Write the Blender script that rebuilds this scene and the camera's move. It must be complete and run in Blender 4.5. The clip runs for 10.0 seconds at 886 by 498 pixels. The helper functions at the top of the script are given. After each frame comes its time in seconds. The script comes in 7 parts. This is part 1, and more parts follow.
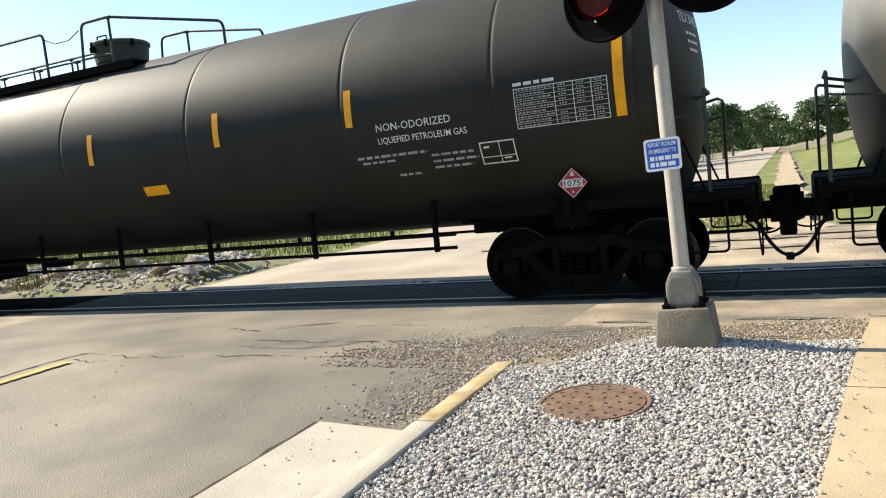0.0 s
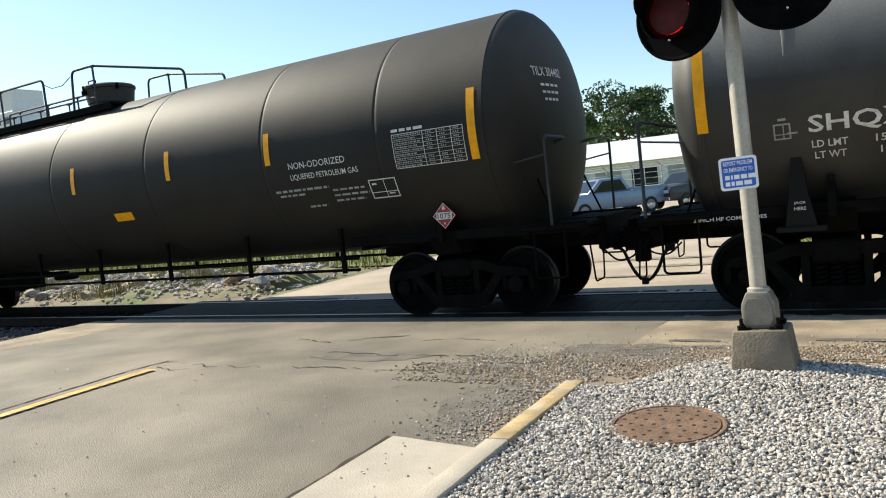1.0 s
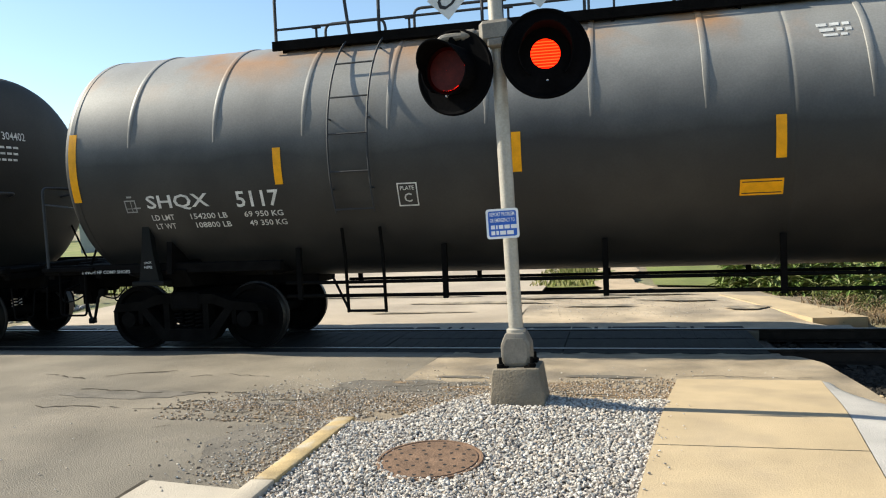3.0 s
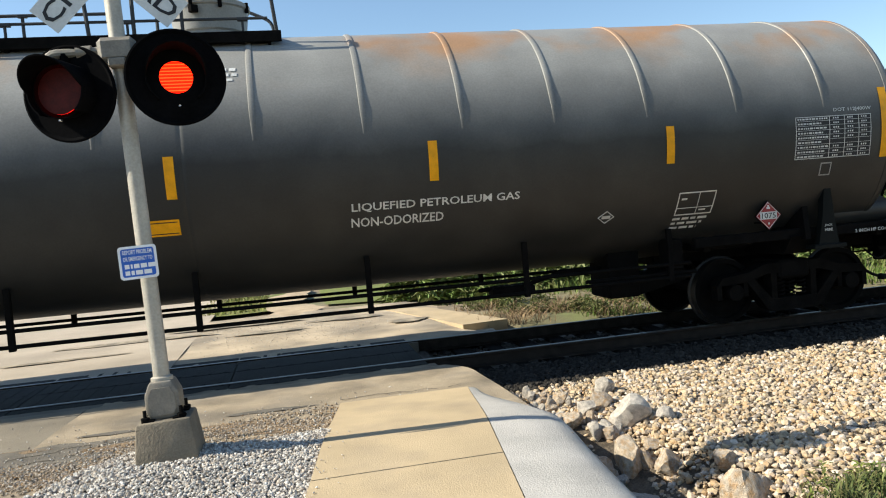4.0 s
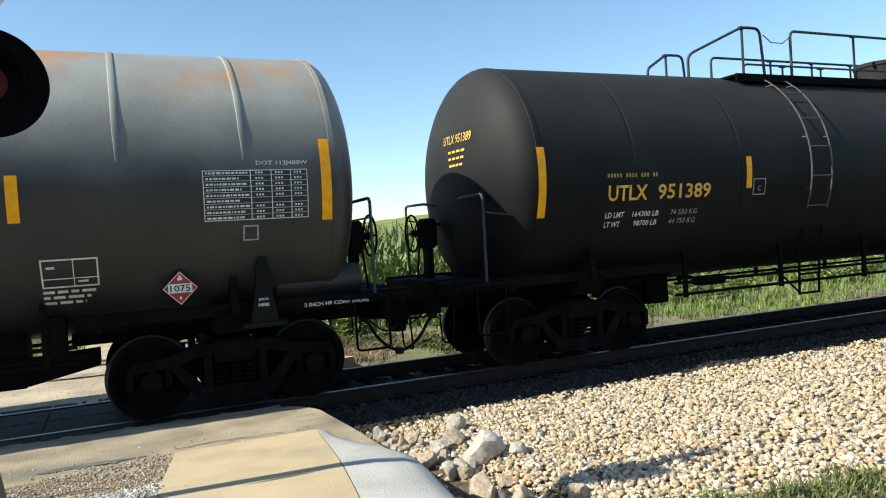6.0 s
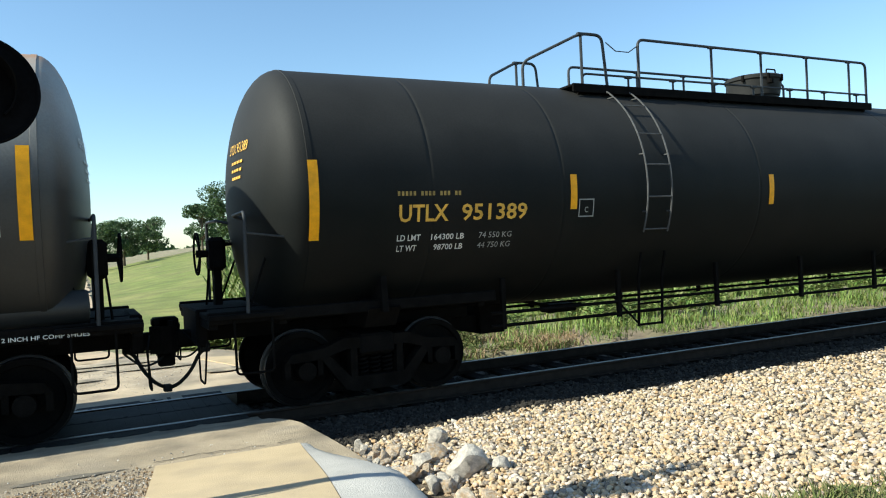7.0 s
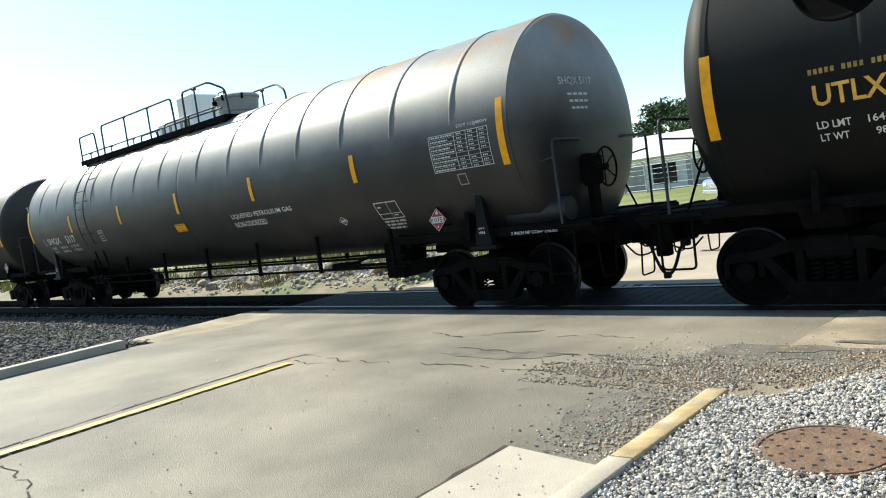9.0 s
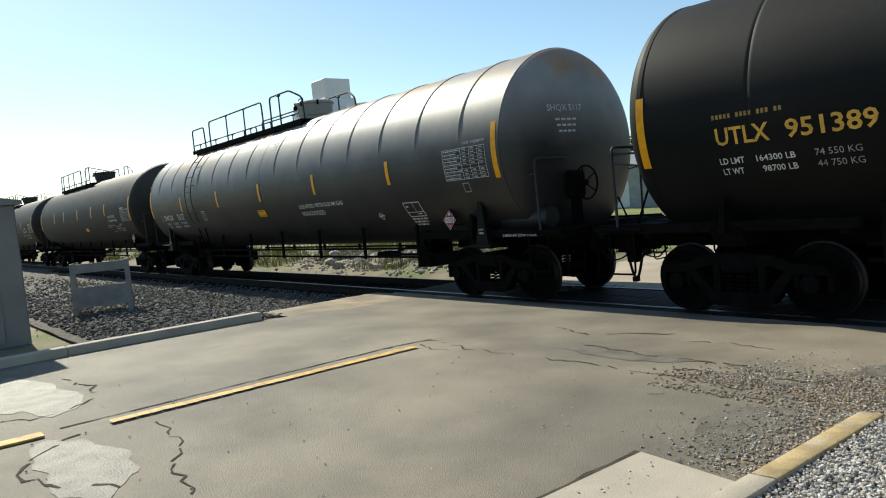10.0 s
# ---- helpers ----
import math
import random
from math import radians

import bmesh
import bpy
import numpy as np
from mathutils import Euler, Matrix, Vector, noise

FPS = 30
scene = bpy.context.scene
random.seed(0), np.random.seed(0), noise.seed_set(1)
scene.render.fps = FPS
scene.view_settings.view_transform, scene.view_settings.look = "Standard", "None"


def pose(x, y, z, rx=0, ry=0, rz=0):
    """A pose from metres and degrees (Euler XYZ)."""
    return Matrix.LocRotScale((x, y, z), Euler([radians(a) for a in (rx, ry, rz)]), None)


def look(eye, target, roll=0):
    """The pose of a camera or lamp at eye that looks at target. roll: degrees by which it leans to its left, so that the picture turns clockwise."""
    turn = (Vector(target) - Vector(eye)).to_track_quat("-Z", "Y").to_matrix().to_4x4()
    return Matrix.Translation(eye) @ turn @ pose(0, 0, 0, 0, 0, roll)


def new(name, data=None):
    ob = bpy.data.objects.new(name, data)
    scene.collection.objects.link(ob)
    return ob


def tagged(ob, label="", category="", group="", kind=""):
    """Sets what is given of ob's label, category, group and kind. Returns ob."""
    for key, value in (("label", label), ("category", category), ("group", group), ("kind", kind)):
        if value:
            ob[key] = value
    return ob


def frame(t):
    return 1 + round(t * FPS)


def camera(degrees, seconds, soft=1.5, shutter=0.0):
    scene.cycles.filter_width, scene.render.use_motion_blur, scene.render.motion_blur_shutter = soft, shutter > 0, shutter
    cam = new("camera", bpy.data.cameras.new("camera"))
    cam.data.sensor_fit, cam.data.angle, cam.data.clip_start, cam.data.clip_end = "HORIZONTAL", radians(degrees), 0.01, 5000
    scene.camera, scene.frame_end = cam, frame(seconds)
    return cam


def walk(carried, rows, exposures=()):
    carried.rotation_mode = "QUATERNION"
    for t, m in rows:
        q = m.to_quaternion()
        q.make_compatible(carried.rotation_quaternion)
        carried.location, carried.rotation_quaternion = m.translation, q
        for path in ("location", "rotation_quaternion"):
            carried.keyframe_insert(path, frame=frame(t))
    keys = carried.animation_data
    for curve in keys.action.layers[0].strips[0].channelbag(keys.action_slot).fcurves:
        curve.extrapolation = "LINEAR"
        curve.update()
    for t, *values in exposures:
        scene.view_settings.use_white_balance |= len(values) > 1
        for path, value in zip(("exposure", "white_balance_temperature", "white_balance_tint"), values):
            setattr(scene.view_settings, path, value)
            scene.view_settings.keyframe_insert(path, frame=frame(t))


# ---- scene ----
cam = camera(62.37, 10.0, soft=1.1)
PATH = [
    (0, pose(0.019, 0.024, 1.757, 84.40, 6.02, 24.97)),
    (0.5, pose(0.041, 0.002, 1.832, 84.97, 5.49, 28.49)),
    (1, pose(0.005, -0.063, 1.831, 85.67, 6.05, 29.95)),
    (1.5, pose(-0.051, -0.112, 1.838, 87.55, 5.14, 27.57)),
    (2, pose(-0.069, -0.160, 1.866, 88.33, 4.51, 23.83)),
    (2.2, pose(-0.091, -0.148, 1.850, 88.38, 4.34, 22.61)),
    (3.3, pose(0.128, -0.092, 1.885, 85.64, 1.91, 4.59)),
    (3.5, pose(0.135, -0.051, 1.896, 83.95, 1.96, -2.77)),
    (4, pose(0.289, 0.063, 1.944, 86.96, 4.60, -11.71)),
    (4.5, pose(0.346, 0.123, 1.919, 88.44, 3.65, -17.45)),
    (5, pose(0.319, 0.220, 1.976, 89.02, 4.58, -23.81)),
    (5.5, pose(0.213, 0.270, 1.968, 89.61, 4.61, -22.41)),
    (6, pose(0.238, 0.313, 1.917, 88.97, 3.55, -24.12)),
    (6.2, pose(0.226, 0.315, 1.925, 87.83, 2.78, -27.06)),
    (7.3, pose(0.077, 0.369, 1.975, 90.96, 2.11, -25.14)),
    (7.5, pose(0.109, 0.377, 1.938, 91.07, 2.36, -18.69)),
    (8, pose(0.018, 0.368, 1.928, 89.91, 4.62, 3.39)),
    (8.5, pose(0.003, 0.257, 1.952, 87.68, 6.39, 27.12)),
    (9, pose(0.032, 0.344, 1.860, 85.96, 7.90, 41.86)),
    (9.5, pose(-0.017, 0.316, 1.893, 87.32, 7.83, 47.69)),
    (10, pose(-0.046, 0.236, 1.916, 86.12, 5.32, 51.29)),
]
LIGHT = [(0.0, 0.95, 6900, 7), (0.5, 0.95, 6900, 6), (1.0, 0.74, 6850, 5), (2.0, 0.7, 6600, 2), (3.5, 0.8, 6900, 6), (4.0, 0.72, 6700, 5), (4.5, 0.72, 6550, 4), (5.5, 0.78, 6450, 2), (7.5, 0.9, 6250, -2),
         (8.0, 1.12, 6450, 0), (8.5, 1.4, 6700, 3), (9.0, 0.95, 6500, 0), (9.5, 0.4, 6700, 0), (10.0, 0.32, 6700, 1)]
walk(cam, PATH, LIGHT)
walk_speed, walk_gain, walk_late = -2.7862, -0.00962, 0.000298   # the train's way along the track: v*t + a*t*t + b*t*t*t
YC, ZC, R, L = 10.29, 2.69, 1.70, 20.9      # track centre, tank axis, tank radius, car length


def train_at(t):
    return walk_speed * t + walk_gain * t * t + walk_late * t ** 3


# ---- world and sun ----
SUN_EL = 36.0
world = bpy.data.worlds.new("sky")
scene.world = world
world.use_nodes = True
wn = world.node_tree
sky = wn.nodes.new("ShaderNodeTexSky")
sky.sky_type = "NISHITA"
sky.sun_disc = False
sky.sun_elevation = radians(SUN_EL)
sky.sun_rotation = radians(-86.0)
sky.air_density, sky.dust_density, sky.ozone_density = 1.0, 0.3, 2.9
wn.links.new(sky.outputs[0], wn.nodes["Background"].inputs[0])
wn.nodes["Background"].inputs[1].default_value = 0.115
sun = new("sun", bpy.data.lights.new("sun", "SUN"))
sun.data.energy, sun.data.angle, sun.data.color = 5.0, radians(0.55), (1.0, 0.93, 0.82)
sun.matrix_world = look((-60, 4.2, 60 * math.tan(radians(SUN_EL))), (0, 0, 0))


# ---- materials ----
def mat(name, col, rough=0.6, metal=0.0, var=0.25, scale=6.0, fine=60.0, bump=0.15, second=None, second_at=0.6, second_scale=1.5,
        island=0.0, obj_rand=0.0, palette=None, emit=None, stretch=None, soft=0.12, spec=0.5, lit_upper=None, rusty=None):
    """Base colour with two scales of variation, an optional second tone in patches, and fine relief."""
    m = bpy.data.materials.new(name)
    m.use_nodes = True
    nt = m.node_tree
    N, K = nt.nodes, nt.links
    b = N["Principled BSDF"]
    b.inputs["Roughness"].default_value = rough
    b.inputs["Metallic"].default_value = metal
    b.inputs["Specular IOR Level"].default_value = spec
    tc = N.new("ShaderNodeTexCoord")
    src = tc.outputs["Object"]
    if stretch:
        mp = N.new("ShaderNodeMapping")
        mp.inputs["Scale"].default_value = stretch
        K.new(src, mp.inputs["Vector"])
        src = mp.outputs["Vector"]

    def noise_tex(s, detail=4.0):
        n = N.new("ShaderNodeTexNoise")
        n.inputs["Scale"].default_value = s
        n.inputs["Detail"].default_value = detail
        K.new(src, n.inputs["Vector"])
        return n.outputs["Fac"]

    def mix(kind, fac, a, c):
        x = N.new("ShaderNodeMix")
        x.data_type, x.blend_type = "RGBA", kind
        for sock, val in ((x.inputs["Factor"], fac), (x.inputs["A"], a), (x.inputs["B"], c)):
            if isinstance(val, (int, float)):
                sock.default_value = val
            elif isinstance(val, tuple):
                sock.default_value = (*val, 1)
            else:
                K.new(val, sock)
        return x.outputs["Result"]

    def ramp(fac, stops):
        r = N.new("ShaderNodeValToRGB")
        e = r.color_ramp.elements
        while len(e) < len(stops):
            e.new(0.5)
        for el, (p, c) in zip(e, stops):
            el.position, el.color = p, (*c, 1)
        K.new(fac, r.inputs["Fac"])
        return r.outputs["Color"]

    colour = tuple(col)
    if palette:
        rnd = N.new("ShaderNodeNewGeometry").outputs["Random Per Island"] if island else N.new("ShaderNodeObjectInfo").outputs["Random"]
        colour = ramp(rnd, [((i + 0.001) / len(palette), c) for i, c in enumerate(palette)])
    if second:
        f = ramp(noise_tex(second_scale, 6), [(second_at - soft, (0, 0, 0)), (second_at + soft, (1, 1, 1))])
        colour = mix("MIX", f, colour, tuple(second))
    # painted sunlight: blends to a lighter tone with height, edge roughened by noise
    if lit_upper:
        tone, z0, z1 = lit_upper
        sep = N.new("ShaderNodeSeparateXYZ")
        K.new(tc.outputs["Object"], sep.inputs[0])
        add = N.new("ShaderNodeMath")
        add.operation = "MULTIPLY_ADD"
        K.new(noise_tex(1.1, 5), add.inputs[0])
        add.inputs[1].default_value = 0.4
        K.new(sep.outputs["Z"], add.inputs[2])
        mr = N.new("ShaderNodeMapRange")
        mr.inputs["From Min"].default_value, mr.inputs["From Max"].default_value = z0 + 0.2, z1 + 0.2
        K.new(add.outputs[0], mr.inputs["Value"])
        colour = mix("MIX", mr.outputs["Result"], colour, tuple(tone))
    if rusty:
        tone, z0, z1 = rusty
        sep = N.new("ShaderNodeSeparateXYZ")
        K.new(tc.outputs["Object"], sep.inputs[0])
        mr = N.new("ShaderNodeMapRange")
        mr.inputs["From Min"].default_value, mr.inputs["From Max"].default_value = z0, z1
        K.new(sep.outputs["Z"], mr.inputs["Value"])
        spots = ramp(noise_tex(0.85, 7), [(0.5, (0, 0, 0)), (0.66, (0.85, 0.85, 0.85))])
        colour = mix("MIX", mix("MULTIPLY", 1.0, spots, mr.outputs["Result"]), colour, tuple(tone))
    lo, hi = 1 - var, 1 + var
    colour = mix("MULTIPLY", 1.0, colour, ramp(noise_tex(scale), [(0.3, (lo, lo, lo)), (0.7, (min(hi, 1.6),) * 3)]))
    colour = mix("MULTIPLY", 0.6, colour, ramp(noise_tex(fine, 2), [(0.3, (lo, lo, lo)), (0.7, (min(hi, 1.6),) * 3)]))
    K.new(colour, b.inputs["Base Color"])
    if bump:
        bp = N.new("ShaderNodeBump")
        bp.inputs["Strength"].default_value = bump
        bp.inputs["Distance"].default_value = 0.02
        K.new(noise_tex(fine * 0.7, 5), bp.inputs["Height"])
        K.new(bp.outputs["Normal"], b.inputs["Normal"])
    if emit:
        b.inputs["Emission Color"].default_value = (*emit[0], 1)
        b.inputs["Emission Strength"].default_value = emit[1]
    return m


M = dict(
    asphalt=mat("asphalt", (0.172, 0.15, 0.118), 0.72, spec=0.3, var=0.3, scale=0.9, fine=140, bump=0.5, second=(0.242, 0.206, 0.156), second_at=0.52, second_scale=0.35),
    apron=mat("dusty_asphalt", (0.32, 0.255, 0.175), 0.9, var=0.35, scale=1.6, fine=110, bump=0.6, second=(0.19, 0.16, 0.125), second_at=0.58, second_scale=1.3),
    far_apron=mat("sandy_asphalt", (0.42, 0.335, 0.235), 0.9, var=0.3, scale=1.1, fine=60, bump=0.5, second=(0.26, 0.215, 0.16), second_at=0.56, second_scale=0.9),
    overlay=mat("shiny_overlay", (0.185, 0.165, 0.135), 0.62, var=0.3, scale=5, fine=90, bump=0.7),
    far_asphalt=mat("worn_asphalt", (0.40, 0.33, 0.25), 0.85, var=0.2, scale=0.6, fine=60, bump=0.3),
    patch=mat("tar_patch", (0.135, 0.118, 0.095), 0.85, var=0.3, scale=5, fine=90, bump=0.5),
    tar_dirt=mat("earthy_grit", (0.21, 0.145, 0.085), 0.95, var=0.35, scale=9, fine=80, bump=0.8),
    far_stain=mat("grey_stain", (0.20, 0.17, 0.13), 0.95, var=0.4, scale=4, fine=50, bump=0.6, second=(0.33, 0.27, 0.19), second_at=0.5, second_scale=3),
    tar=mat("tar", (0.07, 0.06, 0.048), 0.95, var=0.3, spec=0.1),
    yellow_paint=mat("road_paint", (0.62, 0.36, 0.07), 0.7, var=0.3, scale=9, fine=90, bump=0.3, second=(0.3, 0.24, 0.14), second_at=0.62, second_scale=7),
    concrete=mat("concrete", (0.43, 0.375, 0.30), 0.85, var=0.14, scale=2.5, fine=120, bump=0.3),
    walk=mat("tan_concrete", (0.47, 0.36, 0.22), 0.85, var=0.12, scale=1.8, fine=140, bump=0.25, second=(0.40, 0.31, 0.20), second_at=0.6, second_scale=2.2),
    pale=mat("pale_concrete", (0.47, 0.44, 0.40), 0.85, spec=0.3, var=0.12, scale=3.0, fine=130, bump=0.35),
    kerb_paint=mat("faded_kerb_paint", (0.42, 0.305, 0.15), 0.8, var=0.25, scale=7, fine=100, bump=0.3, second=(0.45, 0.41, 0.34), second_at=0.62, second_scale=5),
    dirt=mat("dirt", (0.24, 0.19, 0.13), 0.95, var=0.3, scale=2, fine=70, bump=0.6, second=(0.13, 0.15, 0.05), second_at=0.55, second_scale=0.5),
    path=mat("sandy_dirt", (0.42, 0.32, 0.21), 0.95, var=0.2, scale=2, fine=60, bump=0.4),
    gravel_bed=mat("gravel_bed", (0.11, 0.095, 0.078), 0.95, var=0.5, scale=14, fine=90, bump=1.0),
    ballast_bed=mat("ballast_bed", (0.10, 0.077, 0.053), 0.95, var=0.5, scale=10, fine=60, bump=1.0),
    gravel=mat("pale_gravel", (0.4, 0.4, 0.4), 0.85, var=0.2, scale=40, fine=200, bump=0.3, island=1,
               palette=[(0.50, 0.455, 0.40), (0.33, 0.30, 0.27), (0.57, 0.525, 0.46), (0.20, 0.18, 0.165), (0.47, 0.39, 0.31), (0.62, 0.585, 0.53)]),
    grit=mat("brown_grit", (0.3, 0.25, 0.2), 0.9, var=0.25, scale=40, fine=200, bump=0.3, island=1,
             palette=[(0.30, 0.22, 0.14), (0.20, 0.155, 0.11), (0.40, 0.32, 0.23), (0.13, 0.11, 0.09), (0.47, 0.42, 0.35), (0.26, 0.17, 0.09)]),
    ballast=mat("tan_ballast", (0.4, 0.4, 0.4), 0.85, var=0.2, scale=30, fine=150, bump=0.3, island=1,
                palette=[(0.50, 0.37, 0.22), (0.34, 0.26, 0.17), (0.60, 0.47, 0.30), (0.22, 0.18, 0.14), (0.52, 0.42, 0.33), (0.62, 0.54, 0.44), (0.46, 0.31, 0.17)]),
    grey_ballast=mat("grey_ballast", (0.3, 0.3, 0.3), 0.9, var=0.25, scale=30, fine=150, bump=0.3, island=1,
                     palette=[(0.14, 0.125, 0.11), (0.10, 0.09, 0.08), (0.19, 0.17, 0.145), (0.07, 0.063, 0.056)]),
    # near black, so the train's shade is partly in the stones' colour
    shade_ballast=mat("shade_ballast", (0.03, 0.027, 0.024), 0.9, spec=0.2, var=0.25, scale=30, fine=150, bump=0.3, island=1,
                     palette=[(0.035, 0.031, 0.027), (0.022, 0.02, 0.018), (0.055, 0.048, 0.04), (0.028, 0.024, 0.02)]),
    rock=mat("limestone_rock", (0.5, 0.42, 0.33), 0.85, var=0.3, scale=5, fine=40, bump=0.8, second=(0.42, 0.27, 0.14), second_at=0.56, second_scale=4, palette=None),
    rock_grey=mat("grey_rock", (0.48, 0.43, 0.37), 0.85, var=0.3, scale=5, fine=40, bump=0.8),
    rail=mat("rail_steel", (0.025, 0.019, 0.015), 0.85, 0.0, spec=0.1, var=0.3, scale=8, fine=80),
    rail_top=mat("polished_rail", (0.24, 0.225, 0.205), 0.42, 1.0, var=0.1, scale=8, fine=80, bump=0.03),
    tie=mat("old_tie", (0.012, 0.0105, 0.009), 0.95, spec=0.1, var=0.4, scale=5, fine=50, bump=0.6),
    rubber=mat("crossing_panel", (0.013, 0.0128, 0.0125), 0.75, spec=0.16, var=0.35, scale=3, fine=70, bump=0.4),
    # tank paints carry sun and shade in their colour: lighter tops, darker sides
    tank_a=mat("weathered_black_lit_top", (0.019, 0.0175, 0.0155), 0.62, var=0.16, scale=1.2, fine=45, bump=0.04, second=(0.024, 0.0215, 0.018), second_at=0.56, second_scale=0.5, spec=0.2,
               lit_upper=((0.05, 0.047, 0.042), 2.75, 3.7)),
    tank_b=mat("grey_paint_lit_top", (0.0235, 0.023, 0.0222), 0.5, var=0.14, scale=1.4, fine=45, bump=0.04, second=(0.038, 0.036, 0.033), second_at=0.55, second_scale=0.7, spec=0.42,
               lit_upper=((0.27, 0.262, 0.243), 2.65, 3.6), rusty=((0.36, 0.19, 0.085), 3.45, 4.0)),
    tank_c=mat("clean_black_lit_top", (0.006, 0.0074, 0.0072), 0.6, var=0.14, scale=1.2, fine=45, bump=0.03, second=(0.0125, 0.012, 0.011), second_at=0.55, second_scale=0.5, spec=0.1,
               lit_upper=((0.027, 0.0265, 0.0255), 2.4, 3.5)),
    steel_dark=mat("grimy_steel", (0.0055, 0.005, 0.0047), 0.9, 0.0, spec=0.06, var=0.35, scale=6, fine=60, bump=0.25),
    steel_brown=mat("dusty_brown_steel", (0.006, 0.0052, 0.0045), 0.9, 0.0, spec=0.06, var=0.4, scale=6, fine=60, bump=0.3),
    wheel_rim=mat("worn_wheel_tread", (0.03, 0.027, 0.025), 0.5, 0.5, var=0.2),
    hose=mat("rubber_hose", (0.012, 0.012, 0.012), 0.7, spec=0.2, var=0.2),
    rail_grey=mat("painted_pipe", (0.03, 0.033, 0.037), 0.6, 0.0, spec=0.3, var=0.2),
    rail_white=mat("faded_white_pipe", (0.06, 0.06, 0.06), 0.6, 0.0, var=0.3, scale=12),
    reflector=mat("yellow_reflector", (0.85, 0.37, 0.004), 0.45, spec=0.3, var=0.12, scale=10, fine=150, bump=0.1),
    white_ink=mat("white_stencil", (0.62, 0.61, 0.58), 0.6, var=0.2, scale=8, fine=60, bump=0.0),
    grey_ink=mat("greyed_stencil", (0.30, 0.30, 0.29), 0.6, var=0.25, scale=8, fine=60, bump=0.0),
    faded_yellow=mat("faded_yellow_stencil", (0.30, 0.20, 0.05), 0.7, var=0.3, scale=12, fine=60, bump=0.0),
    yellow_ink=mat("yellow_stencil", (0.68, 0.38, 0.05), 0.6, var=0.2, scale=8, fine=60, bump=0.0),
    black_ink=mat("black_stencil", (0.012, 0.012, 0.014), 0.6, var=0.1, bump=0.0),
    red_card=mat("red_placard", (0.27, 0.012, 0.016), 0.5, var=0.12, bump=0.05),
    alum=mat("weathered_aluminium", (0.41, 0.375, 0.32), 0.55, 0.35, var=0.15, scale=5, fine=60, bump=0.1),
    cast=mat("painted_casting", (0.22, 0.195, 0.16), 0.6, 0.2, var=0.2, scale=9, fine=70, bump=0.15),
    plinth=mat("plinth_concrete", (0.18, 0.15, 0.11), 0.9, var=0.2, scale=6, fine=90, bump=0.4),
    black_disc=mat("matt_black_disc", (0.004, 0.004, 0.0045), 0.95, spec=0.02, var=0.3, scale=4, fine=40, bump=0.05),
    sign_white=mat("sign_sheet_white", (0.62, 0.63, 0.62), 0.5, var=0.08, scale=6, bump=0.02),
    sign_bright=mat("bright_sheeting", (0.85, 0.85, 0.84), 0.4, var=0.05, bump=0.0),
    dull_board=mat("dull_grey_board", (0.24, 0.23, 0.21), 0.7, var=0.2, scale=4),
    sign_blue=mat("sign_sheet_blue", (0.012, 0.11, 0.52), 0.45, var=0.08, bump=0.02),
    iron=mat("rusty_cast_iron", (0.175, 0.105, 0.065), 0.85, 0.1, var=0.3, scale=9, fine=90, bump=0.4),
    hole=mat("dark_hole", (0.01, 0.01, 0.01), 0.9, var=0.1, bump=0.0),
    lens_lit=mat("glowing_red_lens", (0.1, 0.002, 0.001), 0.6, spec=0.1, var=0.1, bump=0.0, emit=((1.0, 0.007, 0.002), 2.2)),
    lens_rib=mat("lens_flutes", (0.1, 0.004, 0.003), 0.5, var=0.1, bump=0.0, emit=((1.0, 0.036, 0.004), 2.8)),
    lens_dark=mat("dark_red_lens", (0.055, 0.005, 0.004), 0.6, spec=0.2, var=0.25, scale=20, bump=0.1),
    bark=mat("bark", (0.10, 0.075, 0.05), 0.95, var=0.3, scale=8, fine=40, bump=0.6),
    leaf=mat("tree_leaves", (0.05, 0.09, 0.025), 0.7, var=0.35, scale=0.6, fine=4, bump=0.0, island=1,
             palette=[(0.035, 0.075, 0.018), (0.055, 0.105, 0.026), (0.085, 0.13, 0.035), (0.03, 0.06, 0.016)]),
    grass=mat("grass_blades", (0.09, 0.14, 0.03), 0.75, var=0.3, scale=0.7, fine=5, bump=0.0, island=1,
              palette=[(0.10, 0.17, 0.028), (0.15, 0.22, 0.04), (0.21, 0.21, 0.065), (0.075, 0.13, 0.022)]),
    weed=mat("olive_weeds", (0.1, 0.12, 0.03), 0.8, var=0.3, scale=0.7, fine=5, bump=0.0, island=1,
             palette=[(0.09, 0.115, 0.025), (0.13, 0.15, 0.04), (0.17, 0.15, 0.06), (0.06, 0.085, 0.02)]),
    fresh_weed=mat("bushy_weeds", (0.1, 0.14, 0.03), 0.8, var=0.3, scale=0.9, fine=9, bump=0.0, island=1,
                   palette=[(0.10, 0.14, 0.022), (0.16, 0.19, 0.035), (0.21, 0.21, 0.06), (0.06, 0.095, 0.018), (0.13, 0.10, 0.04)]),
    straw=mat("dry_straw", (0.25, 0.18, 0.1), 0.9, var=0.3, scale=0.7, fine=5, bump=0.0, island=1,
              palette=[(0.26, 0.17, 0.09), (0.34, 0.25, 0.14), (0.17, 0.11, 0.06)]),
    dry_grass=mat("yellowish_grass", (0.2, 0.2, 0.05), 0.8, var=0.3, scale=0.7, fine=5, bump=0.0, island=1,
                  palette=[(0.22, 0.22, 0.05), (0.15, 0.19, 0.04), (0.27, 0.24, 0.09)]),
    corn=mat("maize_leaves", (0.08, 0.14, 0.03), 0.7, var=0.3, scale=0.7, fine=5, bump=0.0, island=1,
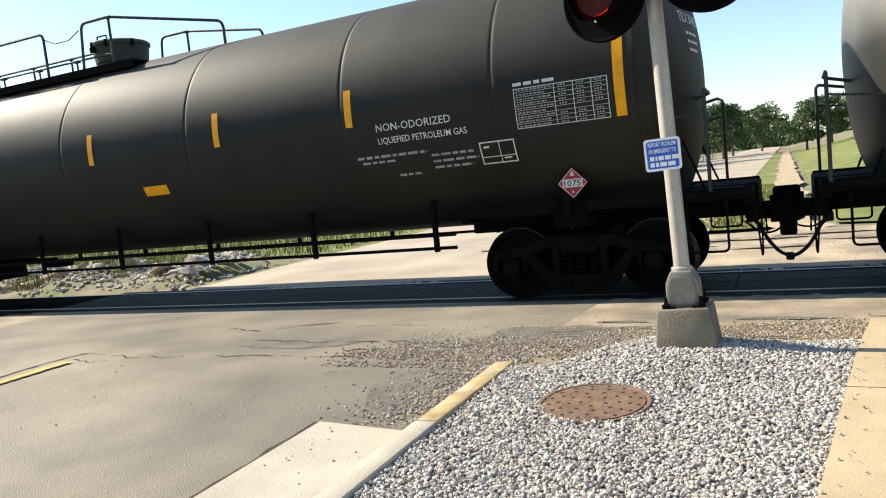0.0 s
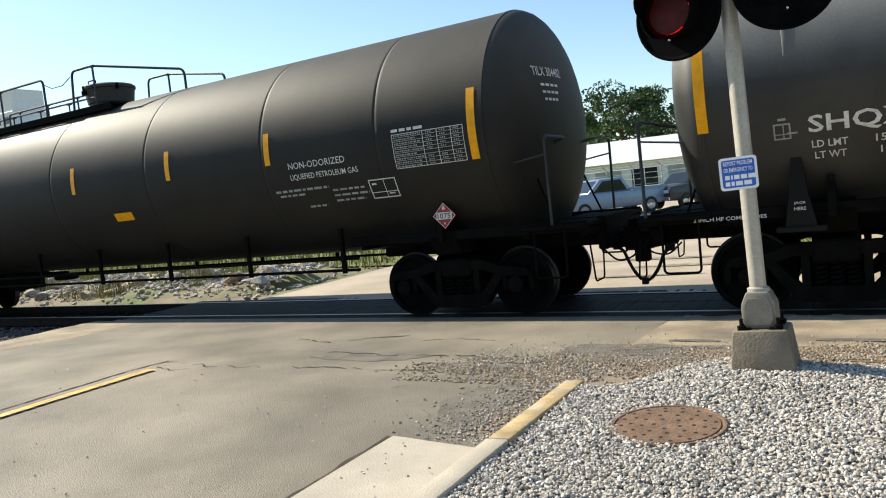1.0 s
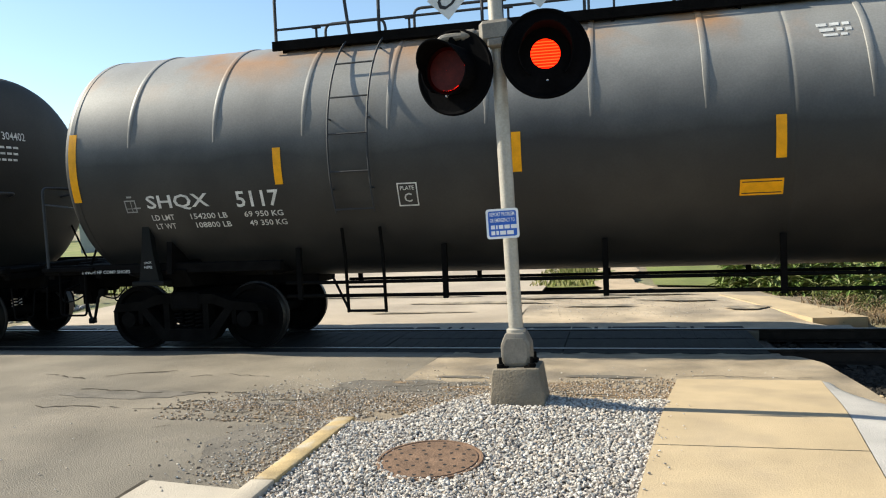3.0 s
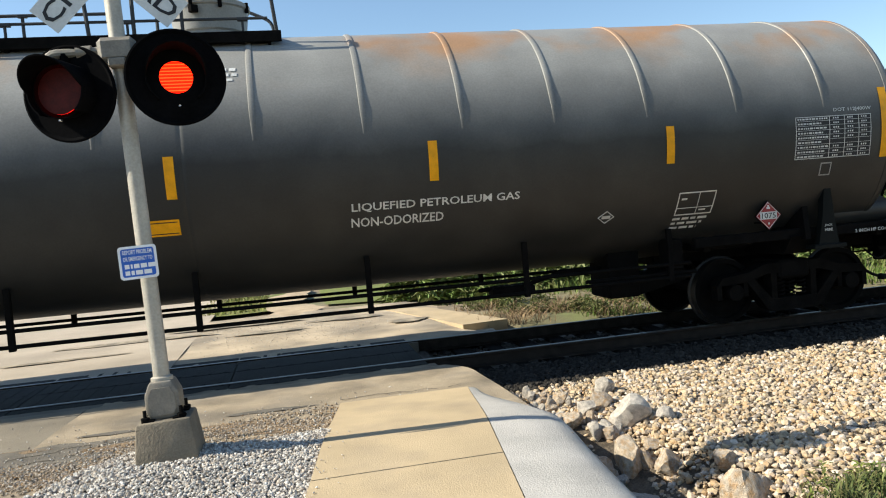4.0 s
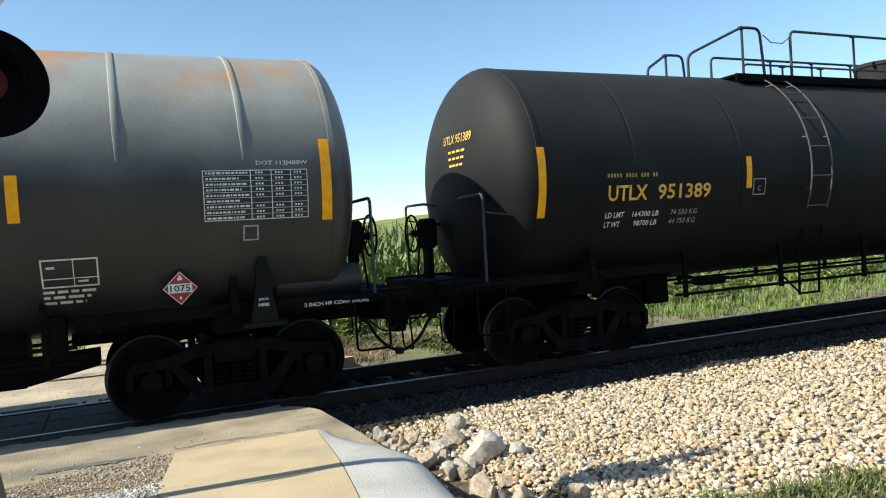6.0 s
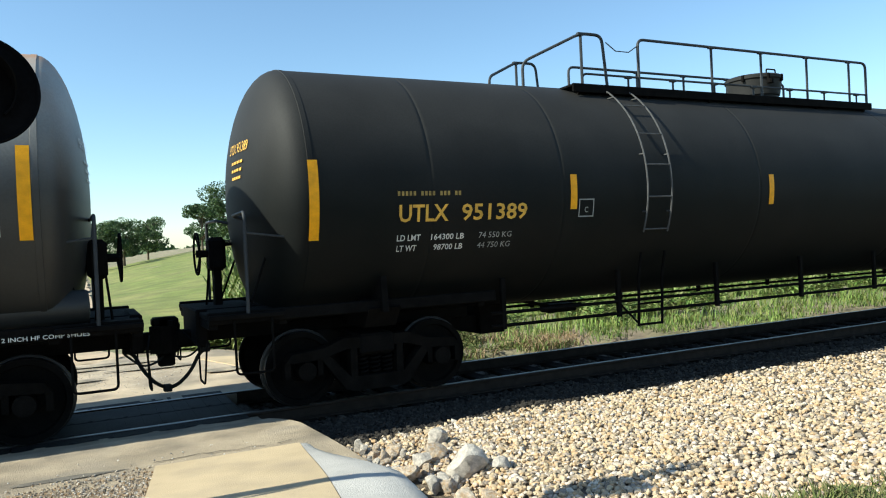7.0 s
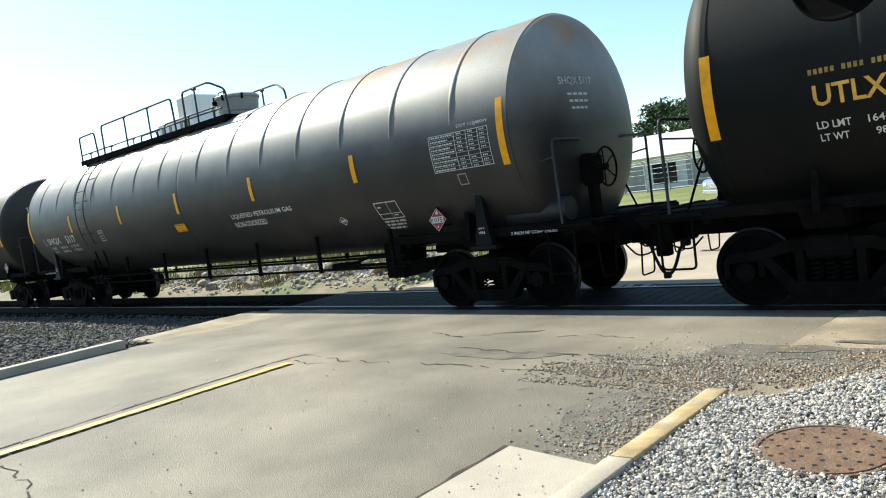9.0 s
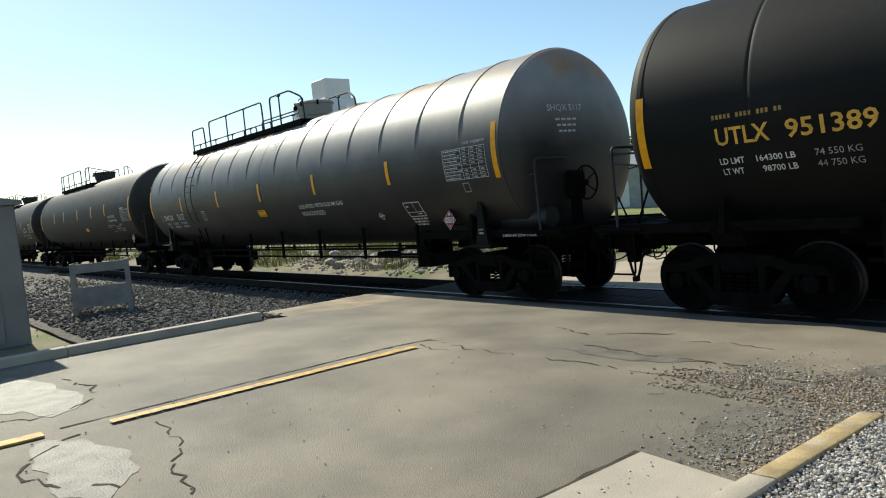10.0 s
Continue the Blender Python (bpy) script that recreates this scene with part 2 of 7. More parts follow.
             palette=[(0.08, 0.15, 0.025), (0.13, 0.20, 0.04), (0.18, 0.20, 0.07)]),
    lawn=mat("mown_lawn", (0.14, 0.165, 0.032), 0.9, var=0.3, scale=0.7, fine=12, bump=0.6, second=(0.21, 0.2, 0.06), second_at=0.55, second_scale=0.2),
    white_wall=mat("white_siding", (0.72, 0.72, 0.70), 0.6, var=0.06, scale=2, bump=0.05),
    grey_wall=mat("grey_siding", (0.33, 0.33, 0.32), 0.7, var=0.12, scale=2, bump=0.05),
    roof_white=mat("pale_metal_roof", (0.74, 0.75, 0.76), 0.45, 0.1, var=0.06, scale=2, bump=0.05),
    glass=mat("dark_glass", (0.015, 0.02, 0.025), 0.08, var=0.1, bump=0.0),
    truck_paint=mat("blue_grey_car_paint", (0.2, 0.27, 0.36), 0.3, 0.3, var=0.06, bump=0.0),
    suv_paint=mat("dark_car_paint", (0.035, 0.04, 0.045), 0.3, 0.3, var=0.06, bump=0.0),
    tyre=mat("tyre_rubber", (0.02, 0.02, 0.02), 0.85, var=0.2),
    chrome=mat("bright_metal", (0.6, 0.6, 0.6), 0.25, 0.9, var=0.08, bump=0.0),
    head_lamp=mat("headlamp_glass", (0.7, 0.7, 0.7), 0.15, var=0.05, bump=0.0),
    tail_lamp=mat("tail_lamp_red", (0.45, 0.03, 0.02), 0.3, var=0.05, bump=0.0),
    galv=mat("galvanised_steel", (0.36, 0.37, 0.38), 0.55, 0.5, var=0.15, bump=0.05),
    bungalow=mat("silver_sheet", (0.2, 0.2, 0.195), 0.6, 0.2, var=0.12, scale=2, bump=0.08),
    wood=mat("weathered_wood", (0.17, 0.13, 0.095), 0.9, var=0.3, scale=5, fine=40, bump=0.4, stretch=(6, 6, 0.6)),
    backdrop_green=mat("far_woods", (0.05, 0.08, 0.03), 0.9, var=0.4, scale=0.08, fine=0.6, bump=0.0),
)


# ---- small builders ----
def mesh_from(name, bm, materials, smooth=None):
    me = bpy.data.meshes.new(name)
    bm.normal_update()
    bm.to_mesh(me)
    bm.free()
    for m in materials if isinstance(materials, (list, tuple)) else [materials]:
        me.materials.append(m)
    if smooth is not None:
        me.shade_smooth()
        me.set_sharp_from_angle(angle=radians(smooth))
    return me


def part(name, bm, material, parent, label="", smooth=35):
    ob = new(name, mesh_from(name, bm, material, smooth))
    ob.parent = parent
    return tagged(ob, label)


def thing(name, m, label, category, group="", kind=""):
    ob = new(name)
    ob.matrix_basis = m
    return tagged(ob, label, category, group, kind)


def structure(name, bm, material, label="", smooth=35):
    ob = new(name, mesh_from(name, bm, material, smooth))
    return tagged(ob, label, "", "", "structure")


def box(bm, x0, x1, y0, y1, z0, z1, bevel=0.0, mat_index=0):
    v = [bm.verts.new((x, y, z)) for x in (x0, x1) for y in (y0, y1) for z in (z0, z1)]
    faces = [bm.faces.new([v[i] for i in q]) for q in ((0, 1, 3, 2), (4, 6, 7, 5), (0, 4, 5, 1), (2, 3, 7, 6), (0, 2, 6, 4), (1, 5, 7, 3))]
    for f in faces:
        f.material_index = mat_index
    if bevel:
        es = list({e for f in faces for e in f.edges})
        bmesh.ops.bevel(bm, geom=es, offset=bevel, segments=1, affect="EDGES", profile=0.5)
    return bm


def prism(bm, poly, axis, a, b, mat_index=0):
    """A closed outline (pairs) drawn out along an axis: for x the pairs are (y, z), for y (x, z), for z (x, y)."""
    def at(p, d):
        return {"x": (d, p[0], p[1]), "y": (p[0], d, p[1]), "z": (p[0], p[1], d)}[axis]
    lo, hi = [bm.verts.new(at(p, a)) for p in poly], [bm.verts.new(at(p, b)) for p in poly]
    n = len(poly)
    fs = [bm.faces.new(lo), bm.faces.new(hi[::-1])]
    fs += [bm.faces.new((lo[i], hi[i], hi[(i + 1) % n], lo[(i + 1) % n])) for i in range(n)]
    for f in fs:
        f.material_index = mat_index
    bmesh.ops.recalc_face_normals(bm, faces=fs)
    return bm


def tube(bm, pts, r, seg=8, r2=None, mat_index=0, closed=False):
    """A round bar through points; r2: the radius at its far end."""
    pts = [Vector(p) for p in pts]
    n = len(pts)
    rings = []
    up = None
    for i, p in enumerate(pts):
        a = pts[i - 1] if (i or closed) else p
        c = pts[(i + 1) % n] if (i < n - 1 or closed) else p
        d = (c - a).normalized()
        if up is None:
            up = Vector((0, 0, 1)) if abs(d.z) < 0.9 else Vector((1, 0, 0))
        s = d.cross(up).normalized()
        up = s.cross(d).normalized()
        rr = r if r2 is None else r + (r2 - r) * i / max(1, n - 1)
        rings.append([bm.verts.new(p + (s * math.cos(k * math.tau / seg) + up * math.sin(k * math.tau / seg)) * rr) for k in range(seg)])
    for i in range(n if closed else n - 1):
        A, B = rings[i], rings[(i + 1) % n]
        for k in range(seg):
            f = bm.faces.new((A[k], A[(k + 1) % seg], B[(k + 1) % seg], B[k]))
            f.material_index = mat_index
    if not closed:
        bm.faces.new(rings[0][::-1]).material_index = mat_index
        bm.faces.new(rings[-1]).material_index = mat_index
    return bm


def lathe(bm, profile, axis, centre, seg=32, mat_index=0, close=True):
    """Pairs (along the axis, radius) turned about an axis through centre."""
    c = Vector(centre)
    rings = []
    for d, r in profile:
        ring = []
        for k in range(seg):
            a = k * math.tau / seg
            u, w = math.cos(a) * r, math.sin(a) * r
            ring.append(bm.verts.new(c + Vector({"x": (d, u, w), "y": (u, d, w), "z": (u, w, d)}[axis])))
        rings.append(ring)
    fs = []
    for A, B in zip(rings, rings[1:]):
        fs += [bm.faces.new((A[k], A[(k + 1) % seg], B[(k + 1) % seg], B[k])) for k in range(seg)]
    if close:
        fs += [bm.faces.new(rings[0]), bm.faces.new(rings[-1][::-1])]
    for f in fs:
        f.material_index = mat_index
    bmesh.ops.recalc_face_normals(bm, faces=fs)
    return bm


def round_path(pts, r=0.08, n=4):
    """The corners of a way of points, rounded."""
    pts = [Vector(p) for p in pts]
    out = [pts[0]]
    for a, b, c in zip(pts, pts[1:], pts[2:]):
        d1, d2 = (a - b), (c - b)
        k = min(r, d1.length / 2, d2.length / 2)
        p, q = b + d1.normalized() * k, b + d2.normalized() * k
        out += [p.lerp(b, i / n).lerp(b.lerp(q, i / n), i / n) for i in range(n + 1)]
    return out + [pts[-1]]


def text_mesh(words, width, height, bold=0.0):
    """Flat lettering in the xz plane, its lower left corner at 0, of the width and height given."""
    cu = bpy.data.curves.new("lettering", "FONT")
    cu.body, cu.offset, cu.resolution_u = words, bold, 2
    ob = bpy.data.objects.new("lettering", cu)
    scene.collection.objects.link(ob)
    bpy.context.view_layer.update()
    me = bpy.data.meshes.new_from_object(ob.evaluated_get(bpy.context.evaluated_depsgraph_get()))
    bpy.data.objects.remove(ob)
    bpy.data.curves.remove(cu)
    co = np.empty(len(me.vertices) * 3)
    me.vertices.foreach_get("co", co)
    co = co.reshape(-1, 3)
    lo, hi = co.min(0), co.max(0)
    x = (co[:, 0] - lo[0]) / (hi[0] - lo[0]) * width
    z = (co[:, 1] - lo[1]) / (hi[1] - lo[1]) * height
    faces = [tuple(p.vertices) for p in me.polygons]
    bpy.data.meshes.remove(me)
    return x, z, faces


def on_tank(z, off=0.006):
    """The near side of the tank at height z, seen from the track's centre."""
    d = z - ZC
    return -math.sqrt(max((R + off) ** 2 - d * d, 0.0))


def flat_mesh(name, verts, faces, material):
    me = bpy.data.meshes.new(name)
    me.from_pydata(verts, [], faces)
    me.materials.append(material)
    return me


def stencil(words, x, z, width, height, material, parent, bold=0.0, name="stencil", label=""):
    """Lettering wrapped on the near side of a tank."""
    tx, tz, faces = text_mesh(words, width, height, bold)
    verts = [(x + a, on_tank(z + b), z + b) for a, b in zip(tx, tz)]
    ob = new(name, flat_mesh(name, verts, faces, material))
    ob.parent = parent
    return tagged(ob, label)


def wrapped_rect(bm, x0, x1, z0, z1, off=0.006, n=4, mat_index=0):
    """A sheet on the near side of a tank."""
    rows = []
    for i in range(n + 1):
        z = z0 + (z1 - z0) * i / n
        rows.append([bm.verts.new((x, on_tank(z, off), z)) for x in (x0, x1)])
    for a, b in zip(rows, rows[1:]):
        bm.faces.new((a[0], a[1], b[1], b[0])).material_index = mat_index
    return bm


def decal_rects(name, rects, material, parent, label="", off=0.006):
    bm = bmesh.new()
    for r in rects:
        wrapped_rect(bm, *r, off=off, n=3)
    return part(name, bm, material, parent, label)


def grid_sheet(name, xs, ys, zf, material, label=""):
    """A surface over a plan of x and y stations, its height from zf(x, y)."""
    verts = [(x, y, zf(x, y)) for y in ys for x in xs]
    n = len(xs)
    faces = [(j * n + i, j * n + i + 1, (j + 1) * n + i + 1, (j + 1) * n + i) for j in range(len(ys) - 1) for i in range(n - 1)]
    me = flat_mesh(name, verts, faces, material)
    me.shade_smooth()
    return tagged(new(name, me), label, "", "", "structure")


def span(a, b, step):
    return list(np.linspace(a, b, max(2, int(round((b - a) / step)) + 1)))


# ---- ground, road, track ----
def smooth01(v, a, b):
    v = min(1.0, max(0.0, (v - a) / (b - a)))
    return v * v * (3 - 2 * v)


def road_z(y):
    if y < 5:
        return 0.27
    if y < 8.45:
        return 0.27 - 0.15 * (y - 5) / 3.45
    return 0.12 * (1 - smooth01(y, 8.45, 9.2))


def road_top(x, y):
    """The asphalt's true surface, with its slight waves."""
    if x > -2.06:
        return road_z(y) - 0.008
    return road_z(y) - 0.012 + 0.004 * math.sin(x * 1.3 + y) * (1 - smooth01(y, 6, 8))


def right_z(x, y):
    """The gravel bank beside the track, right of the walk, with the dip of the culvert."""
    z = -0.20 + 0.10 * smooth01(8.6 - y, 0.0, 4.0)
    dip = max(0.0, 1 - ((x - 2.55) / 0.8) ** 2)
    return z - (0.07 + 0.4 * smooth01(6.7 - y, 0.0, 1.5)) * dip * smooth01(8.2 - y, 0.0, 0.8)


def left_z(x, y):
    """The verge left of the road, sloping from the kerb to the track's shoulder."""
    return 0.28 - 0.5 * smooth01(y, 4.6, 8.4)


def ground_z(x, y):
    wave = 0.04 * math.sin(x * 0.9 + 1.3) * math.cos(y * 0.7)
    if 8.4 <= y <= 12.0:
        return -0.42
    if y < 8.4:
        if x > 1.5:
            return right_z(x, y) - 0.07
        if x < -11.3:
            return left_z(x, y) - 0.05
        return road_z(y) - 0.25
    z = -0.14 + wave
    if -12.5 < x < 2.5 and y < 17:
        return -0.16
    if x > 1.2 and y > 17:
        z += min(5.0, (x - 1.2) * 0.16) * smooth01(y, 20, 60) * (1 - smooth01(x, 25, 60))
    if x < -13 and 12.5 < y < 17.5:
        z += 0.28 * smooth01(y, 12.5, 14.5) * (1 - smooth01(y, 15.5, 17.5)) * (1 + math.sin(x * 1.7) * 0.5)
    return z


gx = [-2500, -900, -400, -200, -120, -80] + span(-60, 40, 1.0) + [50, 70, 120, 200, 400, 900, 2500]
gy = [-2500, -900, -300, -100, -40, -20, -10, -5, 0] + span(1, 20, 0.5) + span(22, 80, 2) + [90, 110, 150, 220, 400, 900, 2500]
ground = grid_sheet("ground", gx, gy, ground_z, M["dirt"], "dusty earth with sparse grass reaching to the horizon")
lawn = grid_sheet("lawn", span(-75, -11.9, 2.0), span(17.5, 85, 2), lambda x, y: ground_z(x, y) + 0.06, M["lawn"], "mown green lawn beyond the road")
bank = grid_sheet("grass_bank", span(0.9, 30, 1.0), span(17.5, 140, 3), lambda x, y: ground_z(x, y) + 0.05, M["lawn"], "green grass bank rising beside the dirt path")


def wavy_strip(name, left, right, ys, z, material, label, amp, seed):
    """A strip running away from the track, its two edges wandering."""
    bm = bmesh.new()
    prev = None
    for y in ys:
        a = left + amp * noise.noise((y * 0.45, seed, 0)) + amp * 0.6 * noise.noise((y * 1.7, seed, 3))
        b = right + amp * noise.noise((y * 0.45, seed, 7)) + amp * 0.6 * noise.noise((y * 1.7, seed, 9))
        cur = [bm.verts.new((a + (b - a) * k / 4, y, z + 0.012 * math.sin(3 * y + 5 * k))) for k in range(5)]
        if prev:
            for k in range(4):
                bm.faces.new((prev[k], prev[k + 1], cur[k + 1], cur[k]))
        prev = cur
    return structure(name, bm, material, label, 60)


verge = wavy_strip("grass_verge", -2.1, -0.25, span(17.2, 30, 0.4) + span(31, 140, 1.5), -0.035, M["lawn"], "strip of grass between road and path", 0.35, 1)
path = wavy_strip("path", -0.5, 0.55, span(15.9, 30, 0.4) + span(31, 140, 1.5), -0.02, M["path"], "worn sandy dirt path beside the road", 0.4, 2)
# the road this side of the track, and beyond it
road = grid_sheet("road", span(-11.1, -2.06, 0.5), [-60, -40, -20, -10, -5, 0] + span(1, 9.28, 0.2),
                  road_top, M["asphalt"], "grey worn asphalt road")


def apron_edge(y):
    """The rounded right end of the asphalt at the crossing."""
    return 2.15 - (0.55 * ((y - 8.0) / 0.95) ** 2 if y > 8.0 else 0.0)


bm = bmesh.new()
cols = []
for y in span(5.02, 9.28, 0.12):
    x1 = min(apron_edge(min(y, 8.6)), 2.15)
    x0 = -2.06
    cols.append([bm.verts.new((x0 + (x1 - x0) * k / 24, y, road_z(y) - 0.012 + 0.004 * math.sin(7 * x0 + k * 1.9 + y * 3))) for k in range(25)])
for a, b in zip(cols, cols[1:]):
    for k in range(24):
        bm.faces.new((a[k], a[k + 1], b[k + 1], b[k]))
edge = [c[-1] for c in cols]
low = [bm.verts.new(v.co + Vector((0.12, 0, -0.42))) for v in edge]
for i in range(len(edge) - 1):
    bm.faces.new((edge[i], low[i], low[i + 1], edge[i + 1]))
apron = structure("road_apron", bm, M["apron"], "dusty tan asphalt shoulder beside the crossing")
grid_sheet("road_apron_left", span(-13.3, -11.1, 0.25), span(5.6, 9.28, 0.3),
           lambda x, y: min(road_z(y), 0.27) - 0.014 - 0.25 * smooth01(-x, 12.0 + (y - 5.6) * 0.35, 13.6), M["apron"], "broken asphalt edge by the crossing")
far_road = grid_sheet("road_far", span(-11.4, -1.6, 0.7), span(11.02, 30, 0.5) + span(32, 300, 6), lambda x, y: -0.012 + 0.008 * math.sin(x + y * 0.8), M["far_asphalt"],
                      "sun-bleached asphalt road running away beyond the track")
far_apron = grid_sheet("road_apron_far", span(-1.6, 3.3, 0.35), span(11.02, 16.2, 0.4),
                       lambda x, y: -0.016 - 0.14 * smooth01(x, 2.6, 3.3) * smooth01(y, 11.4, 12.0) + 0.006 * math.sin(5 * x + 3 * y), M["far_apron"], "dusty broken asphalt beyond the rails")
bm = bmesh.new()
prism(bm, [(2.0, 15.1), (2.85, 14.7), (3.75, 12.1), (2.95, 12.0)], "z", -0.2, -0.002)
structure("pavement_far", bm, M["walk"], "tan concrete slab beyond the rails")
bm = bmesh.new()
for y0 in span(30, 270, 12):
    box(bm, -6.75, -6.62, y0, y0 + 6, -0.02, 0.003)
structure("road_marking_far", bm, M["yellow_paint"], "faded yellow centre line")

# stains and broken hollows of the far shoulder are laid further down
FAR_STAINS = [(-0.9, 14.9, 1.1, 0.22), (0.6, 15.3, 0.9, 0.16), (-2.6, 14.2, 1.2, 0.2), (1.2, 14.3, 0.7, 0.14), (-0.3, 13.6, 0.8, 0.12), (-4.5, 15.4, 1.6, 0.2), (2.2, 13.2, 0.4, 0.2), (-3.6, 12.9, 0.9, 0.1)]
# yellow centre line, with its broken end
bm = bmesh.new()
random.seed(3)
for x0 in (-6.86,):
    pts = span(1.75, 5.05, 0.11)
    for a, b in zip(pts, pts[1:]):
        w0, w1 = random.uniform(-0.008, 0.008), random.uniform(-0.008, 0.008)
        bm.faces.new([bm.verts.new(p) for p in ((x0 + w0, a, road_z(a) + 0.008), (x0 + 0.125 + w1, a, road_z(a) + 0.008),
                                                (x0 + 0.125 + w0, b - 0.004, road_z(b) + 0.008), (x0 + w1, b - 0.004, road_z(b) + 0.008))])
box(bm, -7.02, -6.86, -20, 1.25, 0.262, 0.278)
structure("road_marking", bm, M["yellow_paint"], "worn yellow centre line on asphalt")


def ribbon(name, pts, width, material, label, rough=0.03, seed=1, lift=0.005, broken=0.15):
    """A thin wandering strip on the road."""
    rng = random.Random(seed)
    bm = bmesh.new()
    line = []
    for (xa, ya), (xb, yb) in zip(pts, pts[1:]):
        n = max(2, int(math.hypot(xb - xa, yb - ya) / 0.09))
        line += [(xa + (xb - xa) * i / n + rng.uniform(-rough, rough), ya + (yb - ya) * i / n + rng.uniform(-rough, rough)) for i in range(n)]
    line.append(pts[-1])
    prev = None
    for i, (x, y) in enumerate(line):
        xa, ya = line[max(0, i - 1)]
        xb, yb = line[min(len(line) - 1, i + 1)]
        d = Vector((xb - xa, yb - ya)).normalized()
        w = width * rng.uniform(0.2, 0.75)
        z = road_top(x, y) + lift
        cur = (bm.verts.new((x - d.y * w / 2, y + d.x * w / 2, z)), bm.verts.new((x + d.y * w / 2, y - d.x * w / 2, z)))
        if prev and rng.random() > broken:
            bm.faces.new((prev[0], prev[1], cur[1], cur[0]))
        prev = cur
    return structure(name, bm, material, label)


ribbon("road_crack", [(-7.1, 5.5), (-6.3, 5.35), (-4.8, 5.47), (-3.5, 5.48), (-2.5, 5.33), (-2.0, 5.6)], 0.035, M["tar"], "long crack across the asphalt", 0.05, 2)
ribbon("road_crack", [(-6.9, 5.2), (-6.55, 5.1), (-6.4, 5.2)], 0.03, M["tar"], "short crack at the end of the centre line", 0.03, 3)
ribbon("road_crack", [(-6.44, 2.06), (-5.6, 1.95), (-5.2, 1.75), (-4.53, 1.65), (-4.0, 1.3)], 0.03, M["tar"], "crack wandering over the asphalt", 0.04, 4)
ribbon("road_crack", [(-9.4, 1.85), (-8.6, 2.02), (-8.2, 1.95), (-7.85, 1.75), (-7.6, 1.3), (-7.95, 1.0)], 0.05, M["tar"], "crack round a patch of asphalt", 0.05, 5)
ribbon("road_crack", [(-6.72, 1.45), (-6.3, 1.05), (-5.9, 0.9), (-5.4, 1.1), (-5.05, 1.36)], 0.06, M["tar"], "ragged edge of an asphalt overlay", 0.05, 6)
ribbon("road_crack", [(-3.95, 4.85), (-3.82, 4.92)], 0.03, M["tar"], "short dark crack", 0.01, 7)
ribbon("road_crack", [(-3.52, 4.86), (-3.42, 4.95)], 0.03, M["tar"], "short dark crack", 0.01, 8)
ribbon("road_crack", [(-3.2, 5.9), (-2.7, 5.75), (-2.3, 5.85), (-1.7, 5.8), (-1.2, 6.2)], 0.045, M["tar"], "broken edge in the dusty asphalt", 0.07, 9)
ribbon("road_crack", [(-4.6, 6.9), (-4.2, 7.1), (-3.6, 7.0)], 0.03, M["tar"], "short crack near the rails", 0.05, 10)
ribbon("road_crack", [(0.6, 7.25), (1.0, 7.3), (1.5, 7.22), (1.95, 7.3)], 0.03, M["tar"], "crack before the end of the walk", 0.04, 11)
ribbon("road_crack", [(-7.09, 5.5), (-7.08, 4.4), (-7.07, 2.6), (-7.06, 1.4)], 0.06, M["tar"], "dark joint beside the centre line", 0.008, 13, broken=0.0)
ribbon("road_crack", [(-0.7, 6.3), (-0.1, 6.6), (0.5, 6.7)], 0.035, M["tar"], "crack in the dusty asphalt", 0.07, 12)


def blotch(name, cx, cy, rx, ry, material, label, seed, lift=0.004, n=40):
    rng = random.Random(seed)
    bm = bmesh.new()
    ph = [rng.uniform(0, 6.28) for _ in range(4)]
    ring = []
    for k in range(n):
        a = k * math.tau / n
        q = 1 + 0.16 * math.sin(2 * a + ph[0]) + 0.12 * math.sin(3 * a + ph[1]) + 0.07 * math.sin(7 * a + ph[2]) + 0.05 * math.sin(11 * a + ph[3])
        x, y = cx + rx * q * math.cos(a), cy + ry * q * math.sin(a)
        ring.append(bm.verts.new((x, y, road_top(x, y) + lift)))
    c = bm.verts.new((cx, cy, road_top(cx, cy) + lift))
    for k in range(n):
        bm.faces.new((c, ring[k], ring[(k + 1) % n]))
    return structure(name, bm, material, label)


blotch("road_patch", -4.6, 6.0, 0.62, 0.2, M["patch"], "dark tar patch in the road", 1)
blotch("road_patch", -8.9, 1.35, 1.2, 0.45, M["overlay"], "cracked asphalt patch", 2)
blotch("road_patch", -5.8, 1.3, 0.75, 0.33, M["overlay"], "ragged asphalt overlay", 3)
blotch("road_patch", -1.7, 6.55, 0.9, 0.42, M["patch"], "loose grit on the asphalt", 4, 0.003)
for k, (x, y, rx, ry, tone) in enumerate(((-1.9, 6.15, 0.55, 0.13, "patch"), (-1.2, 6.55, 0.4, 0.1, "tar_dirt"), (-2.75, 5.75, 0.35, 0.08, "patch"), (-0.5, 6.75, 0.5, 0.1, "tar_dirt"),
                                             (-2.2, 6.8, 0.3, 0.08, "tar_dirt"), (-1.5, 7.1, 0.25, 0.06, "patch"), (0.1, 6.35, 0.35, 0.12, "tar_dirt"), (-3.3, 6.1, 0.3, 0.05, "patch"), (-0.1, 7.2, 0.45, 0.06, "patch"))):
    blotch("road_patch", x, y, rx, ry, M[tone], "broken gritty hollow in the dusty asphalt", 30 + k, 0.0035)
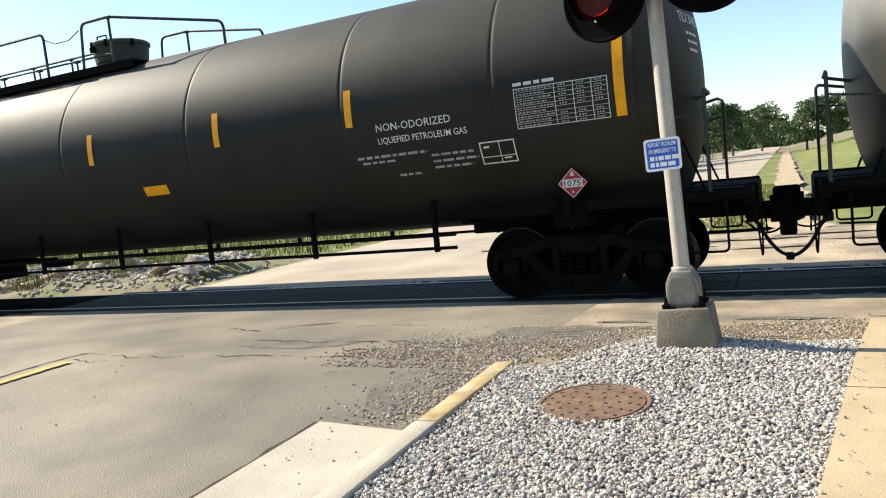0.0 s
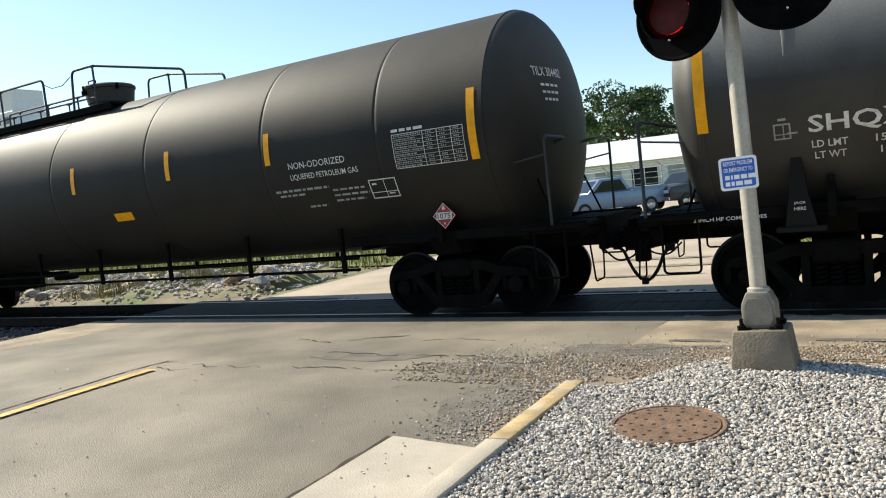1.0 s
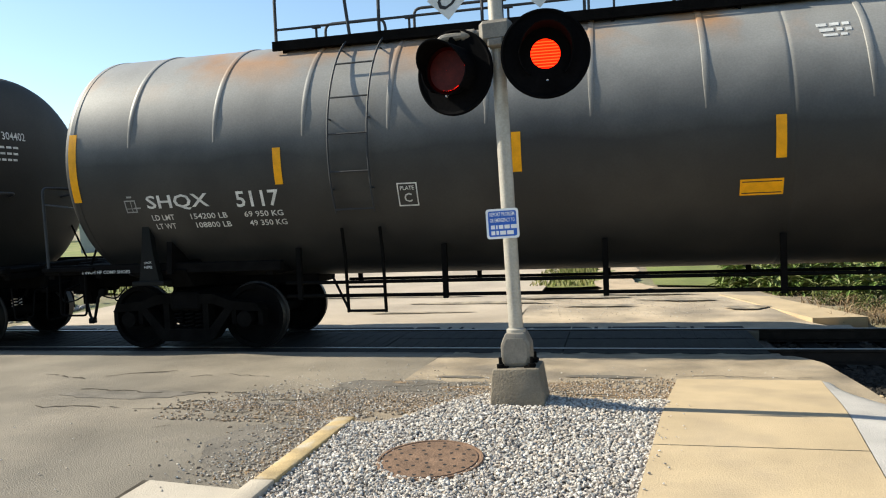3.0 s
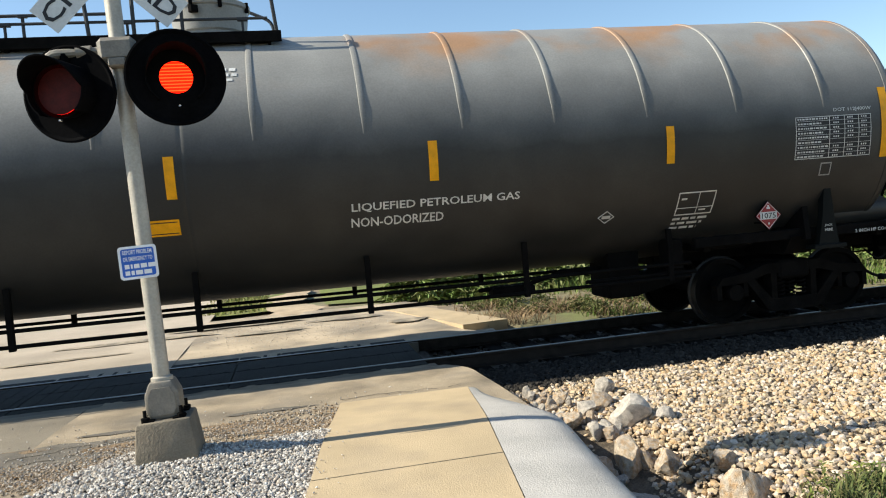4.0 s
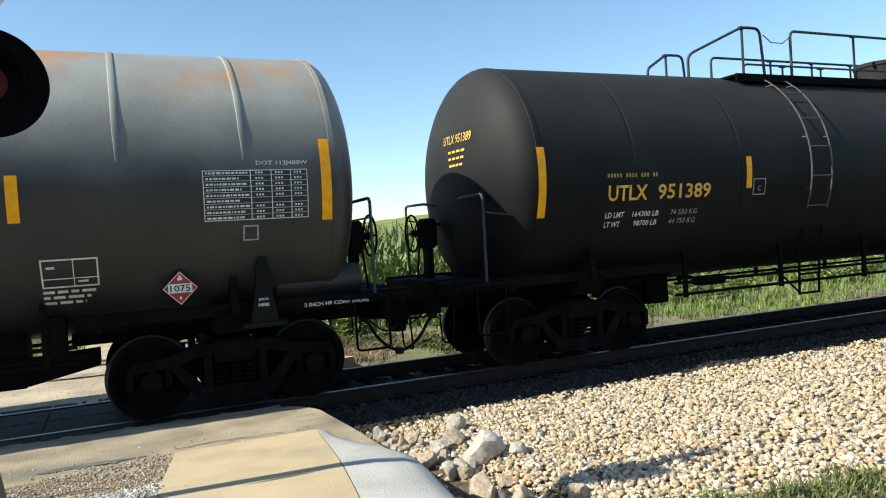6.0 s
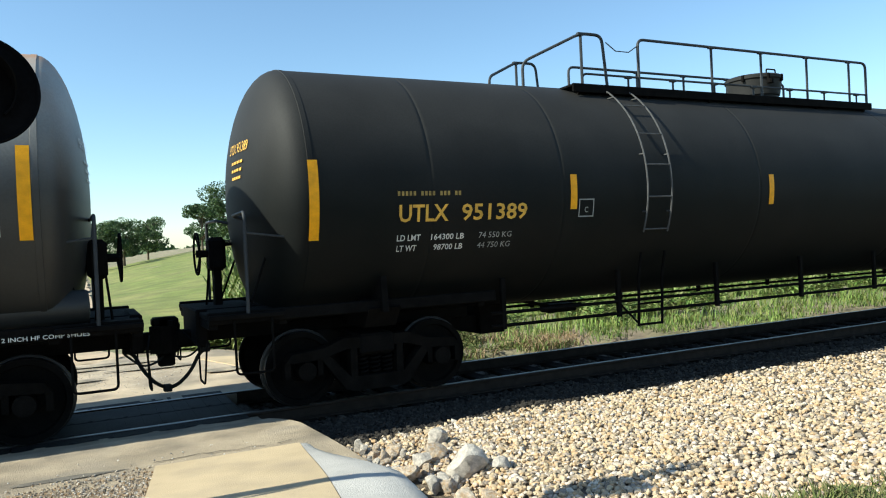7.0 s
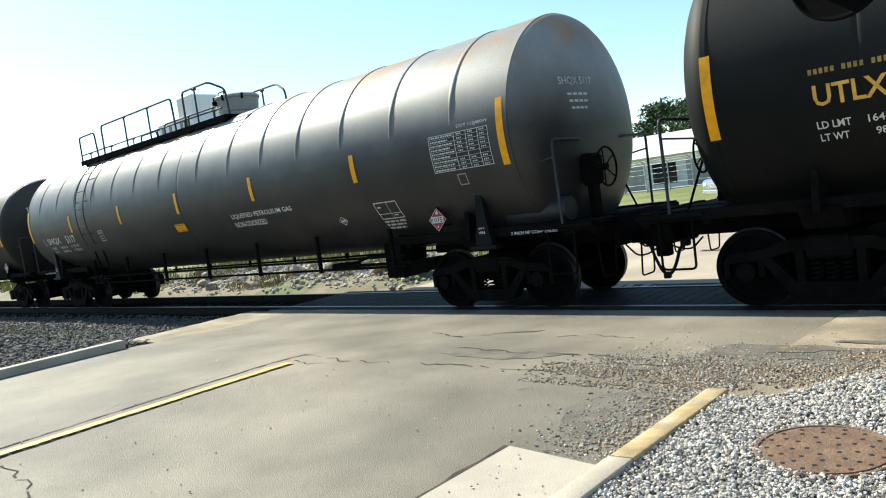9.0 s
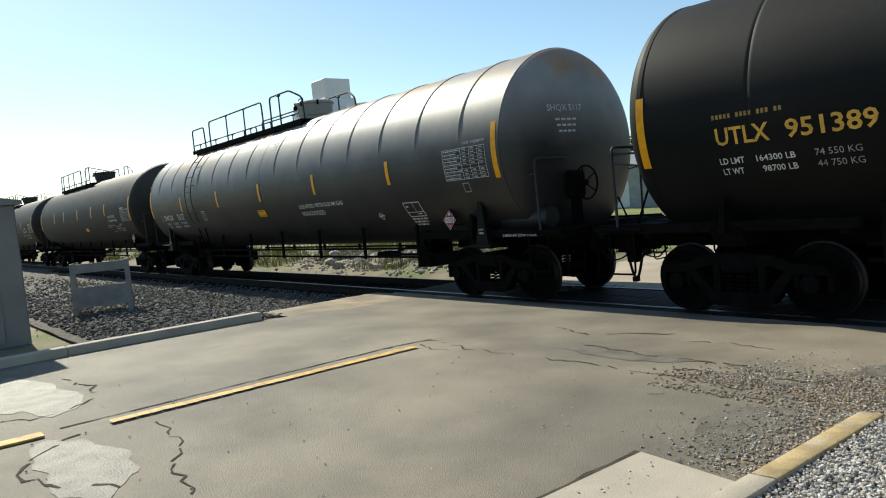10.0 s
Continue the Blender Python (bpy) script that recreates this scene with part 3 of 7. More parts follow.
for k, pts in enumerate((((-3.0, 5.85), (-2.4, 6.0), (-1.9, 6.35), (-1.1, 6.4), (-0.5, 6.9)), ((-2.6, 6.3), (-2.0, 6.6), (-1.2, 6.75)), ((-3.9, 5.75), (-3.3, 5.8), (-2.7, 5.65)), ((-0.9, 6.1), (-0.3, 6.35), (0.3, 6.2), (0.7, 6.5)),
                         ((-5.3, 6.2), (-4.2, 6.12), (-3.4, 6.2)), ((-6.4, 7.0), (-6.0, 6.85), (-5.7, 6.75)), ((-5.5, 6.9), (-5.2, 7.15), (-4.9, 7.3)))):
    ribbon("road_crack", list(pts), 0.05, M["tar"], "ragged crack in the worn asphalt", 0.05, 60 + k, broken=0.25)
blotch("road_patch", -2.55, 4.55, 0.3, 0.5, M["patch"], "loose grit by the kerb", 5, 0.003)

for k, (x, y, rx, ry) in enumerate(FAR_STAINS):
    blotch("road_patch", x, y, rx, ry, M["far_stain"], "grey stain on the far shoulder", 80 + k, 0.02)

# kerb, gutter slab with its grate, far kerb
kerb = thing("kerb", pose(0, 0, 0), "low concrete kerb, its end painted faded yellow", "kerb", kind="structure")
for y0, y1, m, w in ((3.72, 5.06, "kerb_paint", 0.145), (2.3, 3.712, "concrete", 0.15), (-1.0, 2.29, "concrete", 0.15), (-8, -1.008, "concrete", 0.15)):
    bm = bmesh.new()
    taper = 0.015 if m == "kerb_paint" else 0.0
    prism(bm, [(-1.9, 0.05), (-1.9 - w - 0.02, 0.05), (-1.9 - w, 0.35), (-1.9, 0.355)], "y", y0, y1)
    if taper:
        for v in bm.verts:
            if v.co.y > 5 and v.co.z > 0.2:
                v.co.z -= taper
    bmesh.ops.bevel(bm, geom=bm.edges[:], offset=0.012, segments=2, affect="EDGES", profile=0.5)
    part("kerb_stone", bm, M[m], kerb)
gutter = thing("gutter", pose(0, 0, 0), "pale concrete gutter slab beside the kerb", "gutter", kind="structure")
for y0, y1, dy in ((1.36, 3.79, 0.08), (-1.2, 1.352, 0.0), (-6, -1.208, 0.0)):
    bm = bmesh.new()
    prism(bm, [(-2.79, y0), (-2.07, y0), (-2.07, y1 - dy), (-2.79, y1)], "z", 0.1, 0.284)
    bmesh.ops.bevel(bm, geom=[e for e in bm.edges if e.verts[0].co.z > 0.2 and e.verts[1].co.z > 0.2], offset=0.01, segments=1, affect="EDGES", profile=0.5)
    part("slab", bm, M["concrete"], gutter)
ribbon("road_joint", [(-2.825, 3.82), (-2.825, 2.4), (-2.825, 0.0)], 0.12, M["tar"], "open joint between gutter slab and asphalt", 0.003, 14, broken=0.0)
far_kerb = thing("kerb_left", pose(0, 0, 0), "long grey concrete kerb along the road", "kerb", kind="structure")
for y0, y1 in ((2.3, 5.15), (-0.7, 2.292), (-3.7, -0.708), (-20, -3.708)):
    bm = bmesh.new()
    box(bm, -11.3, -11.1, y0, y1, 0.0, 0.38, 0.015)
    part("kerb_stone", bm, M["concrete"], far_kerb)

# walk of tan slabs, pale flare beside it
walk_way = thing("pavement", pose(0, 0, 0), "tan concrete walk of square slabs", "pavement", kind="structure")


def walk_x(y):
    return -0.37 + 0.137 * y


def walk_z(y):
    return 0.345 - 0.15 * smooth01(y, 5.2, 7.3)


joints = [7.0, 4.6, 2.2, -0.2, -2.6]
for b, a in zip(joints, joints[1:]):
    bm = bmesh.new()
    lo, g = [], 0.007
    rows = []
    for y in span(a + g, b - g, 0.3):
        rows.append([bm.verts.new((walk_x(y) + dx, y, walk_z(y))) for dx in (0.0, 1.24)])
    for p, q in zip(rows, rows[1:]):
        bm.faces.new((p[0], p[1], q[1], q[0]))
    ex = bmesh.ops.extrude_face_region(bm, geom=bm.faces[:])
    for v in ex["geom"]:
        if isinstance(v, bmesh.types.BMVert):
            v.co.z -= 0.16
    bmesh.ops.recalc_face_normals(bm, faces=bm.faces[:])
    part("slab", bm, M["walk"], walk_way)
bm = bmesh.new()
rows = []
for y in span(2.2, 6.98, 0.14):
    w = 0.16 + 0.5 * smooth01(7.0 - y, 0.0, 1.6) + 0.08 * smooth01(5.2 - y, 0, 2.4)
    x0, z0 = walk_x(y) + 1.247, walk_z(y) - 0.004
    prof = [(0, 0), (0.35, -0.01), (0.7, -0.04), (0.88, -0.085), (1.0, -0.17), (1.03, -0.5)]
    rows.append([bm.verts.new((x0 + w * u, y, z0 + dz)) for u, dz in prof])
for p, q in zip(rows, rows[1:]):
    for k in range(5):
        bm.faces.new((p[k], p[k + 1], q[k + 1], q[k]))
structure("pavement_flare", bm, M["pale"], "pale grey concrete flare rounding down beside the walk", 60)


# gravel and ballast: beds and stones
def verge_edge(x):
    """Far edge of the gravel bed."""
    return 5.05 + 0.72 * smooth01(x, -1.95, -0.7) + 0.08 * math.sin(5 * x)


def verge_z(x, y):
    """The gravel's height: level, heaped a little round the signal's plinth, falling off at its far edge."""
    heap = 0.055 * smooth01(1.0 - math.hypot((x + 0.75) / 1.1, (y - 5.3) / 0.9), 0.0, 0.7)
    return 0.318 + heap - 0.16 * smooth01(y - verge_edge(x), -0.12, 0.2)


bm = bmesh.new()
prev = None
for x in span(-1.9, 0.6, 0.1):
    y1 = verge_edge(x)
    line = [bm.verts.new((x, y, verge_z(x, y) - 0.004)) for y in span(-4, y1, (y1 + 4) / 40)]
    if prev:
        for k in range(len(line) - 1):
            bm.faces.new((prev[k], line[k], line[k + 1], prev[k + 1]))
    prev = line
structure("gravel_bed", bm, M["gravel_bed"], "bed under the pale gravel")

PHI = (1 + 5 ** 0.5) / 2
ICO_V = np.array([(-1, PHI, 0), (1, PHI, 0), (-1, -PHI, 0), (1, -PHI, 0), (0, -1, PHI), (0, 1, PHI), (0, -1, -PHI), (0, 1, -PHI), (PHI, 0, -1), (PHI, 0, 1), (-PHI, 0, -1), (-PHI, 0, 1)]) / 1.9
ICO_F = np.array([(0, 11, 5), (0, 5, 1), (0, 1, 7), (0, 7, 10), (0, 10, 11), (1, 5, 9), (5, 11, 4), (11, 10, 2), (10, 7, 6), (7, 1, 8),
                  (3, 9, 4), (3, 4, 2), (3, 2, 6), (3, 6, 8), (3, 8, 9), (4, 9, 5), (2, 4, 11), (6, 2, 10), (8, 6, 7), (9, 8, 1)])


def mesh_arrays(name, verts, tris, material):
    me = bpy.data.meshes.new(name)
    nv, nf = len(verts), len(tris)
    me.vertices.add(nv)
    me.vertices.foreach_set("co", np.ascontiguousarray(verts, dtype=np.float32).ravel())
    me.loops.add(nf * 3)
    me.loops.foreach_set("vertex_index", np.ascontiguousarray(tris, dtype=np.int32).ravel())
    me.polygons.add(nf)
    me.polygons.foreach_set("loop_start", np.arange(0, nf * 3, 3, dtype=np.int32))
    me.update(calc_edges=True)
    me.materials.append(material)
    me.shade_flat()
    return me


def spin(rng, n):
    q = rng.normal(size=(n, 4))
    q /= np.linalg.norm(q, axis=1)[:, None]
    w, x, y, z = q.T
    return np.stack([1 - 2 * (y * y + z * z), 2 * (x * y - z * w), 2 * (x * z + y * w), 2 * (x * y + z * w), 1 - 2 * (x * x + z * z), 2 * (y * z - x * w),
                     2 * (x * z - y * w), 2 * (y * z + x * w), 1 - 2 * (x * x + y * y)], 1).reshape(n, 3, 3)


def stones(name, places, size, material, label, category, seed):
    """Many angular stones, joined: places (n, 3), size (least, most) radius."""
    rng = np.random.default_rng(seed)
    n = len(places)
    s = rng.uniform(size[0], size[1], n)
    shape = ICO_V[None] * rng.uniform(0.6, 1.28, (n, 12, 1)) * rng.uniform(0.65, 1.15, (n, 1, 3))
    v = np.einsum("nij,nkj->nki", spin(rng, n), shape) * s[:, None, None]
    v[:, :, 2] *= 0.8
    v += places[:, None, :]
    f = (ICO_F[None] + 12 * np.arange(n)[:, None, None]).reshape(-1, 3)
    return tagged(new(name, mesh_arrays(name, v.reshape(-1, 3), f, material)), label, category, "", "stuff")


rng = np.random.default_rng(11)
P = []
while len(P) < 44000:
    x, y = rng.uniform(-1.9, 0.5), rng.uniform(1.6, 5.95)
    if y > verge_edge(x) + abs(rng.normal(0, 0.06)) or x > walk_x(y) + 0.0 + abs(rng.normal(0, 0.012)):
        continue
    if (x + 1.09) ** 2 + (y - 4.2) ** 2 < 0.30 ** 2:
        continue
    P.append((x, y, verge_z(x, y) + rng.uniform(-0.008, 0.014)))
stones("gravel", np.array(P), (0.0075, 0.0165), M["gravel"], "pale crushed limestone gravel between kerb and walk", "gravel", 1)
P = []
for _ in range(2400):
    x, y = rng.uniform(-3.4, 1.6), 5.6 + abs(rng.normal(0, 0.7))
    if y < 8.3:
        P.append((x, y, road_z(y) + 0.0))
for _ in range(900):
    y = rng.uniform(3.8, 5.7)
    x = -2.1 - abs(rng.normal(0, 0.28)) + 0.5 * max(0.0, y - 5.1)
    P.append((x, y, road_z(y)))
for _ in range(26):
    P.append((rng.uniform(-2.7, -2.1), 3.7 - abs(rng.normal(0, 0.45)), 0.287))
for _ in range(110):
    P.append((rng.uniform(-8.5, -2.85), rng.uniform(0.5, 5.0), 0.268))
for _ in range(50):
    y = rng.uniform(2.5, 5.6)
    P.append((walk_x(y) + abs(rng.normal(0, 0.1)) + 0.01, y, walk_z(y) + 0.008))
for _ in range(1300):
    x, y = rng.normal(0.3, 1.0), rng.normal(13.6, 0.9)
    if -1.6 < x < 2.2 and 11.6 < y < 16:
        P.append((x, y, -0.005))
stones("loose_grit", np.array(P), (0.003, 0.0105), M["gravel"], "loose stones scattered over the asphalt", "gravel", 2)
P = []
while len(P) < 9500:
    t = rng.uniform(0, 1)
    x, y = -3.5 + 4.1 * t + rng.normal(0, 0.22), 5.45 + 1.05 * t + rng.normal(0, 0.3)
    if 5.1 < y < 8.1 and y > verge_edge(x) - 0.02 and x < walk_x(y) - 0.02 and noise.noise((x * 1.9, y * 3.1, 5.0)) > rng.uniform(-0.45, 0.3):
        P.append((x, y, road_top(x, y) + 0.003))
for _ in range(800):
    y = rng.uniform(3.85, 5.6)
    x = -2.08 - abs(rng.normal(0, 0.3))
    P.append((x, y, road_top(x, y) + 0.003))
stones("shoulder_grit", np.array(P), (0.005, 0.016), M["grit"], "brown and grey grit on the broken shoulder", "gravel", 12)

grid_sheet("ballast_bed_right", span(2.1, 60, 0.5), span(2.6, 8.8, 0.25), lambda x, y: right_z(x, y), M["ballast_bed"], "bed under the tan ballast")
P, D = [], []
while len(P) < 33000:
    x = 2.2 + rng.exponential(7.0)
    y = rng.uniform(3.4, 9.3)
    if x > 34 or (x < 2.95 - 0.1 * math.sin(4 * y) and y < 6.6 and rng.random() < 0.9):
        continue
    # stones behind the train's shadow edge take the shade-dark colour
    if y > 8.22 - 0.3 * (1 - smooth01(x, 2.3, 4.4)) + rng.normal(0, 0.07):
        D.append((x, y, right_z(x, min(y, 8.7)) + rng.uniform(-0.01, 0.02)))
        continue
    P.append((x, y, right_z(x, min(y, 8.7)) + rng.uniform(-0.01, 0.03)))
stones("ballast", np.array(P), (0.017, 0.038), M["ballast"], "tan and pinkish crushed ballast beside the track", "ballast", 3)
stones("ballast", np.array(D), (0.02, 0.042), M["shade_ballast"], "ballast at the ends of the ties, darkened to deepen the train's shadow", "ballast", 6)
grid_sheet("ballast_bed_left", span(-60, -11.35, 0.6), span(2.6, 8.8, 0.3), lambda x, y: left_z(x, y) + 0.01 * math.sin(3 * x), M["gravel_bed"], "bed under the grey ballast")
P = []
while len(P) < 15000:
    x, y = -11.4 - rng.exponential(6.0), 9.3 - 6.5 * rng.uniform(0, 1) ** 1.3
    if x < -45 or (x > -13.2 and y > 6.6):
        continue
    P.append((x, y, left_z(x, min(y, 8.6)) + rng.uniform(-0.01, 0.03)))
stones("ballast", np.array(P), (0.022, 0.055), M["grey_ballast"], "grey crushed ballast beside the track", "ballast", 4)
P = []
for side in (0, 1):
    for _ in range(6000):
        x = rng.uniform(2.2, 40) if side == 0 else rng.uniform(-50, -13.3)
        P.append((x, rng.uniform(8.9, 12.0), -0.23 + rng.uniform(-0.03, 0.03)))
# the same shade-dark colour between the ties
stones("ballast", np.array(P), (0.03, 0.055), M["shade_ballast"], "ballast between the ties, in the same shade-darkened colour", "ballast", 5)

# big rocks of the culvert mouth
def rock_mesh(seed, material):
    rng2 = random.Random(seed)
    bm = bmesh.new()
    bmesh.ops.create_icosphere(bm, subdivisions=3, radius=1)
    off = Vector((rng2.uniform(0, 99), rng2.uniform(0, 99), rng2.uniform(0, 99)))
    cuts = [(Vector((rng2.gauss(0, 1), rng2.gauss(0, 1), rng2.gauss(0, 1))).normalized(), rng2.uniform(0.45, 0.8)) for _ in range(13)]
    for v in bm.verts:
        for n, d in cuts:
            k = v.co.dot(n) - d
            if k > 0:
                v.co -= n * k * 0.92
        v.co += v.co.normalized() * 0.10 * noise.noise(v.co * 1.9 + off) + v.co.normalized() * 0.05 * noise.noise(v.co * 5 + off)
    return mesh_from("rock", bm, material, 16)


ROCKS = [rock_mesh(20 + k, M["rock"] if k % 3 else M["rock_grey"]) for k in range(7)]
big = [(3.19, 6.33, 0.22, 0.13), (2.92, 5.75, 0.16, 0.15), (3.12, 5.46, 0.12, 0.1), (2.78, 5.18, 0.21, 0.09), (2.86, 4.9, 0.13, 0.12), (3.18, 4.5, 0.15, 0.17), (3.5, 6.2, 0.12, 0.07), (3.42, 7.42, 0.14, 0.08),
       (2.62, 4.55, 0.1, 0.06), (3.32, 4.95, 0.1, 0.07), (2.98, 6.84, 0.12, 0.09), (3.2, 6.95, 0.12, 0.1), (2.72, 6.6, 0.12, 0.09), (2.86, 6.3, 0.1, 0.08)]
qr = random.Random(77)
for _ in range(46):
    y = qr.uniform(5.6, 7.75)
    x = 2.42 + abs(qr.gauss(0, 0.3)) + 0.12 * max(0.0, 6.6 - y)
    big.append((x, y, qr.uniform(0.045, 0.1), qr.uniform(0.04, 0.085)))
for i, (x, y, r, h) in enumerate(big):
    ob = new("rock", ROCKS[i % 7])
    ob.matrix_basis = Matrix.LocRotScale((x, y, right_z(x, y) + h * 0.8), Euler((random.Random(i).uniform(-0.5, 0.5), random.Random(i + 50).uniform(-0.4, 0.4), i * 1.7)), (r * 1.22, r * 1.02, h * 1.45))
    tagged(ob, "rough limestone block in the culvert mouth" if i % 7 % 3 else "grey angular rock in the culvert mouth", "rock", "riprap rocks")

# track: rails, ties, crossing panels
for side in (-1, 1):
    y = YC + side * 0.7535
    bm = bmesh.new()
    prof = [(-0.075, -0.18), (0.075, -0.18), (0.075, -0.168), (0.012, -0.15), (0.009, -0.045), (0.036, -0.034), (0.036, -0.008), (0.028, 0.0), (-0.028, 0.0), (-0.036, -0.008), (-0.036, -0.034), (-0.009, -0.045), (-0.012, -0.15), (-0.075, -0.168)]
    prism(bm, [(y + a, b) for a, b in prof], "x", -300, 300)
    ob = structure("rail", bm, [M["rail"], M["rail_top"]], "worn steel rail with a polished head")
    for p in ob.data.polygons:
        if p.normal.z > 0.6 and p.center.z > -0.01:
            p.material_index = 1
tie_bm = bmesh.new()
box(tie_bm, -0.115, 0.115, -1.3, 1.3, -0.17, 0.0, 0.012)
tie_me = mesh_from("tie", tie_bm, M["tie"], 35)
track = thing("track_bed", pose(0, 0, 0), "dark timber ties under the rails", "railway track", kind="structure")
for k in range(-90, 75):
    x = k * 0.52
    if -13.1 < x < 2.15:
        continue
    ob = new("tie", tie_me)
    ob.parent = track
    ob.location = (x + random.uniform(-0.02, 0.02), YC, -0.182)
    ob.rotation_euler.z = random.uniform(-0.012, 0.012)
crossing = thing("crossing_surface", pose(0, 0, 0), "dark worn crossing panels between the rails", "level crossing", kind="structure")
pan = {}
for name, y0, y1 in (("in", -0.655, -0.004), ("in2", 0.004, 0.655), ("near", -1.06, -0.795), ("far", 0.795, 1.06)):
    bm = bmesh.new()
    box(bm, -1.245, 1.245, y0, y1, -0.16, -0.012, 0.008)
    for gx0 in span(-1.1, 1.1, 0.2):
        box(bm, gx0, gx0 + 0.05, y0 + 0.03, y1 - 0.03, -0.013, -0.008)
    pan[name] = mesh_from("crossing_panel", bm, M["rubber"], 35)
for k in range(6):
    for name, me in pan.items():
        ob = new("crossing_panel", me)
        ob.parent = crossing
        ob.location = (-11.9 + k * 2.5, YC, random.uniform(-0.004, 0.003))
for y0, y1 in ((9.28, 9.35), (10.95, 11.02)):
    bm = bmesh.new()
    box(bm, -13.2, 2.0, min(y0, y1) - 0.25 if y0 < 10 else y0, y1 - 0.26 if y0 < 10 else y1 + 0.25, -0.2, -0.02)
    structure("road_edge", bm, M["asphalt"], "asphalt against the crossing panels")
bm = bmesh.new()
box(bm, -13.2, 2.1, 8.9, 12.0, -0.4, -0.165)
structure("crossing_base", bm, M["gravel_bed"], "fill under the crossing panels")
bm = bmesh.new()
prism(bm, [(8.5, -0.42), (8.75, -0.235), (11.7, -0.235), (12.6, -0.5)], "x", 2.1, 300)
prism(bm, [(8.2, -0.42), (8.65, -0.235), (11.7, -0.235), (12.6, -0.5)], "x", -300, -13.2)
structure("track_ballast_bed", bm, M["gravel_bed"], "ballast bed of the track")


# ---- the train ----
def head_profile(seam=1.5, depth=0.6):
    """Half outline of a tank from its left head to its right: (x, radius)."""
    pts = []
    for k in range(13):
        a = math.pi / 2 * k / 12
        pts.append((seam - depth * math.cos(a), R * max(math.sin(a), 0.004)))
    return pts + [(seam + 0.05, R)]


def tank_shell(car, material, seams, ribs, label, seam=1.5, depth=0.6, seam_left=None):
    prof = head_profile(seam_left or seam, depth)
    left = prof[-2][0]
    for s in seams:
        prof += [(s - 0.05, R), (s - 0.012, R), (s - 0.006, R - 0.004), (s + 0.006, R - 0.004), (s + 0.012, R), (s + 0.05, R)]
    prof += [(L - x, r) for x, r in head_profile(seam, depth)[::-1]]
    bm = bmesh.new()
    lathe(bm, prof, "x", (0, 0, ZC), 112)
    shell = part("tank_shell", bm, material, car, label, 40)
    # bands where the heads meet the barrel
    for x in (left + 0.01, L - seam - 0.01):
        bm = bmesh.new()
        lathe(bm, [(x - 0.035, R - 0.01), (x - 0.03, R + 0.006), (x + 0.03, R + 0.006), (x + 0.035, R - 0.01)], "x", (0, 0, ZC), 112, close=False)
        part("head_band", bm, material, shell)
    for x in ribs:
        bm = bmesh.new()
        rows = []
        a0, a1 = radians(7), radians(173)
        for k in range(41):
            a = a0 + (a1 - a0) * k / 40
            t = min(1.0, min(k, 40 - k) / 3.0)
            w = 0.022 + 0.016 * t
            row = []
            for u, h in ((-1, -0.004), (-0.8, 0.012), (-0.3, 0.017), (0.3, 0.017), (0.8, 0.012), (1, -0.004)):
                r = R + h * t
                row.append(bm.verts.new((x + u * w, -math.cos(a) * r, ZC + math.sin(a) * r)))
            rows.append(row)
        for p, q in zip(rows, rows[1:]):
            for i in range(5):
                bm.faces.new((p[i], p[i + 1], q[i + 1], q[i]))
        bmesh.ops.recalc_face_normals(bm, faces=bm.faces[:])
        part("jacket_rib", bm, material, shell)
    return shell


CACHE = {}


def shared(key, build, material, smooth=35):
    if key not in CACHE:
        bm = bmesh.new()
        build(bm)
        CACHE[key] = mesh_from(key, bm, material, smooth)
    return CACHE[key]


def place(name, me, parent, m=None, label=""):
    ob = new(name, me)
    ob.parent = parent
    if m is not None:
        ob.matrix_basis = m
    return tagged(ob, label)


WHEEL_R = 0.47


def wheelset_mesh(bm):
    for s in (-1, 1):
        y = s * 0.7535
        o = s
        lathe(bm, [(y - o * 0.075, WHEEL_R + 0.028), (y - o * 0.05, WHEEL_R + 0.025), (y - o * 0.04, WHEEL_R), (y + o * 0.075, WHEEL_R - 0.008), (y + o * 0.075, WHEEL_R - 0.075),
                   (y + o * 0.015, WHEEL_R - 0.09), (y - o * 0.01, 0.17), (y + o * 0.06, 0.14), (y + o * 0.06, 0.09), (y + o * 0.28, 0.085), (y + o * 0.28, 0.001)], "y", (0, 0, 0), 40, close=False)
        for k in range(3):
            a = k * math.tau / 3
            lathe(bm, [(y + o * 0.28, 0.02), (y + o * 0.31, 0.02), (y + o * 0.31, 0.001)], "y", (0.045 * math.cos(a), 0, 0.045 * math.sin(a)), 6, close=False)
    lathe(bm, [(-0.9, 0.08), (0.9, 0.08)], "y", (0, 0, 0), 16)
    for f in bm.faces:
        c = f.calc_center_median()
        rr = math.hypot(c.x, c.z)
        f.material_index = 1 if rr > WHEEL_R - 0.02 else 0


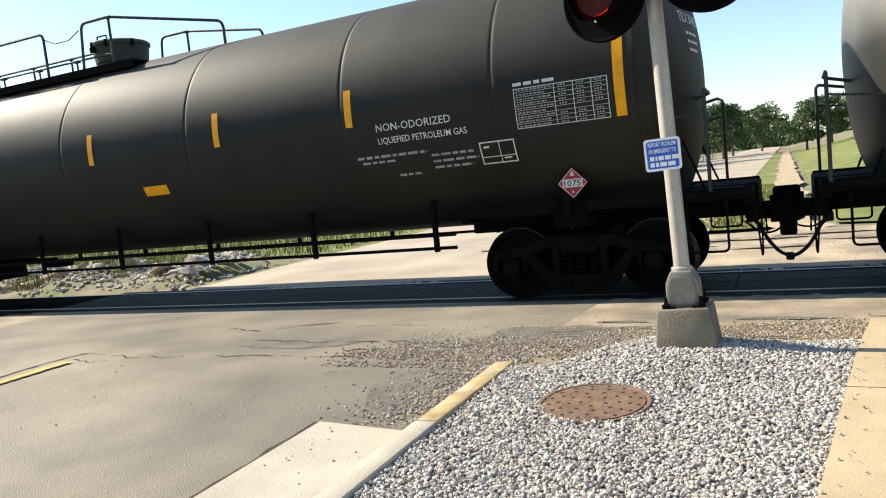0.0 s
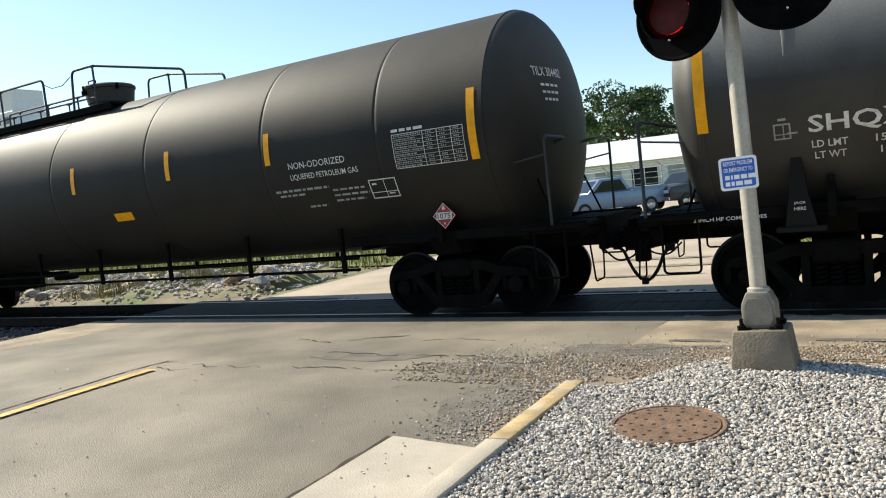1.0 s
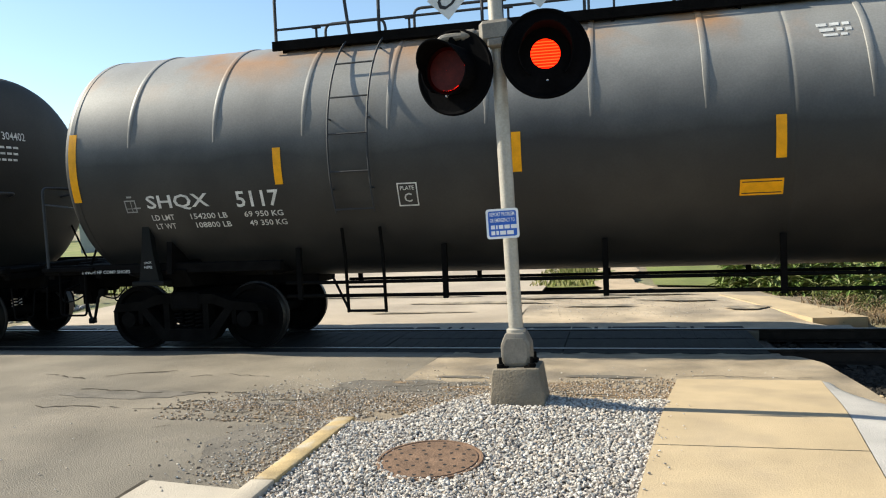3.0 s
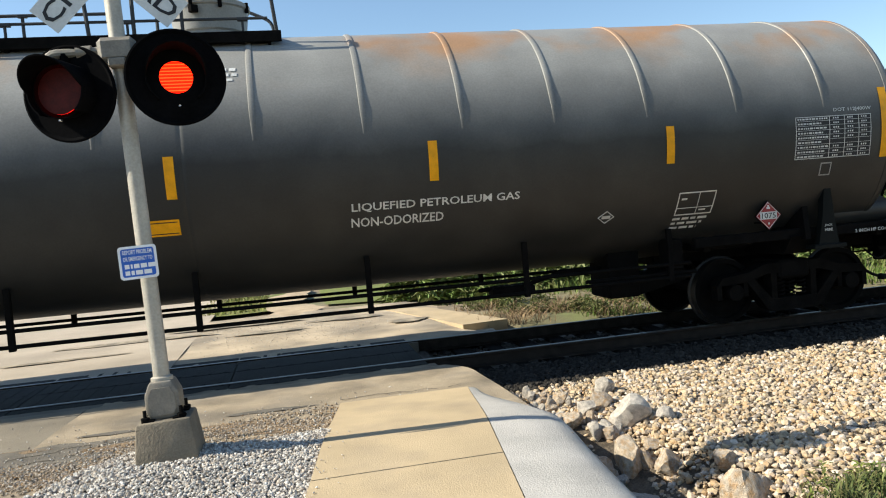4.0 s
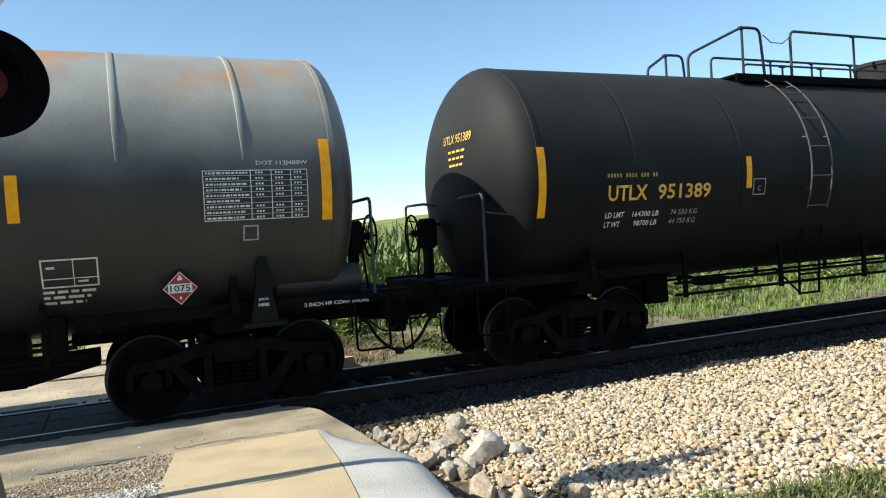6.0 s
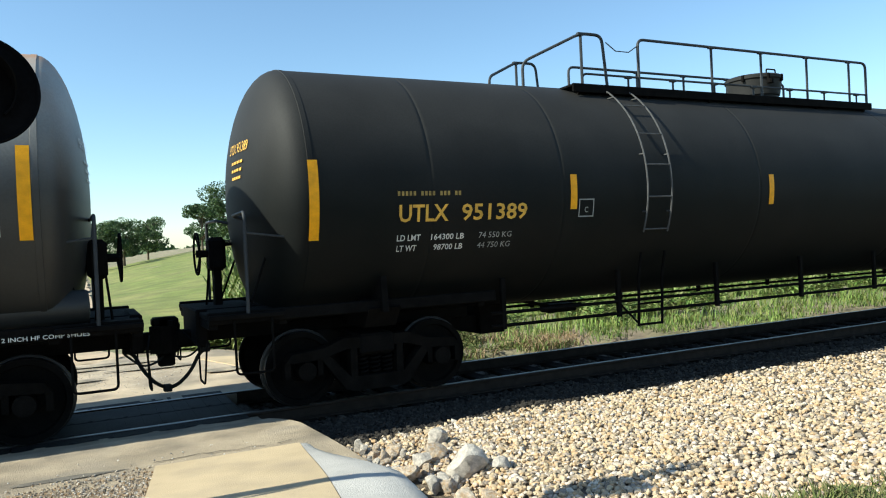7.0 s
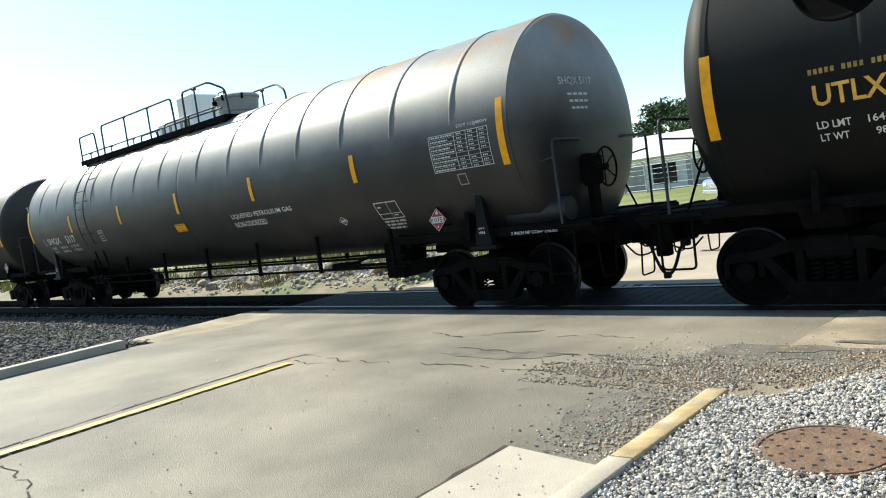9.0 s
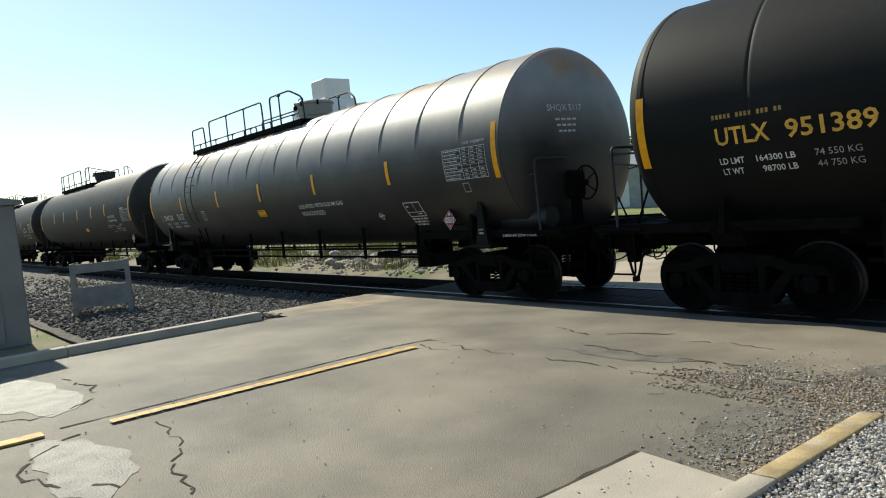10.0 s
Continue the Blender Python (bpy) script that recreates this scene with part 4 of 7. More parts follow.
def side_frame(bm, y):
    """A cast truck side frame, with its window, spring seat and journal ends."""
    t = 0.1
    # top chord, lower chord and columns as separate castings, so that the windows stay open
    prism(bm, [(-1.2, 0.58), (-1.12, 0.69), (-0.72, 0.73), (-0.45, 0.83), (0.45, 0.83), (0.72, 0.73), (1.12, 0.69), (1.2, 0.58), (1.08, 0.58), (0.72, 0.6), (0.42, 0.69), (-0.42, 0.69), (-0.72, 0.6), (-1.08, 0.58)], "y", y - t, y + t)
    prism(bm, [(-0.76, 0.62), (-0.62, 0.62), (-0.36, 0.33), (0.36, 0.33), (0.62, 0.62), (0.76, 0.62), (0.44, 0.19), (0.34, 0.15), (-0.34, 0.15), (-0.44, 0.19)], "y", y - t, y + t)
    for s in (-1, 1):
        prism(bm, [(s * 0.36, 0.3), (s * 0.27, 0.3), (s * 0.27, 0.72), (s * 0.36, 0.72)], "y", y - t * 0.9, y + t * 0.9)
        prism(bm, [(s * 1.2, 0.58), (s * 1.2, 0.38), (s * 1.13, 0.38), (s * 1.13, 0.58)], "y", y - t * 0.8, y + t * 0.8)
        prism(bm, [(s * 0.72, 0.62), (s * 0.72, 0.4), (s * 0.79, 0.4), (s * 0.79, 0.62)], "y", y - t * 0.8, y + t * 0.8)
        lathe(bm, [(y - 0.12, 0.115), (y + 0.12, 0.115)], "y", (s * 0.93, 0, WHEEL_R), 18)


def spring_mesh(bm):
    tube(bm, [(0.06 * math.cos(k * 0.7), 0.06 * math.sin(k * 0.7), 0.33 + 0.0062 * k) for k in range(44)], 0.014, 5)


def truck(car, x):
    ob = new("truck")
    ob.parent = car
    ob.location = (x, 0, 0)
    tagged(ob, "black cast steel freight truck with four wheels")
    for s in (-1, 1):
        place("side_frame", shared("side_frame%d" % s, lambda bm: side_frame(bm, s * 1.0), M["steel_brown"], 40), ob)
        for x in (-0.17, 0.0, 0.17):
            place("spring", shared("spring", spring_mesh, M["steel_dark"], 60), ob, pose(x, s * 1.0, 0))

    def bolster(bm):
        box(bm, -0.24, 0.24, -1.12, 1.12, 0.6, 0.86, 0.03)
        # added filler block, only stops daylight showing through the spring openings
        box(bm, -0.34, 0.34, -0.55, 0.55, 0.24, 0.62, 0.03)
        for s in (-1, 1):
            box(bm, s * 0.55 - 0.05, s * 0.55 + 0.05, -0.9, 0.9, 0.4, 0.5, 0.01)
            box(bm, s * 0.45 - 0.03, s * 0.45 + 0.03, -0.82, -0.68, 0.3, 0.65, 0.01)
            box(bm, s * 0.45 - 0.03, s * 0.45 + 0.03, 0.68, 0.82, 0.3, 0.65, 0.01)
    place("bolster", shared("bolster", bolster, M["steel_dark"]), ob)
    me = shared("wheelset", wheelset_mesh, [M["steel_dark"], M["wheel_rim"]], 40)
    for s in (-1, 1):
        WHEELS.append(place("wheelset", me, ob, pose(s * 0.93, 0, WHEEL_R)))
    return ob


WHEELS, CARS = [], []


def end_gear(bm, s, brake):
    """Stub sill, platform, bolster legs; s is +1 for the left end and is mirrored for the right."""
    box(bm, 0.42, 4.2, -0.33, 0.33, 0.88, 1.28, 0.02)
    box(bm, 0.3, 0.44, -0.62, 0.62, 0.84, 1.3, 0.02)
    box(bm, 0.34, 1.2, -1.42, 1.42, 1.21, 1.27, 0.01)


def sill_mesh(bm):
    box(bm, 0.34, 4.1, -0.055, 0.055, 1.16, 1.3, 0.012)


def cross_beam_mesh(bm):
    box(bm, -0.05, 0.05, -1.3, 1.3, 1.1, 1.2, 0.008)


def bolster_web(bm):
    prism(bm, [(-1.45, 1.15), (1.45, 1.15), (1.4, 1.6), (1.1, 1.4), (0.8, 1.2), (0, 1.1), (-0.8, 1.2), (-1.1, 1.4), (-1.4, 1.6)], "x", 2.42, 2.5)
    prism(bm, [(-1.2, 0.95), (1.2, 0.95), (1.4, 1.2), (1.0, 1.32), (0, 1.3), (-1.0, 1.32), (-1.4, 1.2)], "x", 2.25, 2.68)


def jack_web(bm, s):
    prism(bm, [(1.99, 1.05), (2.31, 1.05), (2.23, 1.45), (2.19, 1.85), (2.09, 1.85), (2.05, 1.45)], "y", min(s * 1.36, s * 1.46), max(s * 1.36, s * 1.46))
    box(bm, 1.9, 2.4, min(s * 1.3, s * 1.5), max(s * 1.3, s * 1.5), 1.0, 1.06, 0.008)


def coupler_mesh(bm):
    box(bm, 0.1, 0.5, -0.1, 0.1, 0.8, 1.02, 0.03)
    prism(bm, [(0.12, -0.16), (0.2, 0.17), (-0.02, 0.2), (-0.13, 0.12), (-0.1, 0.03), (0.0, 0.02), (0.02, -0.08), (-0.09, -0.12), (-0.07, -0.2), (0.05, -0.22)], "z", 0.76, 1.1)
    lathe(bm, [(0.7, 0.045), (1.16, 0.045)], "z", (-0.06, 0.14, 0), 12)
    box(bm, -0.1, 0.16, -0.12, 0.12, 1.08, 1.2, 0.03)
    box(bm, -0.02, 0.1, -0.09, 0.09, 0.58, 0.78, 0.02)


def hose_mesh(bm):
    pts = round_path([(0.45, -0.25, 0.78), (0.36, -0.28, 0.72), (0.26, -0.22, 0.5), (0.12, -0.1, 0.34), (-0.005, -0.02, 0.29)], 0.12, 5)
    tube(bm, pts, 0.024, 8)
    box(bm, -0.04, 0.05, -0.06, 0.02, 0.25, 0.34, 0.01)
    box(bm, 0.38, 0.5, -0.32, -0.2, 0.74, 0.86, 0.015)
    pts = round_path([(0.5, 0.2, 0.8), (0.3, 0.24, 0.62), (0.12, 0.2, 0.66), (0.05, 0.12, 0.72)], 0.1, 4)
    tube(bm, pts, 0.014, 6)


def lever_mesh(bm):
    for s in (-1, 1):
        tube(bm, round_path([(0.32, s * 1.3, 0.98), (0.28, s * 1.3, 0.5), (0.28, s * 0.95, 0.5), (0.28, s * 0.9, 0.9), (0.2, s * 0.15, 1.0)], 0.06), 0.012, 6)
        tube(bm, round_path([(0.62, s * 1.38, 1.2), (0.62, s * 1.4, 0.58), (1.05, s * 1.4, 0.58), (1.05, s * 1.38, 1.2)], 0.06), 0.016, 6)


def corner_rail_mesh(bm, s):
    """A post at the platform's corner, bent over to meet the tank head, with a short stay back to the shell."""
    tube(bm, round_path([(0.78, s * 1.38, 1.25), (0.78, s * 1.4, 2.44), (0.79, s * 0.6, 2.43), (1.2, s * 0.5, 2.33)], 0.09), 0.021, 8)
    tube(bm, [(0.78, s * 1.39, 2.2), (1.5, s * 1.4, 2.1)], 0.014, 6)


def brace_mesh(bm, s):
    tube(bm, [(1.12, s * 0.95, 1.95), (0.86, s * 1.02, 1.26)], 0.016, 6)


def brake_wheel_mesh(bm):
    pts = [(0.5, 0.48 + 0.28 * math.cos(k * math.tau / 28), 1.98 + 0.28 * math.sin(k * math.tau / 28)) for k in range(28)]
    tube(bm, pts, 0.016, 6, closed=True)
    for k in range(5):
        a = k * math.tau / 5
        tube(bm, [(0.54, 0.48, 1.98), (0.5, 0.48 + 0.28 * math.cos(a), 1.98 + 0.28 * math.sin(a))], 0.011, 5)
    lathe(bm, [(0.49, 0.05), (0.66, 0.05)], "x", (0, 0.48, 1.98), 12)


def brake_box_mesh(bm):
    box(bm, 0.64, 0.86, 0.3, 0.66, 1.74, 2.2, 0.05)
    box(bm, 0.7, 0.8, 0.38, 0.58, 1.25, 1.78, 0.01)
    tube(bm, [(0.68, 0.62, 1.9), (0.62, 0.66, 1.25)], 0.016, 6)
    tube(bm, [(0.75, 0.48, 2.1), (1.02, 0.48, 2.1)], 0.03, 6)


def under_rail_mesh(bm):
    tube(bm, [(4.1, 0, 0), (16.8, 0, 0)], 0.026, 6)


def hanger_mesh(bm):
    box(bm, -0.035, 0.035, -0.03, 0.03, 0.74, 1.45, 0.006)


def low_step_mesh(bm, x0, x1):
    for x in (x0, x1):
        tube(bm, [(x, -1.32, 0.58), (x, -1.36, 1.35), (x, on_tank(1.7) - 0.05, 1.7)], 0.022, 6)
    tube(bm, [(x0, -1.32, 0.6), (x1, -1.32, 0.6)], 0.02, 6)
    tube(bm, [(x0, -1.34, 0.92), (x1, -1.34, 0.92)], 0.018, 6)
    tube(bm, [(x0, -1.32, 0.62), (x0 - 0.3, -1.1, 1.05)], 0.018, 6)


def ladder_mesh(bm, x0, x1, top, bottom):
    def arc(x, lift=0.09):
        return [(x, on_tank(z, lift), z) for z in span(bottom, top, 0.12)]
    for x in (x0, x1):
        tube(bm, arc(x), 0.013, 6)
    z = bottom + 0.04
    while z < top:
        y = on_tank(z, 0.09)
        tube(bm, [(x0, y, z), (x1, y, z)], 0.012, 6)
        z += 0.47
    for z in (bottom + 0.3, (bottom + top) / 2, top - 0.2):
        for x in (x0, x1):
            tube(bm, [(x, on_tank(z, 0.09), z), (x, on_tank(z, -0.02), z)], 0.012, 5)


def manway_mesh(bm, x):
    zt = ZC + R
    lathe(bm, [(zt - 0.12, 0.43), (zt + 0.08, 0.43), (zt + 0.1, 0.46), (zt + 0.38, 0.5), (zt + 0.4, 0.525), (zt + 0.45, 0.525), (zt + 0.48, 0.48), (zt + 0.51, 0.02)], "z", (x, 0, 0), 40)


def manway_fittings(bm, x):
    zt = ZC + R
    tube(bm, round_path([(x - 0.12, -0.4, zt + 0.48), (x - 0.12, -0.4, zt + 0.56), (x + 0.12, -0.4, zt + 0.56), (x + 0.12, -0.4, zt + 0.48)], 0.03), 0.014, 6)
    for a in (200, 250, 290, 340):
        box(bm, x + 0.52 * math.cos(radians(a)) - 0.025, x + 0.52 * math.cos(radians(a)) + 0.025, 0.52 * math.sin(radians(a)) - 0.025, 0.52 * math.sin(radians(a)) + 0.025, zt + 0.34, zt + 0.47, 0.01)
    lathe(bm, [(zt + 0.28, 0.06), (zt + 0.36, 0.06)], "z", (x - 0.15, -0.5, 0), 10)


def deck(car, x0, x1, flip):
    """Running boards on both sides of the dome, with brackets."""
    z = ZC + R - 0.24
    for s in (-1, 1):
        bm = bmesh.new()
        box(bm, x0, x1, min(s * 0.48, s * 0.94), max(s * 0.48, s * 0.94), z + 0.11, z + 0.145, 0.006)
        for x in span(x0 + 0.1, x1 - 0.1, 0.16):
            box(bm, x, x + 0.05, min(s * 0.5, s * 0.92), max(s * 0.5, s * 0.92), z + 0.145, z + 0.16)
        box(bm, x0, x1, min(s * 0.92, s * 0.96), max(s * 0.92, s * 0.96), z + 0.02, z + 0.15, 0.004)
        part("running_board", bm, M["steel_dark"], car)
        for x in span(x0 + 0.15, x1 - 0.15, 1.4):
            bm = bmesh.new()
            prism(bm, [(s * 0.93, z + 0.11), (s * 0.5, z + 0.11), (s * 0.52, z + 0.04), (s * 0.86, z - 0.1)], "x", x - 0.02, x + 0.02)
            part("bracket", bm, M["steel_dark"], car)


def rail_run(car, pts, posts, r=0.024, name="handrail", material="rail_grey"):
    bm = bmesh.new()
    tube(bm, round_path(pts, 0.12), r, 8)
    ob = part(name, bm, M[material], car)
    for x, y, z0, z1 in posts:
        bm = bmesh.new()
        tube(bm, [(x, y, z0), (x, y, z1)], r * 0.95, 6)
        box(bm, x - 0.06, x + 0.06, y - 0.03, y + 0.03, z1 - 0.03, z1 + 0.012, 0.004)
        part("rail_post", bm, M[material], ob)
    return ob


def top_rails(car, a, b, flip, taper=1.15, flat=0.45, gap=0.75):
    """Handrails on the deck: a run with a low tapered end, a gap for the ladder, and a long run."""
    zd, zt = ZC + R - 0.13, ZC + R + 0.68

    def X(x):
        return L - x if flip else x
    for s in (-1, 1):
        y = s * 0.92
        rail_run(car, [(X(a - taper), y * 0.55, zd + 0.05), (X(a - taper), y * 0.55, zd + 0.42), (X(a), y, zt), (X(a + flat), y, zt), (X(a + flat + 0.08), y, zd)],
                 [(X(a), y, zd, zt)])
        rail_run(car, [(X(a + flat + gap), y, zd), (X(a + flat + gap), y, zt), (X(b), y, zt), (X(b), y, zd)], [(X(x), y, zd, zt) for x in span(a + flat + gap + 1.6, b - 0.5, 1.35)])
        rail_run(car, [(X(a), y, zd), (X(a), y, zd + 0.2), (X(b), y, zd + 0.2)], [(X(x), y, zd, zd + 0.2) for x in span(a + 0.9, b - 0.3, 0.95)], 0.018, "toe_rail")
    bm = bmesh.new()
    c = a + flat + 0.08
    g = gap - 0.08
    tube(bm, [(X(c), -0.92, zt - 0.1), (X(c + g * 0.3), -0.92, zt - 0.22), (X(c + g * 0.7), -0.92, zt - 0.22), (X(c + g), -0.92, zt - 0.1)], 0.009, 5)
    part("safety_chain", bm, M["rail_grey"], car)


def placard(car, x, z, words="1075"):
    """A red diamond card in an upright holder, with a white number panel."""
    r = 0.19
    y = on_tank(z + r, 0.03)

    def diamond(bm, rr, y0, y1):
        prism(bm, [(x, z - rr), (x + rr, z), (x, z + rr), (x - rr, z)], "y", y0, y1)
    bm = bmesh.new()
    diamond(bm, r + 0.012, y, y + 0.012)
    base = part("placard_holder", bm, M["steel_dark"], car, "dark steel placard holder on short brackets")
    for dz in (-0.1, 0.04):
        bm = bmesh.new()
        box(bm, x - 0.02, x + 0.02, y + 0.008, on_tank(z + dz, -0.02), z + dz - 0.01, z + dz + 0.01)
        part("bracket", bm, M["steel_dark"], base)
    bm = bmesh.new()
    diamond(bm, r, y - 0.004, y + 0.001)
    part("hazard_card", bm, M["red_card"], base, "red diamond hazard card with a white number panel")
    bm = bmesh.new()
    box(bm, x - 0.125, x + 0.125, y - 0.008, y - 0.003, z - 0.05, z + 0.05)
    part("number_panel", bm, M["white_ink"], base)
    tx, tz, faces = text_mesh(words, 0.21, 0.075, 0.01)
    ob = new("number", flat_mesh("number", [(x - 0.105 + a, y - 0.011, z - 0.038 + b) for a, b in zip(tx, tz)], faces, M["black_ink"]))
    ob.parent = base
    bm = bmesh.new()
    for dx, dz, w in ((0, 0.1, 0.05), (0, 0.125, 0.025), (0, -0.11, 0.02)):
        box(bm, x + dx - w / 2, x + dx + w / 2, y - 0.007, y - 0.003, z + dz - 0.012, z + dz + 0.016)
    part("symbol", bm, M["white_ink"], base)
    q = r * 0.93
    bm = bmesh.new()
    for (ax, az), (bx, bz) in (((0, -q), (q, 0)), ((q, 0), (0, q)), ((0, q), (-q, 0)), ((-q, 0), (0, -q))):
        tube(bm, [(x + ax, y - 0.005, z + az), (x + bx, y - 0.005, z + bz)], 0.004, 4)
    part("border", bm, M["white_ink"], base)


def data_table(car, x0, x1, z0, z1, ink="white_ink", plate=False):
    """A stencilled qualification table: frame, rules and unreadable entries as small bars."""
    if plate:
        decal_rects("table_plate", [(x0, x1, z0, z1)], M["black_ink"], car, "black field behind the data table", 0.003)
    rects = []
    t = 0.009
    for z in (z0, z1 - t):
        rects.append((x0, x1, z, z + t))
    for x in (x0, x1 - t, x0 + (x1 - x0) * 0.44, x0 + (x1 - x0) * 0.64, x0 + (x1 - x0) * 0.83):
        rects.append((x, x + t, z0, z1))
    n = 9
    rng2 = random.Random(5)
    for k in range(1, n):
        z = z0 + (z1 - z0) * k / n
        rects.append((x0, x1, z, z + 0.004))
    decal_rects("data_table", rects, M[ink], car, "white stencilled data table in small print")
    rects = []
    for k in range(n):
        z = z0 + (z1 - z0) * (k + 0.32) / n
        h = (z1 - z0) / n * 0.34
        x, end = x0 + 0.03, x0 + (x1 - x0) * rng2.uniform(0.3, 0.42)
        while x < end:
            w = rng2.uniform(0.015, 0.05)
            rects.append((x, x + w, z, z + h))
            x += w + 0.012
        if k == 3:
            continue
        for c in (0.49, 0.68, 0.865):
            x = x0 + (x1 - x0) * c
            for _ in range(3):
                rects.append((x, x + 0.02, z, z + h))
                x += 0.033
    decal_rects("table_entries", rects, M["white_ink" if plate else "grey_ink"], car, "small illegible entries as bars")


def frame_box(car, x0, x1, z0, z1, name="stencil_box", inner=True, slant=0.0, ink="white_ink"):
    t = 0.016
    rects = [(x0, x1, z0, z0 + t), (x0, x1, z1 - t, z1), (x0, x0 + t, z0, z1), (x1 - t, x1, z0, z1)]
    if inner:
        xm = x0 + (x1 - x0) * 0.55
        rects += [(xm, xm + 0.01, z0, z1), (x0, x1, z0 + (z1 - z0) * 0.3, z0 + (z1 - z0) * 0.3 + 0.01), (x0 + 0.05, x0 + 0.13, z0 + 0.2, z0 + 0.225), (xm + 0.04, xm + 0.14, z0 + 0.05, z0 + 0.07)]
    decal_rects(name, rects, M[ink], car, "white stencilled box")


def small_bars(car, rows, ink="white_ink", label="rows of small illegible stencilling"):
    """Print too small to read: bars in word lengths."""
    rects = []
    rng2 = random.Random(9)
    for x0, x1, z, h in rows:
        x = x0
        while x < x1:
            w = min(rng2.uniform(0.06, 0.16), x1 - x)
            rects.append((x, x + w, z, z + h))
            x += w + 0.03
    decal_rects("stencil_bars", rects, M[ink], car, label)


def reflectors(car, tall, short, z_tall, z_short):
    for x in tall:
        bm = bmesh.new()
        wrapped_rect(bm, x - 0.06, x + 0.06, *z_tall, 0.008, 10)
        part("reflector_strip", bm, M["reflector"], car)
    for x in short:
        bm = bmesh.new()
        wrapped_rect(bm, x - 0.055, x + 0.055, *z_short, 0.008, 6)
        part("reflector_strip", bm, M["reflector"], car)


def head_stencil(car, right, words, ink, z=3.2, y=-0.45, size=0.13, seam=1.5, depth=0.6):
    """Marks on the curved end of a tank."""
    def head_x(yy, zz):
        q = min(0.999, ((yy * yy + (zz - ZC) ** 2) ** 0.5) / R)
        x = seam - depth * math.sqrt(1 - q * q) - 0.012
        return L - x if right else x
    tx, tz, faces = text_mesh(words, 0.78, size, 0.005)
    verts = []
    for a, b in zip(tx, tz):
        yy = (y - 0.39 + a) if right else (y + 0.39 - a)
        verts.append((head_x(yy, z + b), yy, z + b))
    ob = new("end_mark", flat_mesh("end_mark", verts, faces, M[ink]))
    ob.parent = car
    tagged(ob, "stencilled marks on the tank end")
    bm = bmesh.new()
    for k, (w, dz) in enumerate(((0.5, -0.14), (0.46, -0.24), (0.4, -0.34))):
        n = 4
        for i in range(n):
            ya, yb = y - w / 2 + w * i / n, y - w / 2 + w * (i + 0.75) / n
            bm.faces.new([bm.verts.new((head_x(yy, zz), yy, zz)) for yy, zz in ((ya, z + dz), (yb, z + dz), (yb, z + dz + 0.035), (ya, z + dz + 0.035))])
    part("end_mark_bars", bm, M[ink], car)


def mirrored(m):
    return Matrix.Translation((L, 0, 0)) @ Matrix.Rotation(math.pi, 4, "Z") @ m


